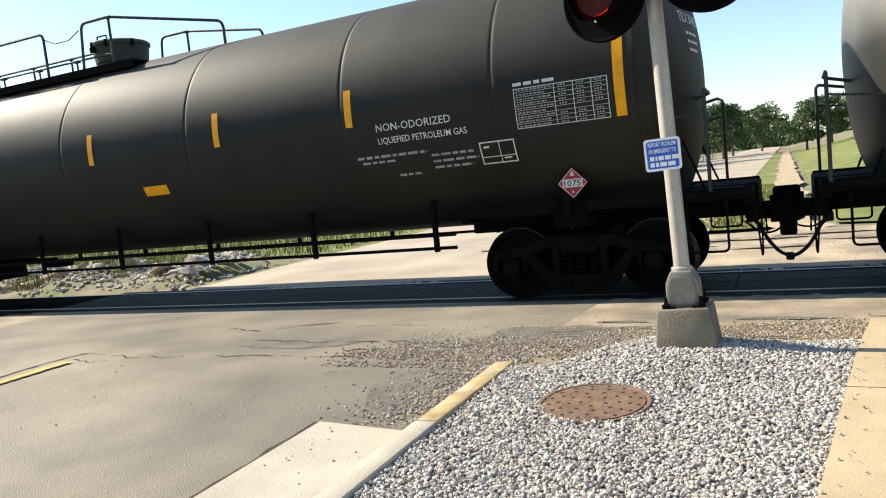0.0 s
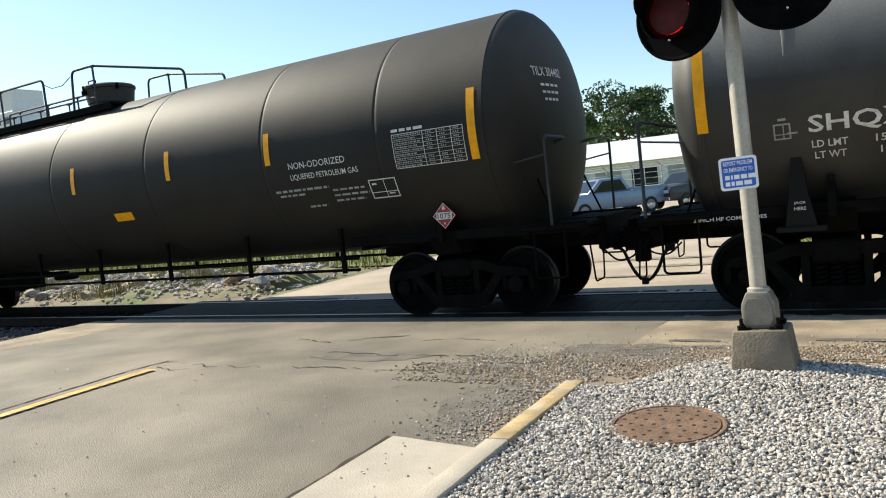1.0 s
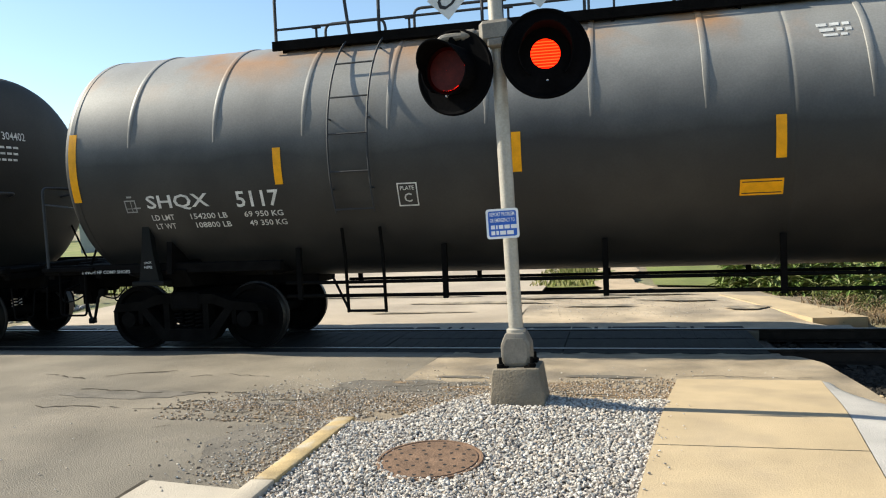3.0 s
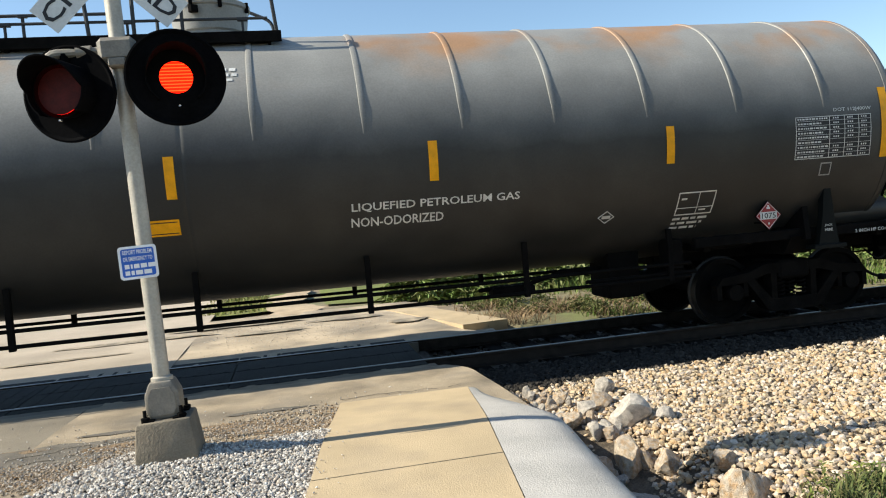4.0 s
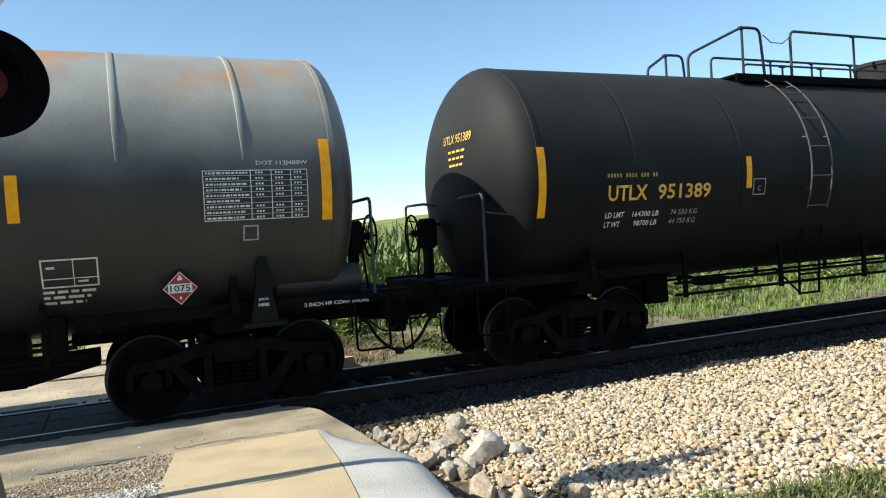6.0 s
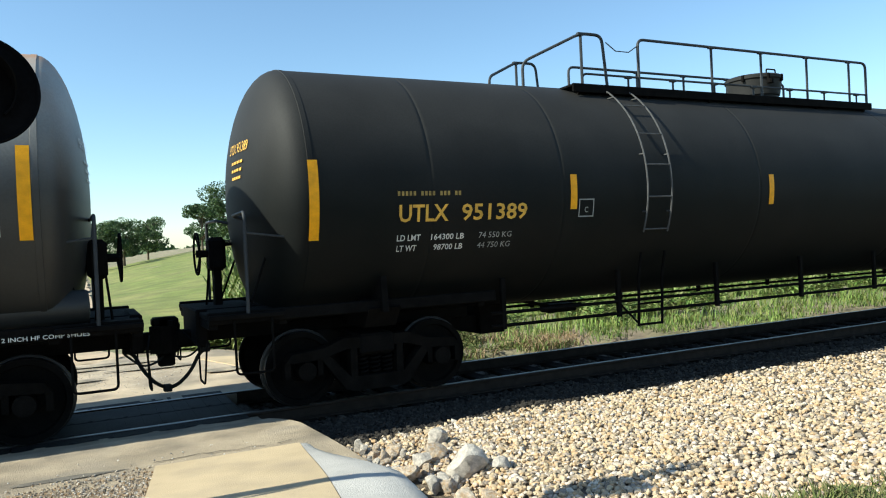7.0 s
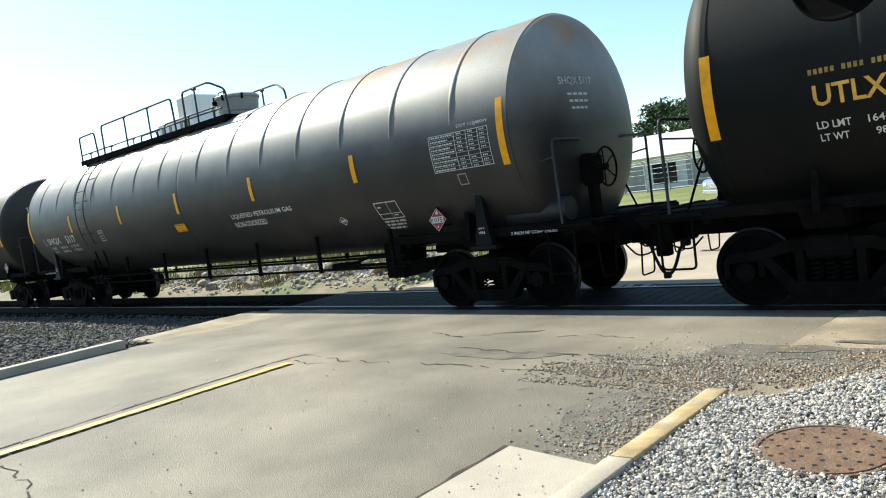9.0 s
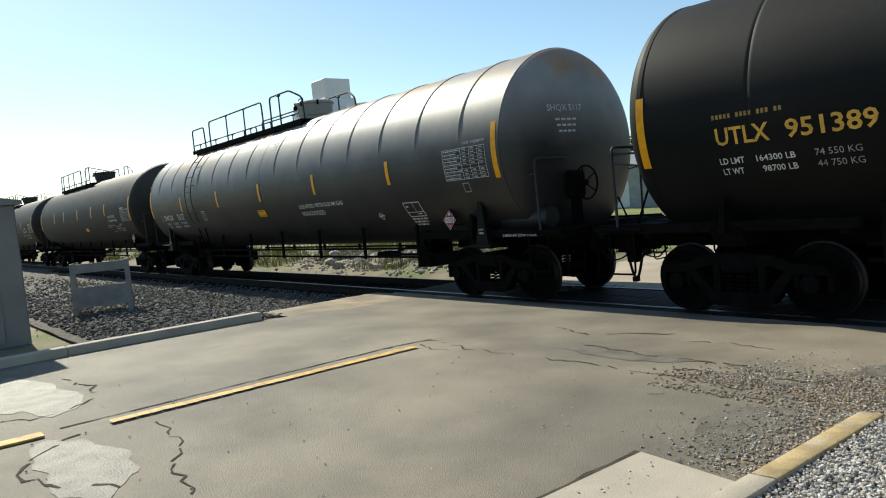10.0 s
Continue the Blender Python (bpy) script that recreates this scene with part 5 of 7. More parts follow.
def make_car(x0, look_key, paint, label, flip=False, seams=(), ribs=(), seam=1.5, depth=0.6, brakes=(0,), seam_left=None):
    car = thing("tank_car", pose(x0, YC, 0), label, "tank car", "train of tank cars")
    car["start"] = x0
    CARS.append(car)
    tank_shell(car, paint, seams, ribs, label, seam, depth, seam_left)
    for x in (2.45, L - 2.45):
        truck(car, x)
    for end in (0, 1):
        m = Matrix.Identity(4) if end == 0 else mirrored(Matrix.Identity(4))
        place("stub_sill", shared("stub_sill", lambda bm: end_gear(bm, 1, False), M["steel_dark"]), car, m)
        for y in (-1.305, 1.305):
            place("side_sill", shared("side_sill", sill_mesh, M["steel_dark"]), car, m @ pose(0, y, 0))
        for x in (0.4, 1.2, 3.9):
            place("cross_beam", shared("cross_beam", cross_beam_mesh, M["steel_dark"]), car, m @ pose(x, 0, 0))
        place("body_bolster", shared("body_bolster", bolster_web, M["steel_dark"]), car, m)
        if look_key == "b":
            for s in (-1, 1):
                place("jacking_pad", shared("jacking_pad%d" % s, lambda bm: jack_web(bm, s), M["tank_c"]), car, m, "tapered jacking pad plate")
        place("coupler", shared("coupler", coupler_mesh, M["steel_brown"]), car, m)
        place("brake_hose", shared("brake_hose", hose_mesh, M["hose"], 60), car, m)
        place("uncoupling_lever", shared("uncoupling_lever", lever_mesh, M["steel_dark"], 60), car, m)
        for s in (-1, 1):
            place("corner_handrail", shared("corner_handrail%d" % s, lambda bm: corner_rail_mesh(bm, s), M["rail_grey"], 60), car, m @ pose(-0.34 if look_key == "b" and end == 0 else 0.0, 0, 0))
            place("brace", shared("brace%d" % s, lambda bm: brace_mesh(bm, s), M["steel_dark"], 60), car, m)
    for end in brakes:
        m = Matrix.Identity(4) if end == 0 else mirrored(Matrix.Identity(4))
        place("brake_gear", shared("brake_gear", brake_box_mesh, M["steel_dark"]), car, m)
        place("brake_wheel", shared("brake_wheel", brake_wheel_mesh, M["steel_dark"], 60), car, m)
    for s in (-1, 1):
        for z in (0.97, 0.79):
            place("under_rail", shared("under_rail", under_rail_mesh, M["steel_dark"], 60), car, pose(0, s * 1.2, z))
    for x in span(4.3, 16.5, 2.03):
        for s in (-1, 1):
            place("hanger", shared("hanger", hanger_mesh, M["steel_dark"]), car, pose(x, s * 1.2, 0))
    def reservoir(bm):
        box(bm, 15.8, 16.27, -0.75, -0.1, 0.52, 1.2, 0.02)
        prism(bm, [(16.27, 0.53), (17.0, 0.68), (17.0, 0.84), (16.27, 0.8)], "y", -0.7, -0.2)
        tube(bm, [(14.0, -0.5, 0.8), (14.7, -0.5, 0.82), (15.2, -0.5, 0.94), (15.8, -0.5, 0.95)], 0.03, 8)
        box(bm, 14.15, 14.75, -0.7, -0.4, 0.7, 0.84, 0.03)
        tube(bm, [(15.3, -1.15, 0.84), (16.9, -1.15, 0.84)], 0.03, 6)
        box(bm, 16.5, 16.7, -1.2, -0.9, 0.9, 1.3, 0.01)
    place("brake_reservoir", shared("brake_reservoir", reservoir, M["steel_dark"]), car, None if flip else mirrored(Matrix.Identity(4)))
    return car


BLACK_A = "weathered black tank car with white stencils and yellow strips"


def car_a(x0):
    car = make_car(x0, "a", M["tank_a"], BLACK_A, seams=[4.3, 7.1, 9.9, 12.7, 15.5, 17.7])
    reflectors(car, (19.25, 1.65), (15.62, 13.3, 10.62, 7.6, 5.3), (2.24, 3.18), (2.55, 3.05))
    stencil("NON-ODORIZED", 16.02, 2.44, 1.09, 0.10, M["white_ink"], car, 0.004)
    stencil("LIQUEFIED PETROLEUM GAS", 16.02, 2.26, 1.29, 0.10, M["white_ink"], car, 0.004)
    stencil("2 INCH HF COMP SHOES", 18.95, 1.215, 0.62, 0.05, M["white_ink"], car, 0.006)
    small_bars(car, [(15.64, 16.7, 2.1, 0.035), (15.7, 16.2, 2.03, 0.03), (16.75, 17.35, 2.04, 0.03), (16.75, 17.4, 1.96, 0.03), (16.75, 17.3, 1.88, 0.03), (16.2, 16.55, 1.83, 0.03)], "grey_ink")
    data_table(car, 17.98, 19.12, 2.24, 2.72)
    small_bars(car, [(17.98, 18.5, 2.75, 0.04)])
    frame_box(car, 17.43, 17.9, 1.86, 2.14)
    placard(car, 18.54, 1.52)
    decal_rects("phone_card", [(11.58, 12.08, 1.95, 2.1)], M["reflector"], car, "small yellow card on the tank")
    deck(car, 4.3, 11.05, False)
    top_rails(car, L - 10.6, L - 4.4, True, 2.1, 0.67, 1.0)
    bm = bmesh.new()
    manway_mesh(bm, 9.8)
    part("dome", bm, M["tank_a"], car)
    bm = bmesh.new()
    manway_fittings(bm, 9.8)
    part("dome_latch", bm, M["steel_dark"], car)
    head_stencil(car, True, "TILX 304402", "white_ink", 3.3, -0.55)
    return car


def car_b(x0):
    ribs = [2.12, 3.40, 4.66, 5.80, 7.03, 8.27, 9.54, 11.24, 12.49, 13.67, 14.83, 16.06, 17.31, 18.60]
    car = make_car(x0, "b", M["tank_b"], "grey ribbed tank car with white stencils, rust on top and sunlight painted on its upper half", True, seams=[10.44], ribs=ribs, seam=1.28, depth=0.5, seam_left=1.2, brakes=(1,))
    reflectors(car, (1.23, 19.51), (4.29, 7.38, 10.3, 13.27, 16.34), (2.19, 3.13), (2.3, 2.77))
    stencil("SHQX", 2.29, 2.03, 0.94, 0.21, M["white_ink"], car, 0.016)
    stencil("5117", 3.63, 2.03, 0.62, 0.21, M["white_ink"], car, 0.016)
    stencil("LD LMT", 2.31, 1.90, 0.34, 0.075, M["white_ink"], car, 0.01)
    stencil("154200 LB", 2.9, 1.90, 0.55, 0.075, M["white_ink"], car, 0.01)
    stencil("69 950 KG", 3.7, 1.90, 0.56, 0.075, M["white_ink"], car, 0.01)
    stencil("LT WT", 2.33, 1.78, 0.3, 0.075, M["white_ink"], car, 0.01)
    stencil("108800 LB", 2.94, 1.78, 0.53, 0.075, M["white_ink"], car, 0.01)
    stencil("49 350 KG", 3.74, 1.78, 0.54, 0.075, M["white_ink"], car, 0.01)
    frame_box(car, 5.86, 6.12, 1.95, 2.24, inner=False)
    stencil("PLATE", 5.9, 2.15, 0.18, 0.05, M["white_ink"], car, 0.01)
    stencil("C", 5.94, 2.0, 0.1, 0.11, M["white_ink"], car, 0.012)
    stencil("LIQUEFIED PETROLEUM GAS", 12.27, 1.99, 2.07, 0.11, M["white_ink"], car, 0.014)
    stencil("NON-ODORIZED", 12.26, 1.82, 1.12, 0.11, M["white_ink"], car, 0.014)
    small_bars(car, [(10.75, 11.1, 3.75, 0.04), (10.77, 11.1, 3.68, 0.04), (10.8, 11.05, 3.62, 0.03)])
    decal_rects("phone_card", [(9.88, 10.34, 1.9, 2.08)], M["reflector"], car, "small yellow card on the tank", 0.008)
    small_bars(car, [(9.93, 10.28, 1.99, 0.03)], "black_ink", "illegible print on the yellow card")
    decal_rects("card_border", [(9.9, 10.32, 2.045, 2.055), (9.9, 10.32, 1.92, 1.93)], M["black_ink"], car, off=0.011)
    stencil("DOT 112J400W", 18.72, 2.82, 0.58, 0.06, M["white_ink"], car, 0.012)
    data_table(car, 18.14, 19.29, 2.23, 2.78, plate=True)
    frame_box(car, 16.52, 17.06, 1.62, 1.92)
    small_bars(car, [(16.52, 17.02, 1.56, 0.03), (16.52, 16.97, 1.50, 0.03), (16.52, 16.92, 1.44, 0.03)])
    placard(car, 17.86, 1.52)
    frame_box(car, 18.55, 18.72, 2.0, 2.17, "stencil_mark", False, ink="grey_ink")
    frame_box(car, 1.95, 2.12, 2.02, 2.19, "stencil_mark", True, ink="grey_ink")
    bm = bmesh.new()
    for (ax, az), (bx, bz) in (((-0.11, 0), (0, 0.075)), ((0, 0.075), (0.11, 0)), ((0.11, 0), (0, -0.075)), ((0, -0.075), (-0.11, 0))):
        tube(bm, [(15.54 + ax, on_tank(1.68 + az), 1.68 + az), (15.54 + bx, on_tank(1.68 + bz), 1.68 + bz)], 0.006, 4)
    wrapped_rect(bm, 15.48, 15.6, 1.66, 1.7)
    part("diamond_mark", bm, M["white_ink"], car)
    for x in (2.15, 18.75):
        tx, tz, faces = text_mesh("2 INCH HF COMP SHOES", 0.8, 0.045, 0.008)
        ob = new("sill_stencil", flat_mesh("sill_stencil", [(x + 0.35 + (-1.5 if x < 9 else 0.13) + a, -1.392, 1.175 + b) for a, b in zip(tx, tz)], faces, M["white_ink"]))
        ob.parent = car
        for words, dz in (("JACK", 0.06), ("HERE", 0.0)):
            tx, tz, faces = text_mesh(words, 0.12, 0.035, 0.01)
            ob = new("jack_stencil", flat_mesh("jack_stencil", [(x - 0.06 + a, -1.466, 1.24 + dz + b) for a, b in zip(tx, tz)], faces, M["white_ink"]))
            ob.parent = car
    bm = bmesh.new()
    lathe(bm, [(18.95, 0.02), (18.96, 0.17), (19.0, 0.19), (20.0, 0.19), (20.04, 0.17), (20.05, 0.02)], "x", (0, -0.98, 1.46), 24)
    part("air_reservoir", bm, M["tank_b"], car, "small grey air reservoir on the end platform")
    deck(car, 3.95, 11.65, False)
    zd, zt = ZC + R - 0.13, ZC + R + 0.68
    for s in (-1, 1):
        rail_run(car, [(4.0, s * 0.92, zd), (4.0, s * 0.92, zt - 0.1), (5.0, s * 0.92, zt - 0.1), (5.08, s * 0.92, zd)], [])
        rail_run(car, [(5.5, s * 0.92, zd), (5.5, s * 0.92, zt), (9.4, s * 0.92, zt), (9.45, s * 0.92, zd)], [(x, s * 0.92, zd, zt) for x in (6.9, 8.2)])
        rail_run(car, [(9.95, s * 0.92, zd), (9.95, s * 0.92, zt + 0.03), (11.1, s * 0.92, zt + 0.03), (11.55, s * 0.8, zt - 0.2), (11.6, s * 0.8, zd + 0.05)], [(10.5, s * 0.92, zd, zt)])
        rail_run(car, [(4.0, s * 0.92, zd + 0.2), (11.5, s * 0.92, zd + 0.2)], [(x, s * 0.92, zd, zd + 0.2) for x in span(4.6, 11.2, 1.3)], 0.018, "toe_rail")
    bm = bmesh.new()
    manway_mesh(bm, 10.75)
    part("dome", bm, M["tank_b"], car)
    bm = bmesh.new()
    manway_fittings(bm, 10.75)
    part("dome_latch", bm, M["steel_dark"], car)
    bm = bmesh.new()
    ladder_mesh(bm, 5.03, 5.55, 4.25, 1.9)
    part("ladder", bm, M["rail_grey"], car)
    bm = bmesh.new()
    low_step_mesh(bm, 5.03, 5.55)
    part("stirrup_step", bm, M["steel_dark"], car)
    head_stencil(car, True, "SHQX 5117", "white_ink", 3.2, -0.5, 0.13, 1.28, 0.5)
    return car


def car_c(x0):
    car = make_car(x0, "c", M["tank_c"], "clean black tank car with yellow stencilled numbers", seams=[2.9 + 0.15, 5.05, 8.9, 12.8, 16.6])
    reflectors(car, (1.53, 19.37), (5.22, 9.15, 13.1, 16.5), (2.07, 3.01), (2.36, 2.84))
    stencil("UTLX", 2.6, 2.25, 0.68, 0.215, M["yellow_ink"], car, 0.018)
    stencil("951389", 3.47, 2.25, 0.99, 0.215, M["yellow_ink"], car, 0.018)
    letters = [2.58 + 0.0525 * k for k in range(17) if k not in (5, 10, 14)]
    decal_rects("owner_bars", [(x, x + 0.034, 2.575, 2.63) for x in letters], M["faded_yellow"], car, "owner line shown as short faded yellow bars")
    stencil("LD LMT", 2.59, 2.02, 0.32, 0.075, M["white_ink"], car, 0.012)
    stencil("164300 LB", 3.06, 2.02, 0.47, 0.075, M["white_ink"], car, 0.012)
    stencil("74 550 KG", 3.75, 2.02, 0.5, 0.075, M["grey_ink"], car)
    stencil("LT WT", 2.6, 1.89, 0.27, 0.075, M["white_ink"], car, 0.012)
    stencil("98700 LB", 3.11, 1.89, 0.42, 0.075, M["white_ink"], car, 0.012)
    stencil("44 750 KG", 3.75, 1.89, 0.5, 0.075, M["grey_ink"], car)
    frame_box(car, 5.31, 5.57, 2.25, 2.5, inner=False, ink="grey_ink")
    stencil("C", 5.41, 2.31, 0.06, 0.08, M["grey_ink"], car, 0.01)
    deck(car, 5.85, 12.95, False)
    top_rails(car, 6.05, 12.85, False, 0.8, 0.4, 0.72)
    bm = bmesh.new()
    manway_mesh(bm, 10.85)
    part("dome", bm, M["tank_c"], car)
    bm = bmesh.new()
    manway_fittings(bm, 10.85)
    part("dome_latch", bm, M["steel_dark"], car)
    bm = bmesh.new()
    ladder_mesh(bm, 6.47, 6.93, 4.28, 2.0)
    part("ladder", bm, M["rail_white"], car)
    bm = bmesh.new()
    low_step_mesh(bm, 6.6, 7.06)
    part("stirrup_step", bm, M["steel_dark"], car)
    head_stencil(car, False, "UTLX 951389", "yellow_ink", 3.25, -0.35)
    return car


for k in (-3, -2, -1):
    car_a(k * L)
car_b(0.0)
car_c(L)


# ---- crossing signal ----
LEAN = pose(-0.69, 5.5, 0.37, -1.2, -1.8, 0)
signal = thing("crossing_signal", LEAN, "aluminium crossing signal mast with twin flashing lamps and crossbuck", "crossing signal")
bm = bmesh.new()
for z0, z1, a, b in ((-0.15, 0.28, 0.225, 0.18),):
    v0 = [bm.verts.new((sx * a, sy * a, z0)) for sx, sy in ((-1, -1), (1, -1), (1, 1), (-1, 1))]
    v1 = [bm.verts.new((sx * b, sy * b, z1)) for sx, sy in ((-1, -1), (1, -1), (1, 1), (-1, 1))]
    bm.faces.new(v0[::-1]), bm.faces.new(v1)
    for i in range(4):
        bm.faces.new((v0[i], v0[(i + 1) % 4], v1[(i + 1) % 4], v1[i]))
bmesh.ops.bevel(bm, geom=bm.edges[:], offset=0.02, segments=2, affect="EDGES", profile=0.5)
part("plinth", bm, M["plinth"], signal, "weathered concrete plinth")
bm = bmesh.new()
prism(bm, [(-0.085, 0.28), (0.085, 0.28), (0.115, 0.33), (0.115, 0.45), (0.075, 0.54), (-0.075, 0.54), (-0.115, 0.45), (-0.115, 0.33)], "y", -0.1, 0.1)
bmesh.ops.bevel(bm, geom=bm.edges[:], offset=0.014, segments=2, affect="EDGES", profile=0.5)
base = part("junction_base", bm, M["cast"], signal, "cast junction box base with a cover plate")
bm = bmesh.new()
prism(bm, [(-0.07, 0.31), (0.07, 0.31), (0.09, 0.35), (0.09, 0.44), (0.06, 0.5), (-0.06, 0.5), (-0.09, 0.44), (-0.09, 0.35)], "y", -0.115, -0.1)
part("cover_plate", bm, M["cast"], base)
for sx in (-1, 1):
    for sy in (-1, 1):
        bm = bmesh.new()
        tube(bm, [(sx * 0.12, sy * 0.12, 0.26), (sx * 0.12, sy * 0.12, 0.36)], 0.013, 8)
        lathe(bm, [(0.285, 0.03), (0.31, 0.03)], "z", (sx * 0.12, sy * 0.12, 0), 6)
        box(bm, min(sx * 0.06, sx * 0.145), max(sx * 0.06, sx * 0.145), min(sy * 0.06, sy * 0.145), max(sy * 0.06, sy * 0.145), 0.275, 0.292, 0.004)
        part("anchor_bolt", bm, M["steel_dark"], base)
bm = bmesh.new()
lathe(bm, [(0.5, 0.075), (0.56, 0.075), (0.57, 0.056), (3.62, 0.054), (3.63, 0.062), (3.68, 0.062), (3.7, 0.01)], "z", (0, 0, 0), 32)
part("mast", bm, M["alum"], signal)
# arm with its crossarm clamp
bm = bmesh.new()
box(bm, -0.125, 0.125, -0.1, 0.1, 2.77, 2.94, 0.03)
box(bm, -0.06, 0.06, -0.12, 0.12, 2.73, 2.79, 0.01)
arm = part("arm_clamp", bm, M["cast"], signal)
bm = bmesh.new()
tube(bm, round_path([(-0.46, -0.02, 2.73), (-0.46, -0.02, 2.86), (0.46, -0.02, 2.86), (0.46, -0.02, 2.73)], 0.1), 0.032, 10)
for x in (-0.22, 0.22):
    lathe(bm, [(x - 0.05, 0.045), (x + 0.05, 0.045)], "x", (0, -0.02, 2.86), 12)
part("crossarm", bm, M["cast"], arm)
ROTORS = []
for side, x, turn in ((-1, -0.38, -17), (1, 0.37, 10)):
    lamp = new("lamp_unit")
    lamp.parent = signal
    lamp.matrix_basis = pose(x, -0.12, 2.585 if side < 0 else 2.62, 0, 0, turn)
    tagged(lamp, "black flashing lamp unit with a round background disc")
    bm = bmesh.new()
    back = 0.13 if side < 0 else 0.0
    lathe(bm, [(0.0, 0.11), (0.0, 0.325), (-0.012, 0.333), (-0.03, 0.333), (-0.035, 0.32), (-0.02, 0.3), (-0.018, 0.11)], "y", (0, back, 0), 56, close=False)
    part("background_disc", bm, M["black_disc"], lamp)
    bm = bmesh.new()
    rows = []
    for k in range(29):
        a = radians(-50 + 280 * k / 28)
        q = max(0.0, math.sin(a))
        rows.append([bm.verts.new((math.cos(a) * r, y, math.sin(a) * r)) for r, y in ((0.19, -0.015), (0.2, -0.015 + back * 0.9), (0.2, -0.07 - 0.17 * q ** 0.7), (0.19, -0.07 - 0.17 * q ** 0.7))])
    for p, q in zip(rows, rows[1:]):
        for i in range(4):
            bm.faces.new((p[i], p[(i + 1) % 4], q[(i + 1) % 4], q[i]))
    bmesh.ops.recalc_face_normals(bm, faces=bm.faces[:])
    part("visor", bm, M["black_disc"], lamp)
    bm = bmesh.new()
    lathe(bm, [(0.21, 0.02), (0.205, 0.12), (0.15, 0.16), (0.01, 0.18), (-0.02, 0.186), (-0.02, 0.179), (0.0, 0.177)], "y", (0, 0, 0), 36, close=False)
    tube(bm, [(0, 0.1, 0.15), (0, 0.1, 0.27)], 0.03, 10)
    part("housing", bm, M["black_disc"], lamp)
    bm = bmesh.new()
    r = 0.155 if side < 0 else 0.172
    lathe(bm, [(0.0, 0.0005), (-0.008, 0.07), (-0.006, r - 0.008), (0.0, r)], "y", (0, 0, 0), 40, close=False, mat_index=0)
    lathe(bm, [(0.004, r), (0.012, 0.07), (0.012, 0.0005)], "y", (0, 0, 0), 40, close=False, mat_index=1)
    for k in range(-6, 7):
        z, half = k * 0.0225, math.sqrt((r - 0.009) ** 2 - (k * 0.0225) ** 2)
        box(bm, -half, half, -0.0135, -0.0115, z - 0.0035, z + 0.0035, 0.0, 2)
    rotor = part("lens", bm, [M["lens_lit"], M["lens_dark"], M["lens_rib"]], lamp, "round red lens, one face glowing")
    ROTORS.append((side, rotor))
    bm = bmesh.new()
    lathe(bm, [(-0.045, 0.001), (-0.05, 0.008), (-0.03, 0.01)], "y", (0.0, 0, -0.2), 8, close=False)
    part("screw", bm, M["chrome"], lamp)
# crossbuck
buck = new("crossbuck")
buck.parent = signal
buck.matrix_basis = pose(0, -0.085, 3.49)
tagged(buck, "white crossbuck blades with black lettering")
for k, (ang, words, dy) in enumerate(((45, "CROSSING", -0.008), (-45, "RAILROAD", 0.0))):
    bm = bmesh.new()
    box(bm, -0.61, 0.61, -0.0015 + dy, 0.0015 + dy, -0.114, 0.114)
    bmesh.ops.rotate(bm, verts=bm.verts[:], cent=(0, 0, 0), matrix=Matrix.Rotation(radians(-ang), 3, "Y"))
    blade = part("blade", bm, M["sign_white"], buck)
    tx, tz, faces = text_mesh(words, 1.08, 0.125, 0.012)
    rot = Matrix.Rotation(radians(-ang), 3, "Y")
    verts = []
    for a, b in zip(tx, tz):
        xx = a - 0.54
        xx += 0.05 * (1 if xx > 0 else -1)
        verts.append(rot @ Vector((xx, dy - 0.004, b - 0.0625)))
    ob = new("lettering", flat_mesh("lettering", [tuple(v) for v in verts], faces, M["black_ink"]))
    ob.parent = blade
bm = bmesh.new()
lathe(bm, [(-0.03, 0.001), (-0.026, 0.014), (-0.01, 0.014)], "y", (0, 0, 0), 8, close=False)
box(bm, -0.09, 0.09, 0.004, 0.1, -0.03, 0.03, 0.005)
part("bracket", bm, M["cast"], buck)
# emergency sign
sgn = new("emergency_sign")
sgn.parent = signal
sgn.matrix_basis = pose(-0.04, -0.078, 1.385, 0, 0, 4)
tagged(sgn, "small blue emergency notice plate with a white border")
bm = bmesh.new()
box(bm, -0.125, 0.125, 0, 0.004, -0.115, 0.115)
bmesh.ops.bevel(bm, geom=[e for e in bm.edges if abs(e.verts[0].co.y - e.verts[1].co.y) > 0.003], offset=0.022, segments=4, affect="EDGES", profile=0.5)
part("plate", bm, M["sign_bright"], sgn)
bm = bmesh.new()
box(bm, -0.108, 0.108, -0.002, 0.001, -0.098, 0.098)
bmesh.ops.bevel(bm, geom=[e for e in bm.edges if abs(e.verts[0].co.y - e.verts[1].co.y) > 0.002], offset=0.016, segments=4, affect="EDGES", profile=0.5)
part("blue_field", bm, M["sign_blue"], sgn)
for words, z in (("REPORT PROBLEM", 0.058), ("OR EMERGENCY TO", 0.012)):
    tx, tz, faces = text_mesh(words, 0.19, 0.03, 0.012)
    ob = new("lettering", flat_mesh("lettering", [(a - 0.095, -0.004, z + b) for a, b in zip(tx, tz)], faces, M["sign_bright"]))
    ob.parent = sgn
bm = bmesh.new()
for z, words in ((-0.04, (0.03, 0.012, 0.035, 0.04, 0.045)), (-0.085, (0.03, 0.02, 0.045, 0.05))):
    x = -0.09
    for w in words:
        box(bm, x, x + w, -0.004, -0.0021, z, z + 0.03)
        x += w + 0.009
part("number_bars", bm, M["sign_bright"], sgn)

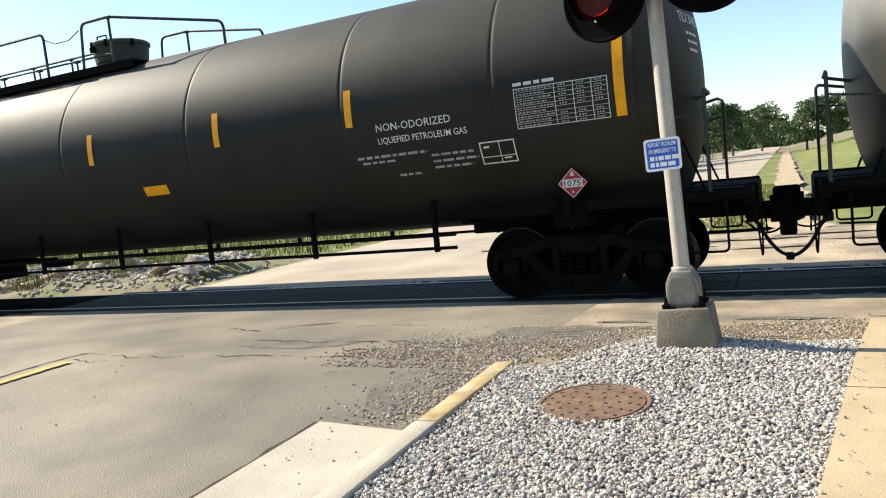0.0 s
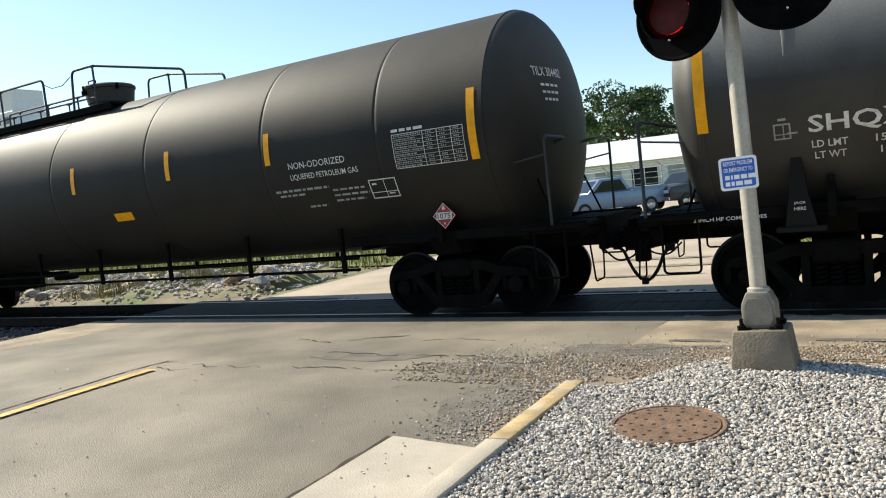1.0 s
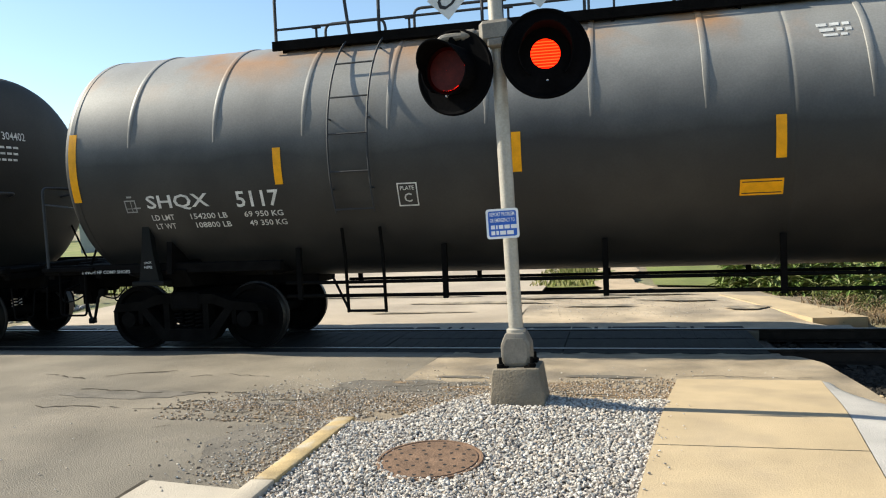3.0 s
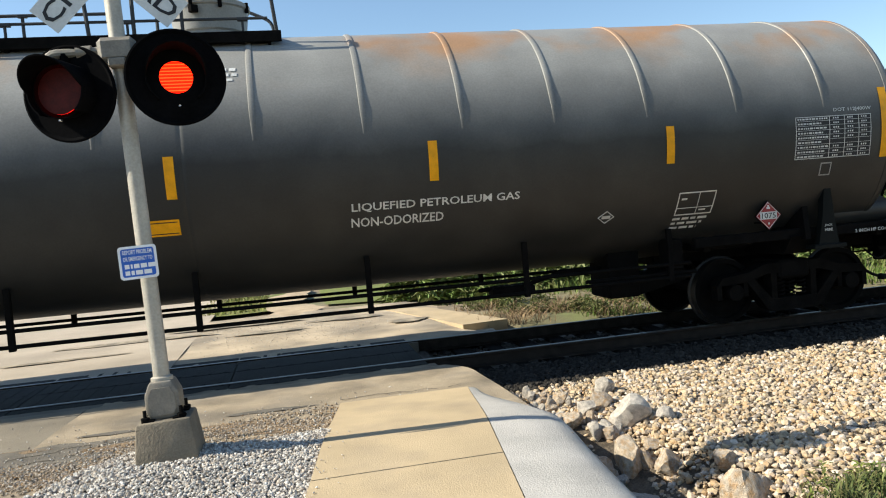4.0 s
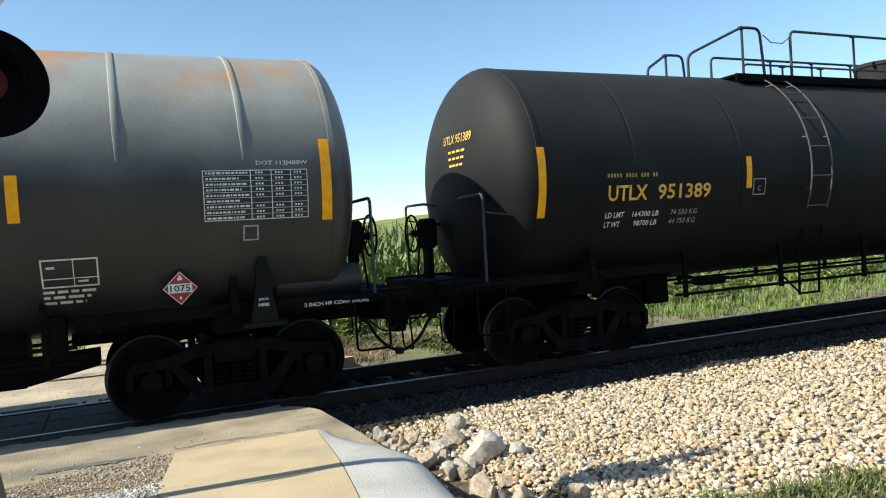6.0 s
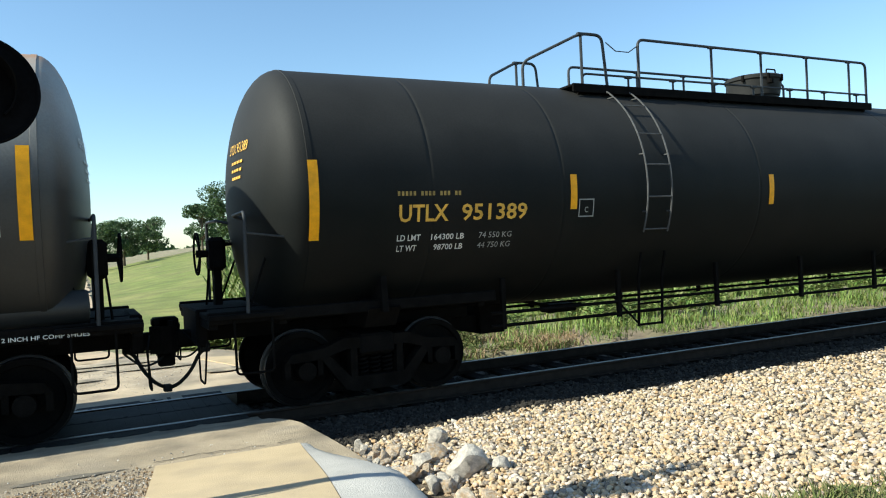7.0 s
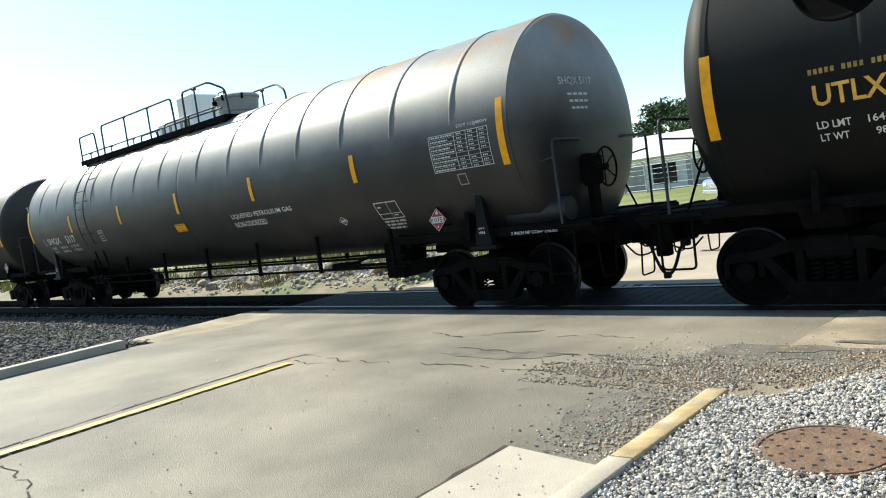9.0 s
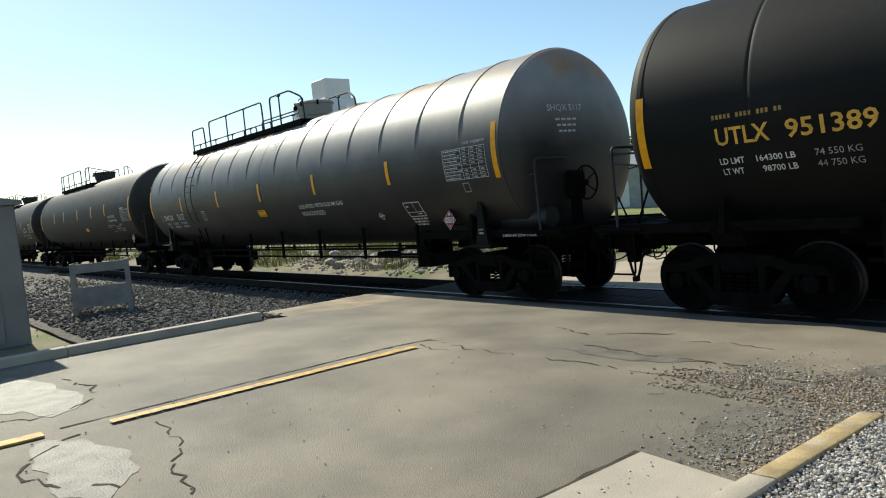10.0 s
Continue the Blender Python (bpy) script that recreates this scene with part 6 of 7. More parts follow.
# ---- manhole cover ----
cover = thing("manhole_cover", pose(-1.09, 4.2, 0.335, 1.5, -1, 20), "rusty perforated iron manhole cover in the gravel", "manhole cover")
bm = bmesh.new()
lathe(bm, [(-0.06, 0.33), (0.0, 0.335), (0.006, 0.33), (0.006, 0.315), (0.0, 0.312), (0.0, 0.30), (0.006, 0.297), (0.006, 0.001)], "z", (0, 0, 0), 64)
part("lid", bm, M["iron"], cover)
bm = bmesh.new()
for ring, n in ((0.08, 5), (0.15, 9), (0.215, 13), (0.27, 16)):
    for k in range(n):
        a = k * math.tau / n + ring * 7
        lathe(bm, [(0.0068, 0.013), (0.0075, 0.001)], "z", (ring * math.cos(a), ring * math.sin(a), 0), 8, close=False)
part("hole", bm, M["hole"], cover)

# ---- left verge: bungalow and board ----
bung = thing("signal_bungalow", pose(-14.25, 1.45, 0.12), "silver sheet metal signal equipment cabin on a pad", "equipment cabin")
bm = bmesh.new()
box(bm, -1.0, 1.0, -0.75, 0.75, 0.1, 2.35, 0.02)
part("body", bm, M["bungalow"], bung)
bm = bmesh.new()
prism(bm, [(-0.85, 2.34), (0.85, 2.34), (0.85, 2.4), (0, 2.56), (-0.85, 2.4)], "x", -1.08, 1.08)
part("roof", bm, M["bungalow"], bung)
bm = bmesh.new()
box(bm, 1.0, 1.02, -0.4, 0.4, 0.2, 2.15, 0.005)
box(bm, 1.02, 1.06, 0.26, 0.3, 1.1, 1.3, 0.005)
part("door", bm, M["bungalow"], bung)
bm = bmesh.new()
box(bm, -1.15, 1.15, -0.9, 0.9, -0.2, 0.1, 0.02)
part("pad", bm, M["concrete"], bung)
board = thing("folding_barricade", pose(-15.9, 3.95, 0.22, 0, 0, 72), "dull grey folding barricade with a blank board", "barricade")
for s in (-1, 1):
    for x in (-0.5, 0.5):
        bm = bmesh.new()
        prism(bm, [(s * 0.3 - 0.02, 0), (s * 0.3 + 0.02, 0), (0.02 * s + 0.02, 1.1), (0.02 * s - 0.02, 1.1)], "x", x - 0.045, x + 0.045)
        part("leg", bm, M["dull_board"], board)
    bm = bmesh.new()
    prism(bm, [(s * 0.24 - 0.012, 0.22), (s * 0.24 + 0.012, 0.22), (s * 0.14 + 0.012, 0.62), (s * 0.14 - 0.012, 0.62)], "x", -0.46, 0.46)
    part("panel", bm, M["dull_board"], board)
    bm = bmesh.new()
    prism(bm, [(s * 0.07 - 0.012, 0.9), (s * 0.07 + 0.012, 0.9), (s * 0.03 + 0.012, 1.08), (s * 0.03 - 0.012, 1.08)], "x", -0.46, 0.46)
    part("top_rail", bm, M["dull_board"], board)


# ---- beyond the track ----
def vehicle(name, m, paint, label, pickup):
    car = thing(name, m, label, "pickup truck" if pickup else "car")
    ln = 5.4 if pickup else 4.8
    h = ln / 2
    bm = bmesh.new()
    body = [(-h, 0.45), (-h, 0.95), (-h + 0.12, 1.05), (-h + 1.25, 1.12), (h - 0.05, 1.08), (h, 0.95), (h, 0.45), (h - 0.5, 0.38), (-h + 0.5, 0.38)]
    prism(bm, body, "y", -0.95, 0.95)
    bmesh.ops.bevel(bm, geom=bm.edges[:], offset=0.05, segments=2, affect="EDGES", profile=0.5)
    part("body", bm, paint, car)
    cab = [(-h + 1.25, 1.08), (-h + 1.95, 1.72), (h - 2.3, 1.75), (h - 1.85, 1.1)] if pickup else [(-h + 1.2, 1.08), (-h + 1.95, 1.68), (h - 0.6, 1.72), (h - 0.1, 1.08)]
    bm = bmesh.new()
    prism(bm, cab, "y", -0.82, 0.82)
    bmesh.ops.bevel(bm, geom=bm.edges[:], offset=0.06, segments=2, affect="EDGES", profile=0.5)
    part("cab", bm, paint, car)
    bm = bmesh.new()
    for s in (-1, 1):
        prism(bm, [(cab[0][0] + 0.32, 1.14), (cab[1][0] + 0.1, 1.62), (cab[2][0] - 0.12, 1.64), (cab[3][0] - 0.25, 1.14)], "y", s * 0.815, s * 0.83)
    part("side_window", bm, M["glass"], car)
    bm = bmesh.new()
    a, b = cab[0], cab[1]
    d = Vector((b[1] - a[1], 0, -(b[0] - a[0]))).normalized()
    pts = [(a[0] + (b[0] - a[0]) * t - abs(d.x) * 0.012, y, a[1] + (b[1] - a[1]) * t + 0.012) for t, y in ((0.12, -0.72), (0.12, 0.72), (0.88, 0.66), (0.88, -0.66))]
    bm.faces.new([bm.verts.new(p) for p in pts])
    part("windscreen", bm, M["glass"], car)
    for sx in (-1, 1):
        for sy in (-1, 1):
            bm = bmesh.new()
            lathe(bm, [(sy * 0.74, 0.2), (sy * 0.74, 0.34), (sy * 0.77, 0.37), (sy * 0.93, 0.37), (sy * 0.96, 0.34), (sy * 0.96, 0.22)], "y", (sx * (h - 1.0), 0, 0.37), 28, close=False)
            wheel = part("wheel", bm, M["tyre"], car)
            bm = bmesh.new()
            lathe(bm, [(sy * 0.955, 0.22), (sy * 0.93, 0.18), (sy * 0.95, 0.06), (sy * 0.95, 0.001)], "y", (sx * (h - 1.0), 0, 0.37), 20, close=False)
            part("rim", bm, M["chrome"], wheel)
    for s in (-1, 1):
        bm = bmesh.new()
        box(bm, -h - 0.015, -h + 0.06, s * 0.72 - 0.16, s * 0.72 + 0.16, 0.76, 0.92, 0.02)
        part("headlight", bm, M["head_lamp"], car)
        bm = bmesh.new()
        box(bm, h - 0.06, h + 0.015, s * 0.84 - 0.07, s * 0.84 + 0.07, 0.7, 1.0, 0.02)
        part("tail_light", bm, M["tail_lamp"], car)
    bm = bmesh.new()
    box(bm, -h - 0.02, -h + 0.05, -0.5, 0.5, 0.66, 0.88, 0.02)
    for k in range(4):
        box(bm, -h - 0.03, -h - 0.015, -0.48, 0.48, 0.68 + k * 0.05, 0.70 + k * 0.05)
    part("grille", bm, M["chrome"], car)
    for x in (-h - 0.05, h - 0.03):
        bm = bmesh.new()
        box(bm, x, x + 0.1, -0.93, 0.93, 0.42, 0.6, 0.03)
        part("bumper", bm, M["chrome"], car)
    if pickup:
        bm = bmesh.new()
        for s in (-1, 1):
            box(bm, h - 1.85, h - 0.03, s * 0.9 - 0.05, s * 0.9 + 0.05, 1.05, 1.2, 0.02)
        box(bm, h - 0.1, h - 0.02, -0.9, 0.9, 1.05, 1.2, 0.02)
        part("bed_rail", bm, paint, car)
    return car


vehicle("pickup_truck", pose(-10.4, 33.0, 0.0, 0, 0, 48), M["truck_paint"], "blue-grey pickup truck waiting on the far road", True)
vehicle("estate_car", pose(-7.3, 36.5, 0.0, 0, 0, 58), M["suv_paint"], "dark estate car waiting on the far road", False)

shed = thing("white_shed", pose(-22.5, 66, 0, 0, 0, 6), "long low white shed with a pale metal roof", "building")
bm = bmesh.new()
box(bm, -11, 11, -5, 5, -0.3, 2.9)
part("wall", bm, M["white_wall"], shed)
bm = bmesh.new()
prism(bm, [(-5.6, 2.8), (5.6, 2.8), (0, 4.9)], "x", -11.4, 11.4)
part("roof", bm, M["roof_white"], shed)
for k, x in enumerate((-9, -6, -3, 0, 3, 6, 9)):
    bm = bmesh.new()
    box(bm, x - 1.1, x + 1.1, -5.06, -4.98, 0.4 if k % 2 else 0.0, 2.2)
    w = part("window" if k % 2 else "bay_door", bm, M["glass"] if k % 2 else M["grey_wall"], shed)
    if k % 2:
        bm = bmesh.new()
        for xx in (x - 1.12, x - 0.03, x + 1.06):
            box(bm, xx, xx + 0.06, -5.1, -5.05, 0.4, 2.2)
        part("window_frame", bm, M["white_wall"], w)
house = thing("grey_house", pose(-36, 48, 0.0, 0, 0, 20), "small grey shed beside the lawn", "building")
bm = bmesh.new()
box(bm, -2.5, 2.5, -2, 2, -0.3, 3.2)
part("wall", bm, M["grey_wall"], house)
bm = bmesh.new()
prism(bm, [(-2.3, 3.15), (2.3, 3.15), (0, 4.3)], "x", -2.7, 2.7)
part("roof", bm, M["galv"], house)
bm = bmesh.new()
box(bm, -0.5, 0.5, -2.04, -1.98, 0, 2.0)
part("door", bm, M["white_wall"], house)

fence = thing("chain_link_fence", pose(0, 0, 0), "galvanised chain link fence topped with barbed wire", "fence")
for k in range(18):
    x, y = -44 + k * 2.1, 58 - k * 0.35
    bm = bmesh.new()
    tube(bm, [(x, y, -0.2), (x, y, 2.2), (x - 0.25, y - 0.2, 2.55)], 0.04, 6)
    part("post", bm, M["galv"], fence)
for z in (0.15, 0.6, 1.0, 1.4, 1.8, 2.15, 2.35, 2.5):
    bm = bmesh.new()
    o = max(0.0, z - 2.2)
    tube(bm, [(-44 - o * 0.7, 58 - o * 0.6, z), (-8.3 - o * 0.7, 52.05 - o * 0.6, z)], 0.03 if z in (2.15, 0.15) else 0.016, 5)
    part("wire", bm, M["galv"], fence)

elev = thing("grain_elevator", pose(-132, 80, 0), "white concrete grain elevator with a headhouse", "grain elevator")
for k in range(4):
    bm = bmesh.new()
    lathe(bm, [(0, 4), (21.5, 4), (21.5, 0.1)], "z", (k * 7.6 - 11, 0, 0), 40)
    part("silo", bm, M["white_wall"], elev)
bm = bmesh.new()
box(bm, -12, 2, -3.5, 3.5, 21.5, 24.5, 0.1)
box(bm, -4, 1.5, -3, 3, 24.5, 28.5, 0.1)
part("headhouse", bm, M["white_wall"], elev)
bm = bmesh.new()
for x in (-10, -7, -2.5, 0):
    box(bm, x - 0.5, x + 0.5, -3.56, -3.4, 22.4, 23.6)
part("window", bm, M["glass"], elev)


def tree_mesh(seed, height, spread, leaves, leaf):
    rng2 = np.random.default_rng(seed)
    rr = random.Random(seed)
    bm = bmesh.new()
    th = height * 0.42
    tube(bm, [(0, 0, -0.3), (0.05, 0.02, th * 0.5), (-0.05, 0.05, th), (0.1, 0, height * 0.75)], 0.03 * height, 8, 0.008 * height)
    centres = []
    for k in range(26):
        a = rr.uniform(0, 6.28)
        z = height * rr.uniform(0.32, 0.95)
        q = spread * (0.45 + 0.55 * math.sin(math.pi * min(1, max(0.08, (z / height - 0.22) / 0.8)))) * rr.uniform(0.35, 1.0)
        c = Vector((q * math.cos(a), q * math.sin(a), z))
        centres.append((c, spread * rr.uniform(0.22, 0.42)))
        s = Vector((0, 0, max(th * 0.6, z - 0.35 * height * rr.random())))
        tube(bm, [s, s.lerp(c, 0.55) + Vector((0, 0, 0.04 * height)), c], 0.010 * height, 5, 0.003 * height)
    trunk = mesh_from("trunk", bm, M["bark"], 50)
    n = leaves
    idx = rng2.integers(0, len(centres), n)
    cc = np.array([tuple(c) for c, _ in centres])[idx]
    cr = np.array([r for _, r in centres])[idx]
    d = rng2.normal(size=(n, 3))
    d /= np.linalg.norm(d, axis=1)[:, None]
    p = cc + d * (cr * rng2.uniform(0.35, 1.0, n) ** 0.5)[:, None] * np.array([1, 1, 0.75])
    quad = np.array([(-1, 0, 0), (0, -0.5, 0.12), (1, 0, 0), (0, 0.5, 0.12)])
    v = np.einsum("nij,kj->nki", spin(rng2, n), quad) * (leaf * rng2.uniform(0.6, 1.3, n))[:, None, None] + p[:, None, :]
    f = (np.array([(0, 1, 2), (0, 2, 3)])[None] + 4 * np.arange(n)[:, None, None]).reshape(-1, 3)
    return trunk, mesh_arrays("crown", v.reshape(-1, 3), f, M["leaf"])


TREES = [tree_mesh(1, 11, 5.5, 9000, 0.22), tree_mesh(2, 9, 3.2, 6000, 0.2), tree_mesh(3, 8, 4.2, 7000, 0.2)]
tree_spots = [(0, -24, 84, 1.1, 0), (2, -13, 92, 0.9, 1), (0, -33, 88, 0.95, 2), (2, -18, 110, 1.1, 3), (0, -42, 95, 1.0, 4), (1, -8.6, 120, 0.95, 5), (2, -15, 128, 0.9, 6), (0, -12, 135, 0.85, 1.5), (1, -9, 150, 1.0, 2.5),
              (2, 2.8, 118, 0.85, 0.4), (0, 6.5, 128, 0.7, 3.3), (2, 11, 140, 0.9, 1.1), (0, 22, 120, 0.9, 5.5), (1, 16, 110, 0.8, 2.0), (0, -52, 90, 1.0, 0.9), (2, -62, 86, 1.1, 2.7), (2, -28, 120, 1.3, 4.4), (0, -5, 190, 1.0, 1.2),
              (2, -75, 80, 1.0, 3.9), (0, -95, 84, 1.1, 0.2)]
for kind, x, y, s, turn in tree_spots:
    tr = thing("tree", Matrix.LocRotScale((x, y, ground_z(x, y) - 0.1), Euler((0, 0, turn)), (s, s, s)), "leafy green broadleaf tree beyond the road", "tree", "trees beyond the track")
    place("trunk", TREES[kind][0], tr)
    place("crown", TREES[kind][1], tr)
# far woods along the horizon
rng = np.random.default_rng(5)
n = 26000
ang = rng.uniform(-1.3, 1.75, n)
dist = rng.uniform(300, 420, n)
hz = rng.uniform(0, 1, n) ** 1.3 * (9 + 5 * np.sin(ang * 23) + 3 * np.sin(ang * 61))
pts = np.stack([-np.sin(ang) * dist, np.cos(ang) * dist, hz], 1)
pts = pts[pts[:, 1] > 120]
quad = np.array([(-1, 0, 0), (0, -0.6, 0.2), (1, 0, 0), (0, 0.6, 0.2)])
v = np.einsum("nij,kj->nki", spin(rng, len(pts)), quad) * rng.uniform(1.2, 2.6, len(pts))[:, None, None] + pts[:, None, :]
f = (np.array([(0, 1, 2), (0, 2, 3)])[None] + 4 * np.arange(len(pts))[:, None, None]).reshape(-1, 3)
tagged(new("far_woods", mesh_arrays("far_woods", v.reshape(-1, 3), f, M["leaf"])), "line of far woods along the horizon", "trees", "", "stuff")

for x, y in ((-12.6, 62), (-12.8, 92), (-12.9, 122), (-13.1, 155)):
    pole = thing("utility_pole", pose(x, y, 0), "wooden utility pole with a crossarm", "utility pole", "poles along the road")
    bm = bmesh.new()
    tube(bm, [(0, 0, -0.3), (0, 0, 9.0)], 0.15, 10, 0.1)
    part("shaft", bm, M["wood"], pole)
    bm = bmesh.new()
    box(bm, -1.1, 1.1, -0.06, 0.06, 8.3, 8.42, 0.01)
    part("crossarm", bm, M["wood"], pole)
bm = bmesh.new()
for y in span(60, 150, 4.5):
    tube(bm, [(-12.2, y, -0.2), (-12.2, y, 0.75)], 0.06, 6)
tube(bm, [(-12.2, 60, 0.7), (-12.2, 150, 0.7)], 0.05, 6)
gr = new("guard_rail")
tagged(gr, "low rail fence along the far road", "fence")
part("rail", bm, M["galv"], gr)


# plants: blades, weeds, maize
def blades(name, places, height, width, material, label, seed, bend=0.35):
    rng2 = np.random.default_rng(seed)
    n = len(places)
    a = rng2.uniform(0, 6.283, n)
    h = height * rng2.uniform(0.45, 1.15, n)
    side = np.stack([np.cos(a), np.sin(a), np.zeros(n)], 1) * (width * rng2.uniform(0.6, 1.3, n))[:, None]
    lean = np.stack([np.cos(a + 1.57), np.sin(a + 1.57), np.zeros(n)], 1) * (h * bend * rng2.uniform(0.1, 1.2, n))[:, None]
    up = np.zeros((n, 3))
    up[:, 2] = h
    p = places
    v = np.stack([p - side, p + side, p + side * 0.8 + up * 0.55 + lean * 0.3, p - side * 0.8 + up * 0.55 + lean * 0.3, p + up + lean], 1)
    f = (np.array([(0, 1, 2), (0, 2, 3), (3, 2, 4)])[None] + 5 * np.arange(n)[:, None, None]).reshape(-1, 3)
    return tagged(new(name, mesh_arrays(name, v.reshape(-1, 3), f, material)), label, "grass", "", "stuff")


def scatter(n, x0, x1, y0, y1, seed, keep=None, clump=0.0):
    rng2 = np.random.default_rng(seed)
    out = []
    while len(out) < n:
        x, y = rng2.uniform(x0, x1), rng2.uniform(y0, y1)
        if keep and not keep(x, y):
            continue
        if clump and noise.noise((x * 0.9, y * 0.9, seed)) < rng2.uniform(-0.5, 0.5) * (1 - clump):
            continue
        out.append((x, y, ground_z(x, y) - 0.02))
    return np.array(out)


def off_path(x, y):
    return x > 2.9 + 0.3 * math.sin(y * 2) or y > 16.2 and x > 0.8


def dirt_gap(x, y):
    """Bare earth near the end of the far slab, grass thickening away from it."""
    return off_path(x, y) and (x > 8.5 or y > 15.5 or noise.noise((x * 0.8, y * 0.9, 4.0)) > 0.12 + 0.3 * (1 - smooth01(x, 4.0, 8.5)))


def leaf_clumps(name, spots, leaf, material, label, seed):
    """Mounds of broad drooping leaves on thin stalks: spots (x, y, radius, height, leaves)."""
    rng2 = np.random.default_rng(seed)
    vs, fs, n0 = [], [], 0
    quad = np.array([(0, 0, 0), (0.45, -0.16, 0.1), (1.0, 0, -0.06), (0.45, 0.16, 0.1)])
    for x, y, r, h, n in spots:
        a = rng2.uniform(0, 6.283, n)
        q = r * np.sqrt(rng2.uniform(0, 1, n))
        top = h * (1 - 0.6 * (q / r) ** 2) * (0.75 + 0.35 * np.sin(3 * a + x))
        p = np.stack([x + q * np.cos(a), y + q * np.sin(a), ground_z(x, y) + top * rng2.uniform(0.08, 1.0, n) ** 0.7], 1)
        yaw, dip = rng2.uniform(0, 6.283, n), rng2.normal(-0.15, 0.45, n)
        cy, sy, cd, sd = np.cos(yaw), np.sin(yaw), np.cos(dip), np.sin(dip)
        m = np.stack([cy * cd, -sy, -cy * sd, sy * cd, cy, -sy * sd, sd, 0 * cy, cd], 1).reshape(n, 3, 3)
        v = np.einsum("nij,kj->nki", m, quad) * (leaf * rng2.uniform(0.5, 1.3, n))[:, None, None] + p[:, None, :]
        vs.append(v.reshape(-1, 3))
        fs.append((np.array([(0, 1, 2), (0, 2, 3)])[None] + 4 * np.arange(n)[:, None, None]).reshape(-1, 3) + n0)
        n0 += 4 * n
    return tagged(new(name, mesh_arrays(name, np.concatenate(vs), np.concatenate(fs), material)), label, "weeds", "", "stuff")


blades("tall_grass", scatter(15000, 3.2, 36, 12.6, 21, 21, dirt_gap, 0.5), 0.36, 0.012, M["grass"], "tall green weeds and grass beyond the track", 1, 0.8)
blades("grass", scatter(9000, 5.2, 36, 12.05, 14.0, 27, None, 0.2), 0.15, 0.011, M["grass"], "low grass along the far side of the track", 11, 0.9)
blades("straw", scatter(2600, 3.3, 9.5, 12.1, 14.6, 28, None, 0.4), 0.2, 0.008, M["straw"], "dry brown stalks on bare earth beyond the track", 12, 2.2)
wr = random.Random(41)
spots = [(wr.uniform(2.5, 4.6), wr.uniform(15.9, 17.4), wr.uniform(0.35, 0.6), wr.uniform(0.75, 1.15), 420) for _ in range(9)]
spots += [(wr.uniform(4.4, 8.5), wr.uniform(14.6, 17.5), wr.uniform(0.3, 0.6), wr.uniform(0.5, 1.0), 330) for _ in range(13)]
spots += [(wr.uniform(8.0, 30.0), wr.uniform(14.2, 19.0), wr.uniform(0.35, 0.7), wr.uniform(0.5, 0.95), 240) for _ in range(44)]
leaf_clumps("leafy_weeds", spots, 0.26, M["corn"], "clumps of broad-leaved green weeds beyond the track", 2)
spots = [(wr.uniform(3.7, 7.6), wr.uniform(12.5, 14.4), wr.uniform(0.15, 0.35), wr.uniform(0.15, 0.45), 150) for _ in range(26)]
leaf_clumps("low_weeds", spots, 0.11, M["weed"], "low olive weeds on bare earth", 5)
maize = scatter(30000, 5, 60, 23, 34, 23, None, 0.0)
maize[:, 2] += np.random.default_rng(8).uniform(0.0, 1.9, len(maize))
blades("maize", maize, 0.75, 0.05, M["corn"], "standing maize field beyond the track", 3, 1.3)
blades("yellow_grass", scatter(8000, -60, -16, 12.8, 17, 24, lambda x, y: noise.noise((x * 0.3, y * 0.5, 1)) > -0.05), 0.4, 0.014, M["dry_grass"], "yellowish grass patches by the track", 4)
blades("roadside_grass", scatter(9000, -36, -12.2, 17, 30, 25), 0.4, 0.02, M["dry_grass"], "bright grass behind the rubble", 5)
blades("verge_grass", np.array([(random.uniform(-2.0, -0.5), random.uniform(17.3, 34), -0.04) for _ in range(5000)]), 0.12, 0.014, M["dry_grass"], "yellowish grass on the strip beside the path", 6)
near = []
rng = np.random.default_rng(31)
for cx, cy, r, h, k in ((3.35, 3.72, 0.3, 0.26, 1100), (3.8, 3.95, 0.3, 0.2, 900), (4.35, 3.85, 0.35, 0.2, 900), (4.95, 3.8, 0.4, 0.18, 900), (5.7, 3.7, 0.4, 0.16, 700), (6.6, 3.5, 0.5, 0.16, 600)):
    for _ in range(k):
        x, y = rng.normal(cx, r * 0.5), rng.normal(cy, r * 0.42)
        top = h * max(0.0, 1 - ((x - cx) / r) ** 2 * 0.7 - ((y - cy) / r) ** 2 * 0.7) * (0.7 + 0.5 * noise.noise((x * 9, y * 9, 2.0)))
        near.append((x, y, right_z(x, y) + max(0.0, top) * rng.uniform(0.1, 1.0)))
blades("weeds", np.array(near), 0.075, 0.007, M["weed"], "low feathery weeds at the foot of the ballast", 7, 1.3)
leaf_clumps("low_weeds", [(3.5, 4.02, 0.28, 0.3, 700), (3.85, 4.1, 0.26, 0.26, 600), (4.2, 3.95, 0.3, 0.24, 600), (4.75, 4.0, 0.25, 0.16, 350), (5.5, 3.9, 0.3, 0.15, 350), (6.3, 3.75, 0.3, 0.14, 300)],
            0.06, M["fresh_weed"], "bushy green weeds at the foot of the ballast", 13)
gr_l = np.array([(rng.uniform(-30, -13.5), rng.uniform(2.4, 6.0), 0.2) for _ in range(900)])
blades("dry_grass", gr_l, 0.12, 0.012, M["dry_grass"], "dry grass tufts on the left verge", 8)
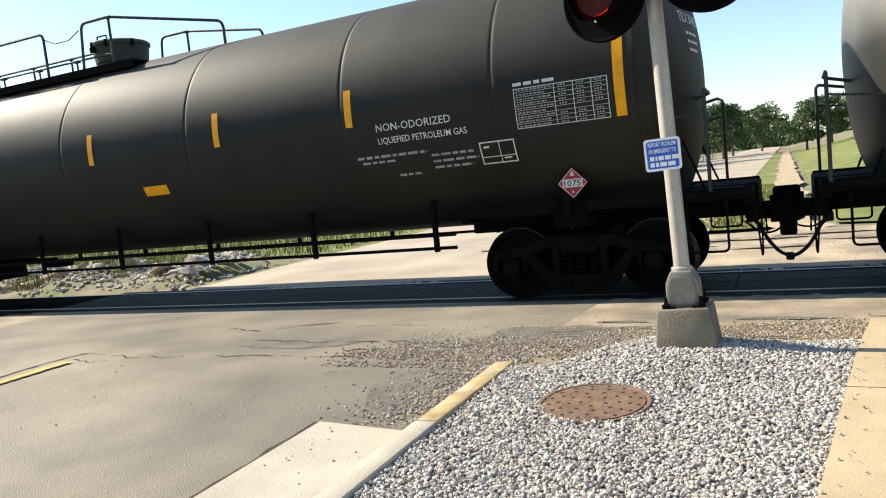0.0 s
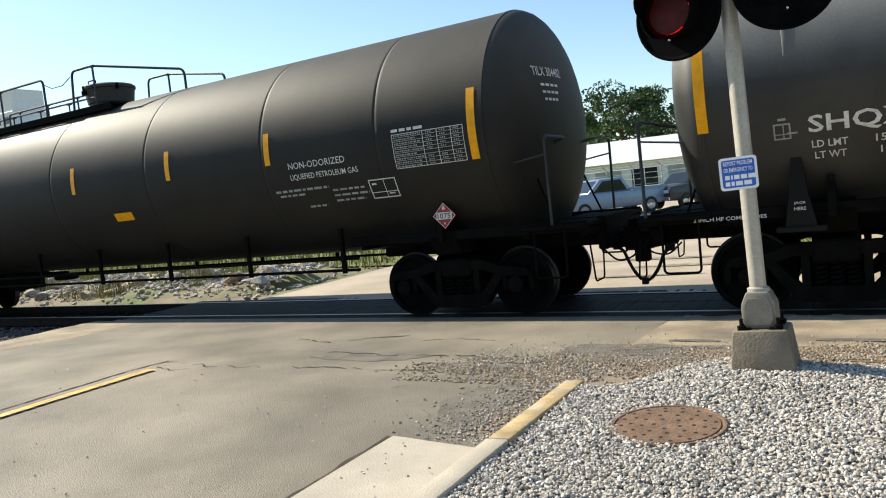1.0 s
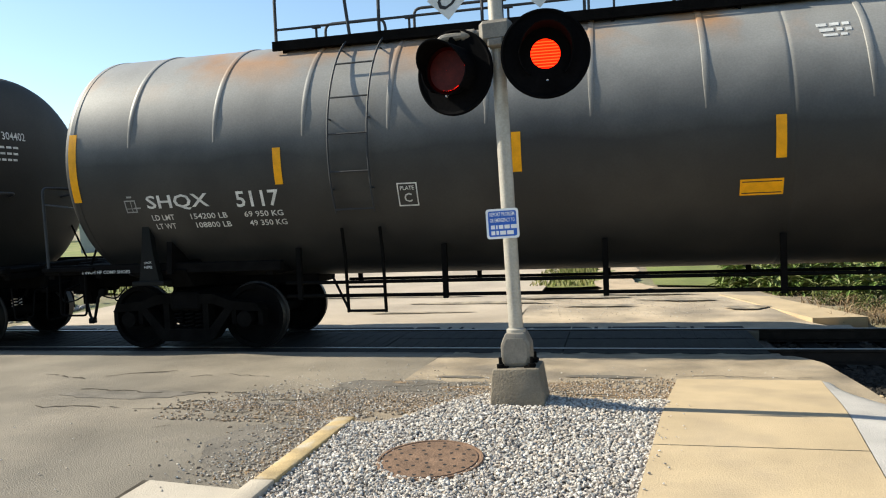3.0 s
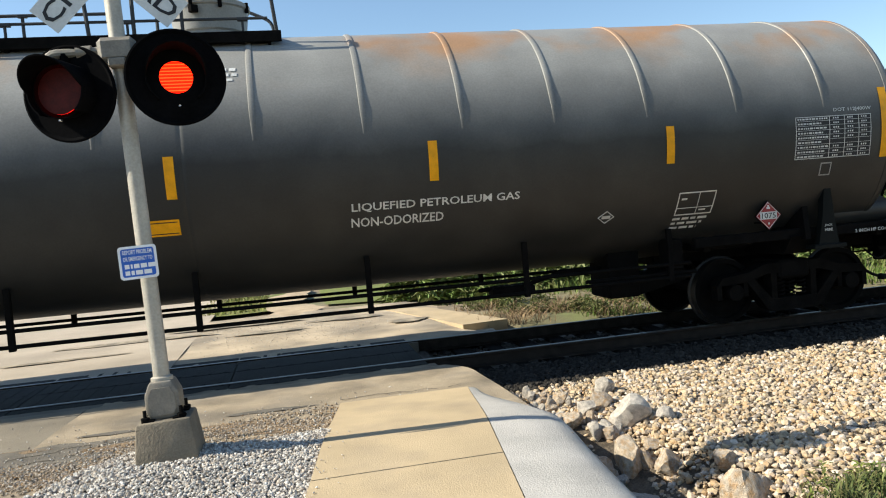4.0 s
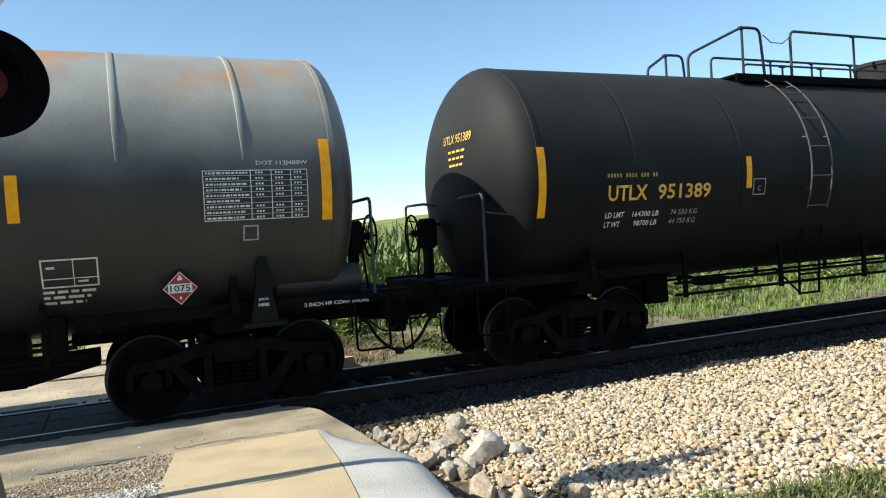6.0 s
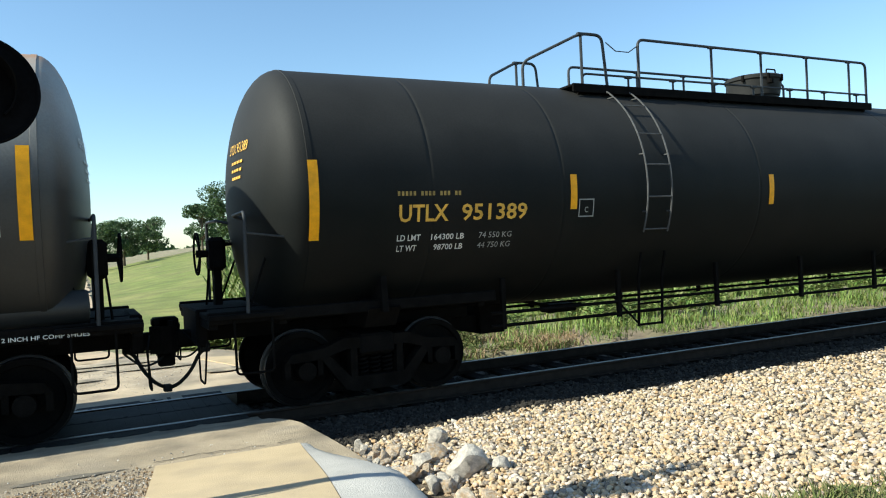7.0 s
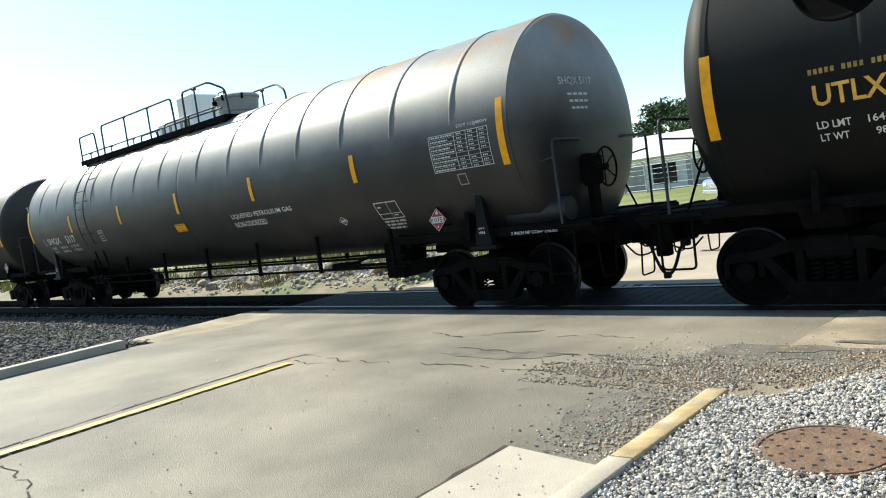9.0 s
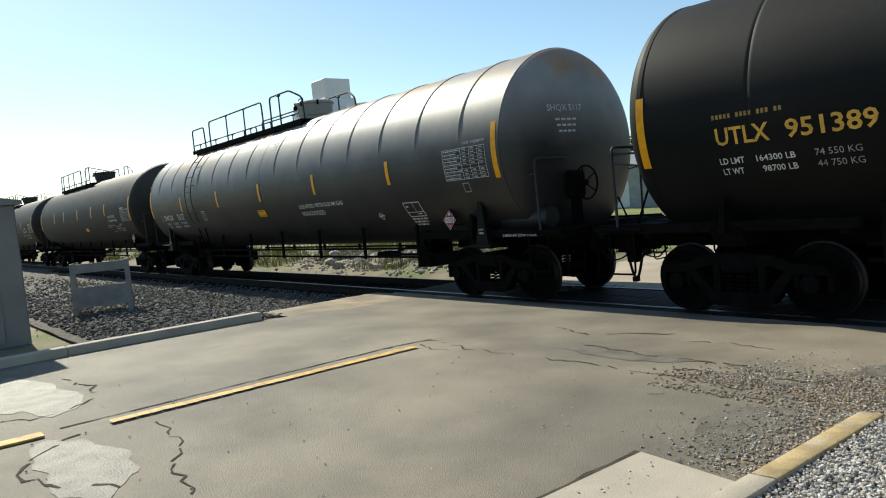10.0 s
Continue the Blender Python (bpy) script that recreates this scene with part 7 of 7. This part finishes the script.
# rubble heap beyond the track
for i in range(46):
    q = random.Random(100 + i)
    x, y = q.uniform(-25, -13.2), q.gauss(14.6, 0.7)
    s = q.uniform(0.1, 0.32)
    ob = new("rubble_block", ROCKS[i % 7])
    ob.matrix_basis = Matrix.LocRotScale((x, y, ground_z(x, y) + s * 0.3), Euler((q.uniform(-0.6, 0.6), q.uniform(-0.6, 0.6), q.uniform(0, 6))), (s * 1.3, s, s * 0.6))
    tagged(ob, "broken concrete lump on the rubble heap", "rubble", "rubble heap")
P = np.array([(q0, q1, ground_z(q0, q1) + 0.02) for q0, q1 in zip(rng.uniform(-26, -12.6, 2500), rng.normal(14.4, 0.8, 2500))])
stones("rubble", P, (0.03, 0.09), M["gravel"], "small broken rubble beyond the track", "rubble", 9)


# ---- what moves ----
def lamp_rows(side):
    """The lamps take turns: each lens turns its glowing face forward for half of every beat."""
    ons = (0.15, 1.25, 2.33, 3.41, 4.43, 5.62, 6.66, 7.76, 8.84, 9.92)
    offs = (0.70, 1.75, 2.87, 3.93, 5.02, 6.15, 7.20, 8.26, 9.38)
    flips = [(t, 1) for t in (ons if side < 0 else offs)] + [(t, 0) for t in (offs if side < 0 else ons)]
    flips.sort()
    lit = side > 0
    ang = 0.0 if lit else 180.0
    rows = [(0.0, ang)]
    for t, state in flips:
        if t <= 0.0 or t > 9.8 or (state == 1) == lit:
            continue
        rows.append((t - 0.05, ang))
        for j in (1, 2, 3):
            rows.append((t - 0.05 + j / 30, ang + 60 * j))
        ang += 180.0
        lit = state == 1
    rows.append((10.0, ang))
    return [(t, pose(0, 0, 0, 0, 0, a)) for t, a in rows]


def motions():
    steps = [k * 0.5 for k in range(21)]
    for car in CARS:
        walk(car, [(t, pose(car["start"] + train_at(t), YC, 0)) for t in steps])
    for w in WHEELS:
        x = w.location.x
        walk(w, [(k * 0.2, pose(x, 0, WHEEL_R, 0, math.degrees(train_at(k * 0.2) / WHEEL_R), 0)) for k in range(51)])
    for side, rotor in ROTORS:
        walk(rotor, lamp_rows(side))


SMALL = ("stencil_bars", "table_entries", "number_bars", "end_mark_bars", "sill_stencil", "jack_stencil", "owner_bars", "card_border", "hole")
for ob in bpy.data.objects:
    if ob.name.split(".")[0] in SMALL:
        tagged(ob, kind="stuff")

motions()
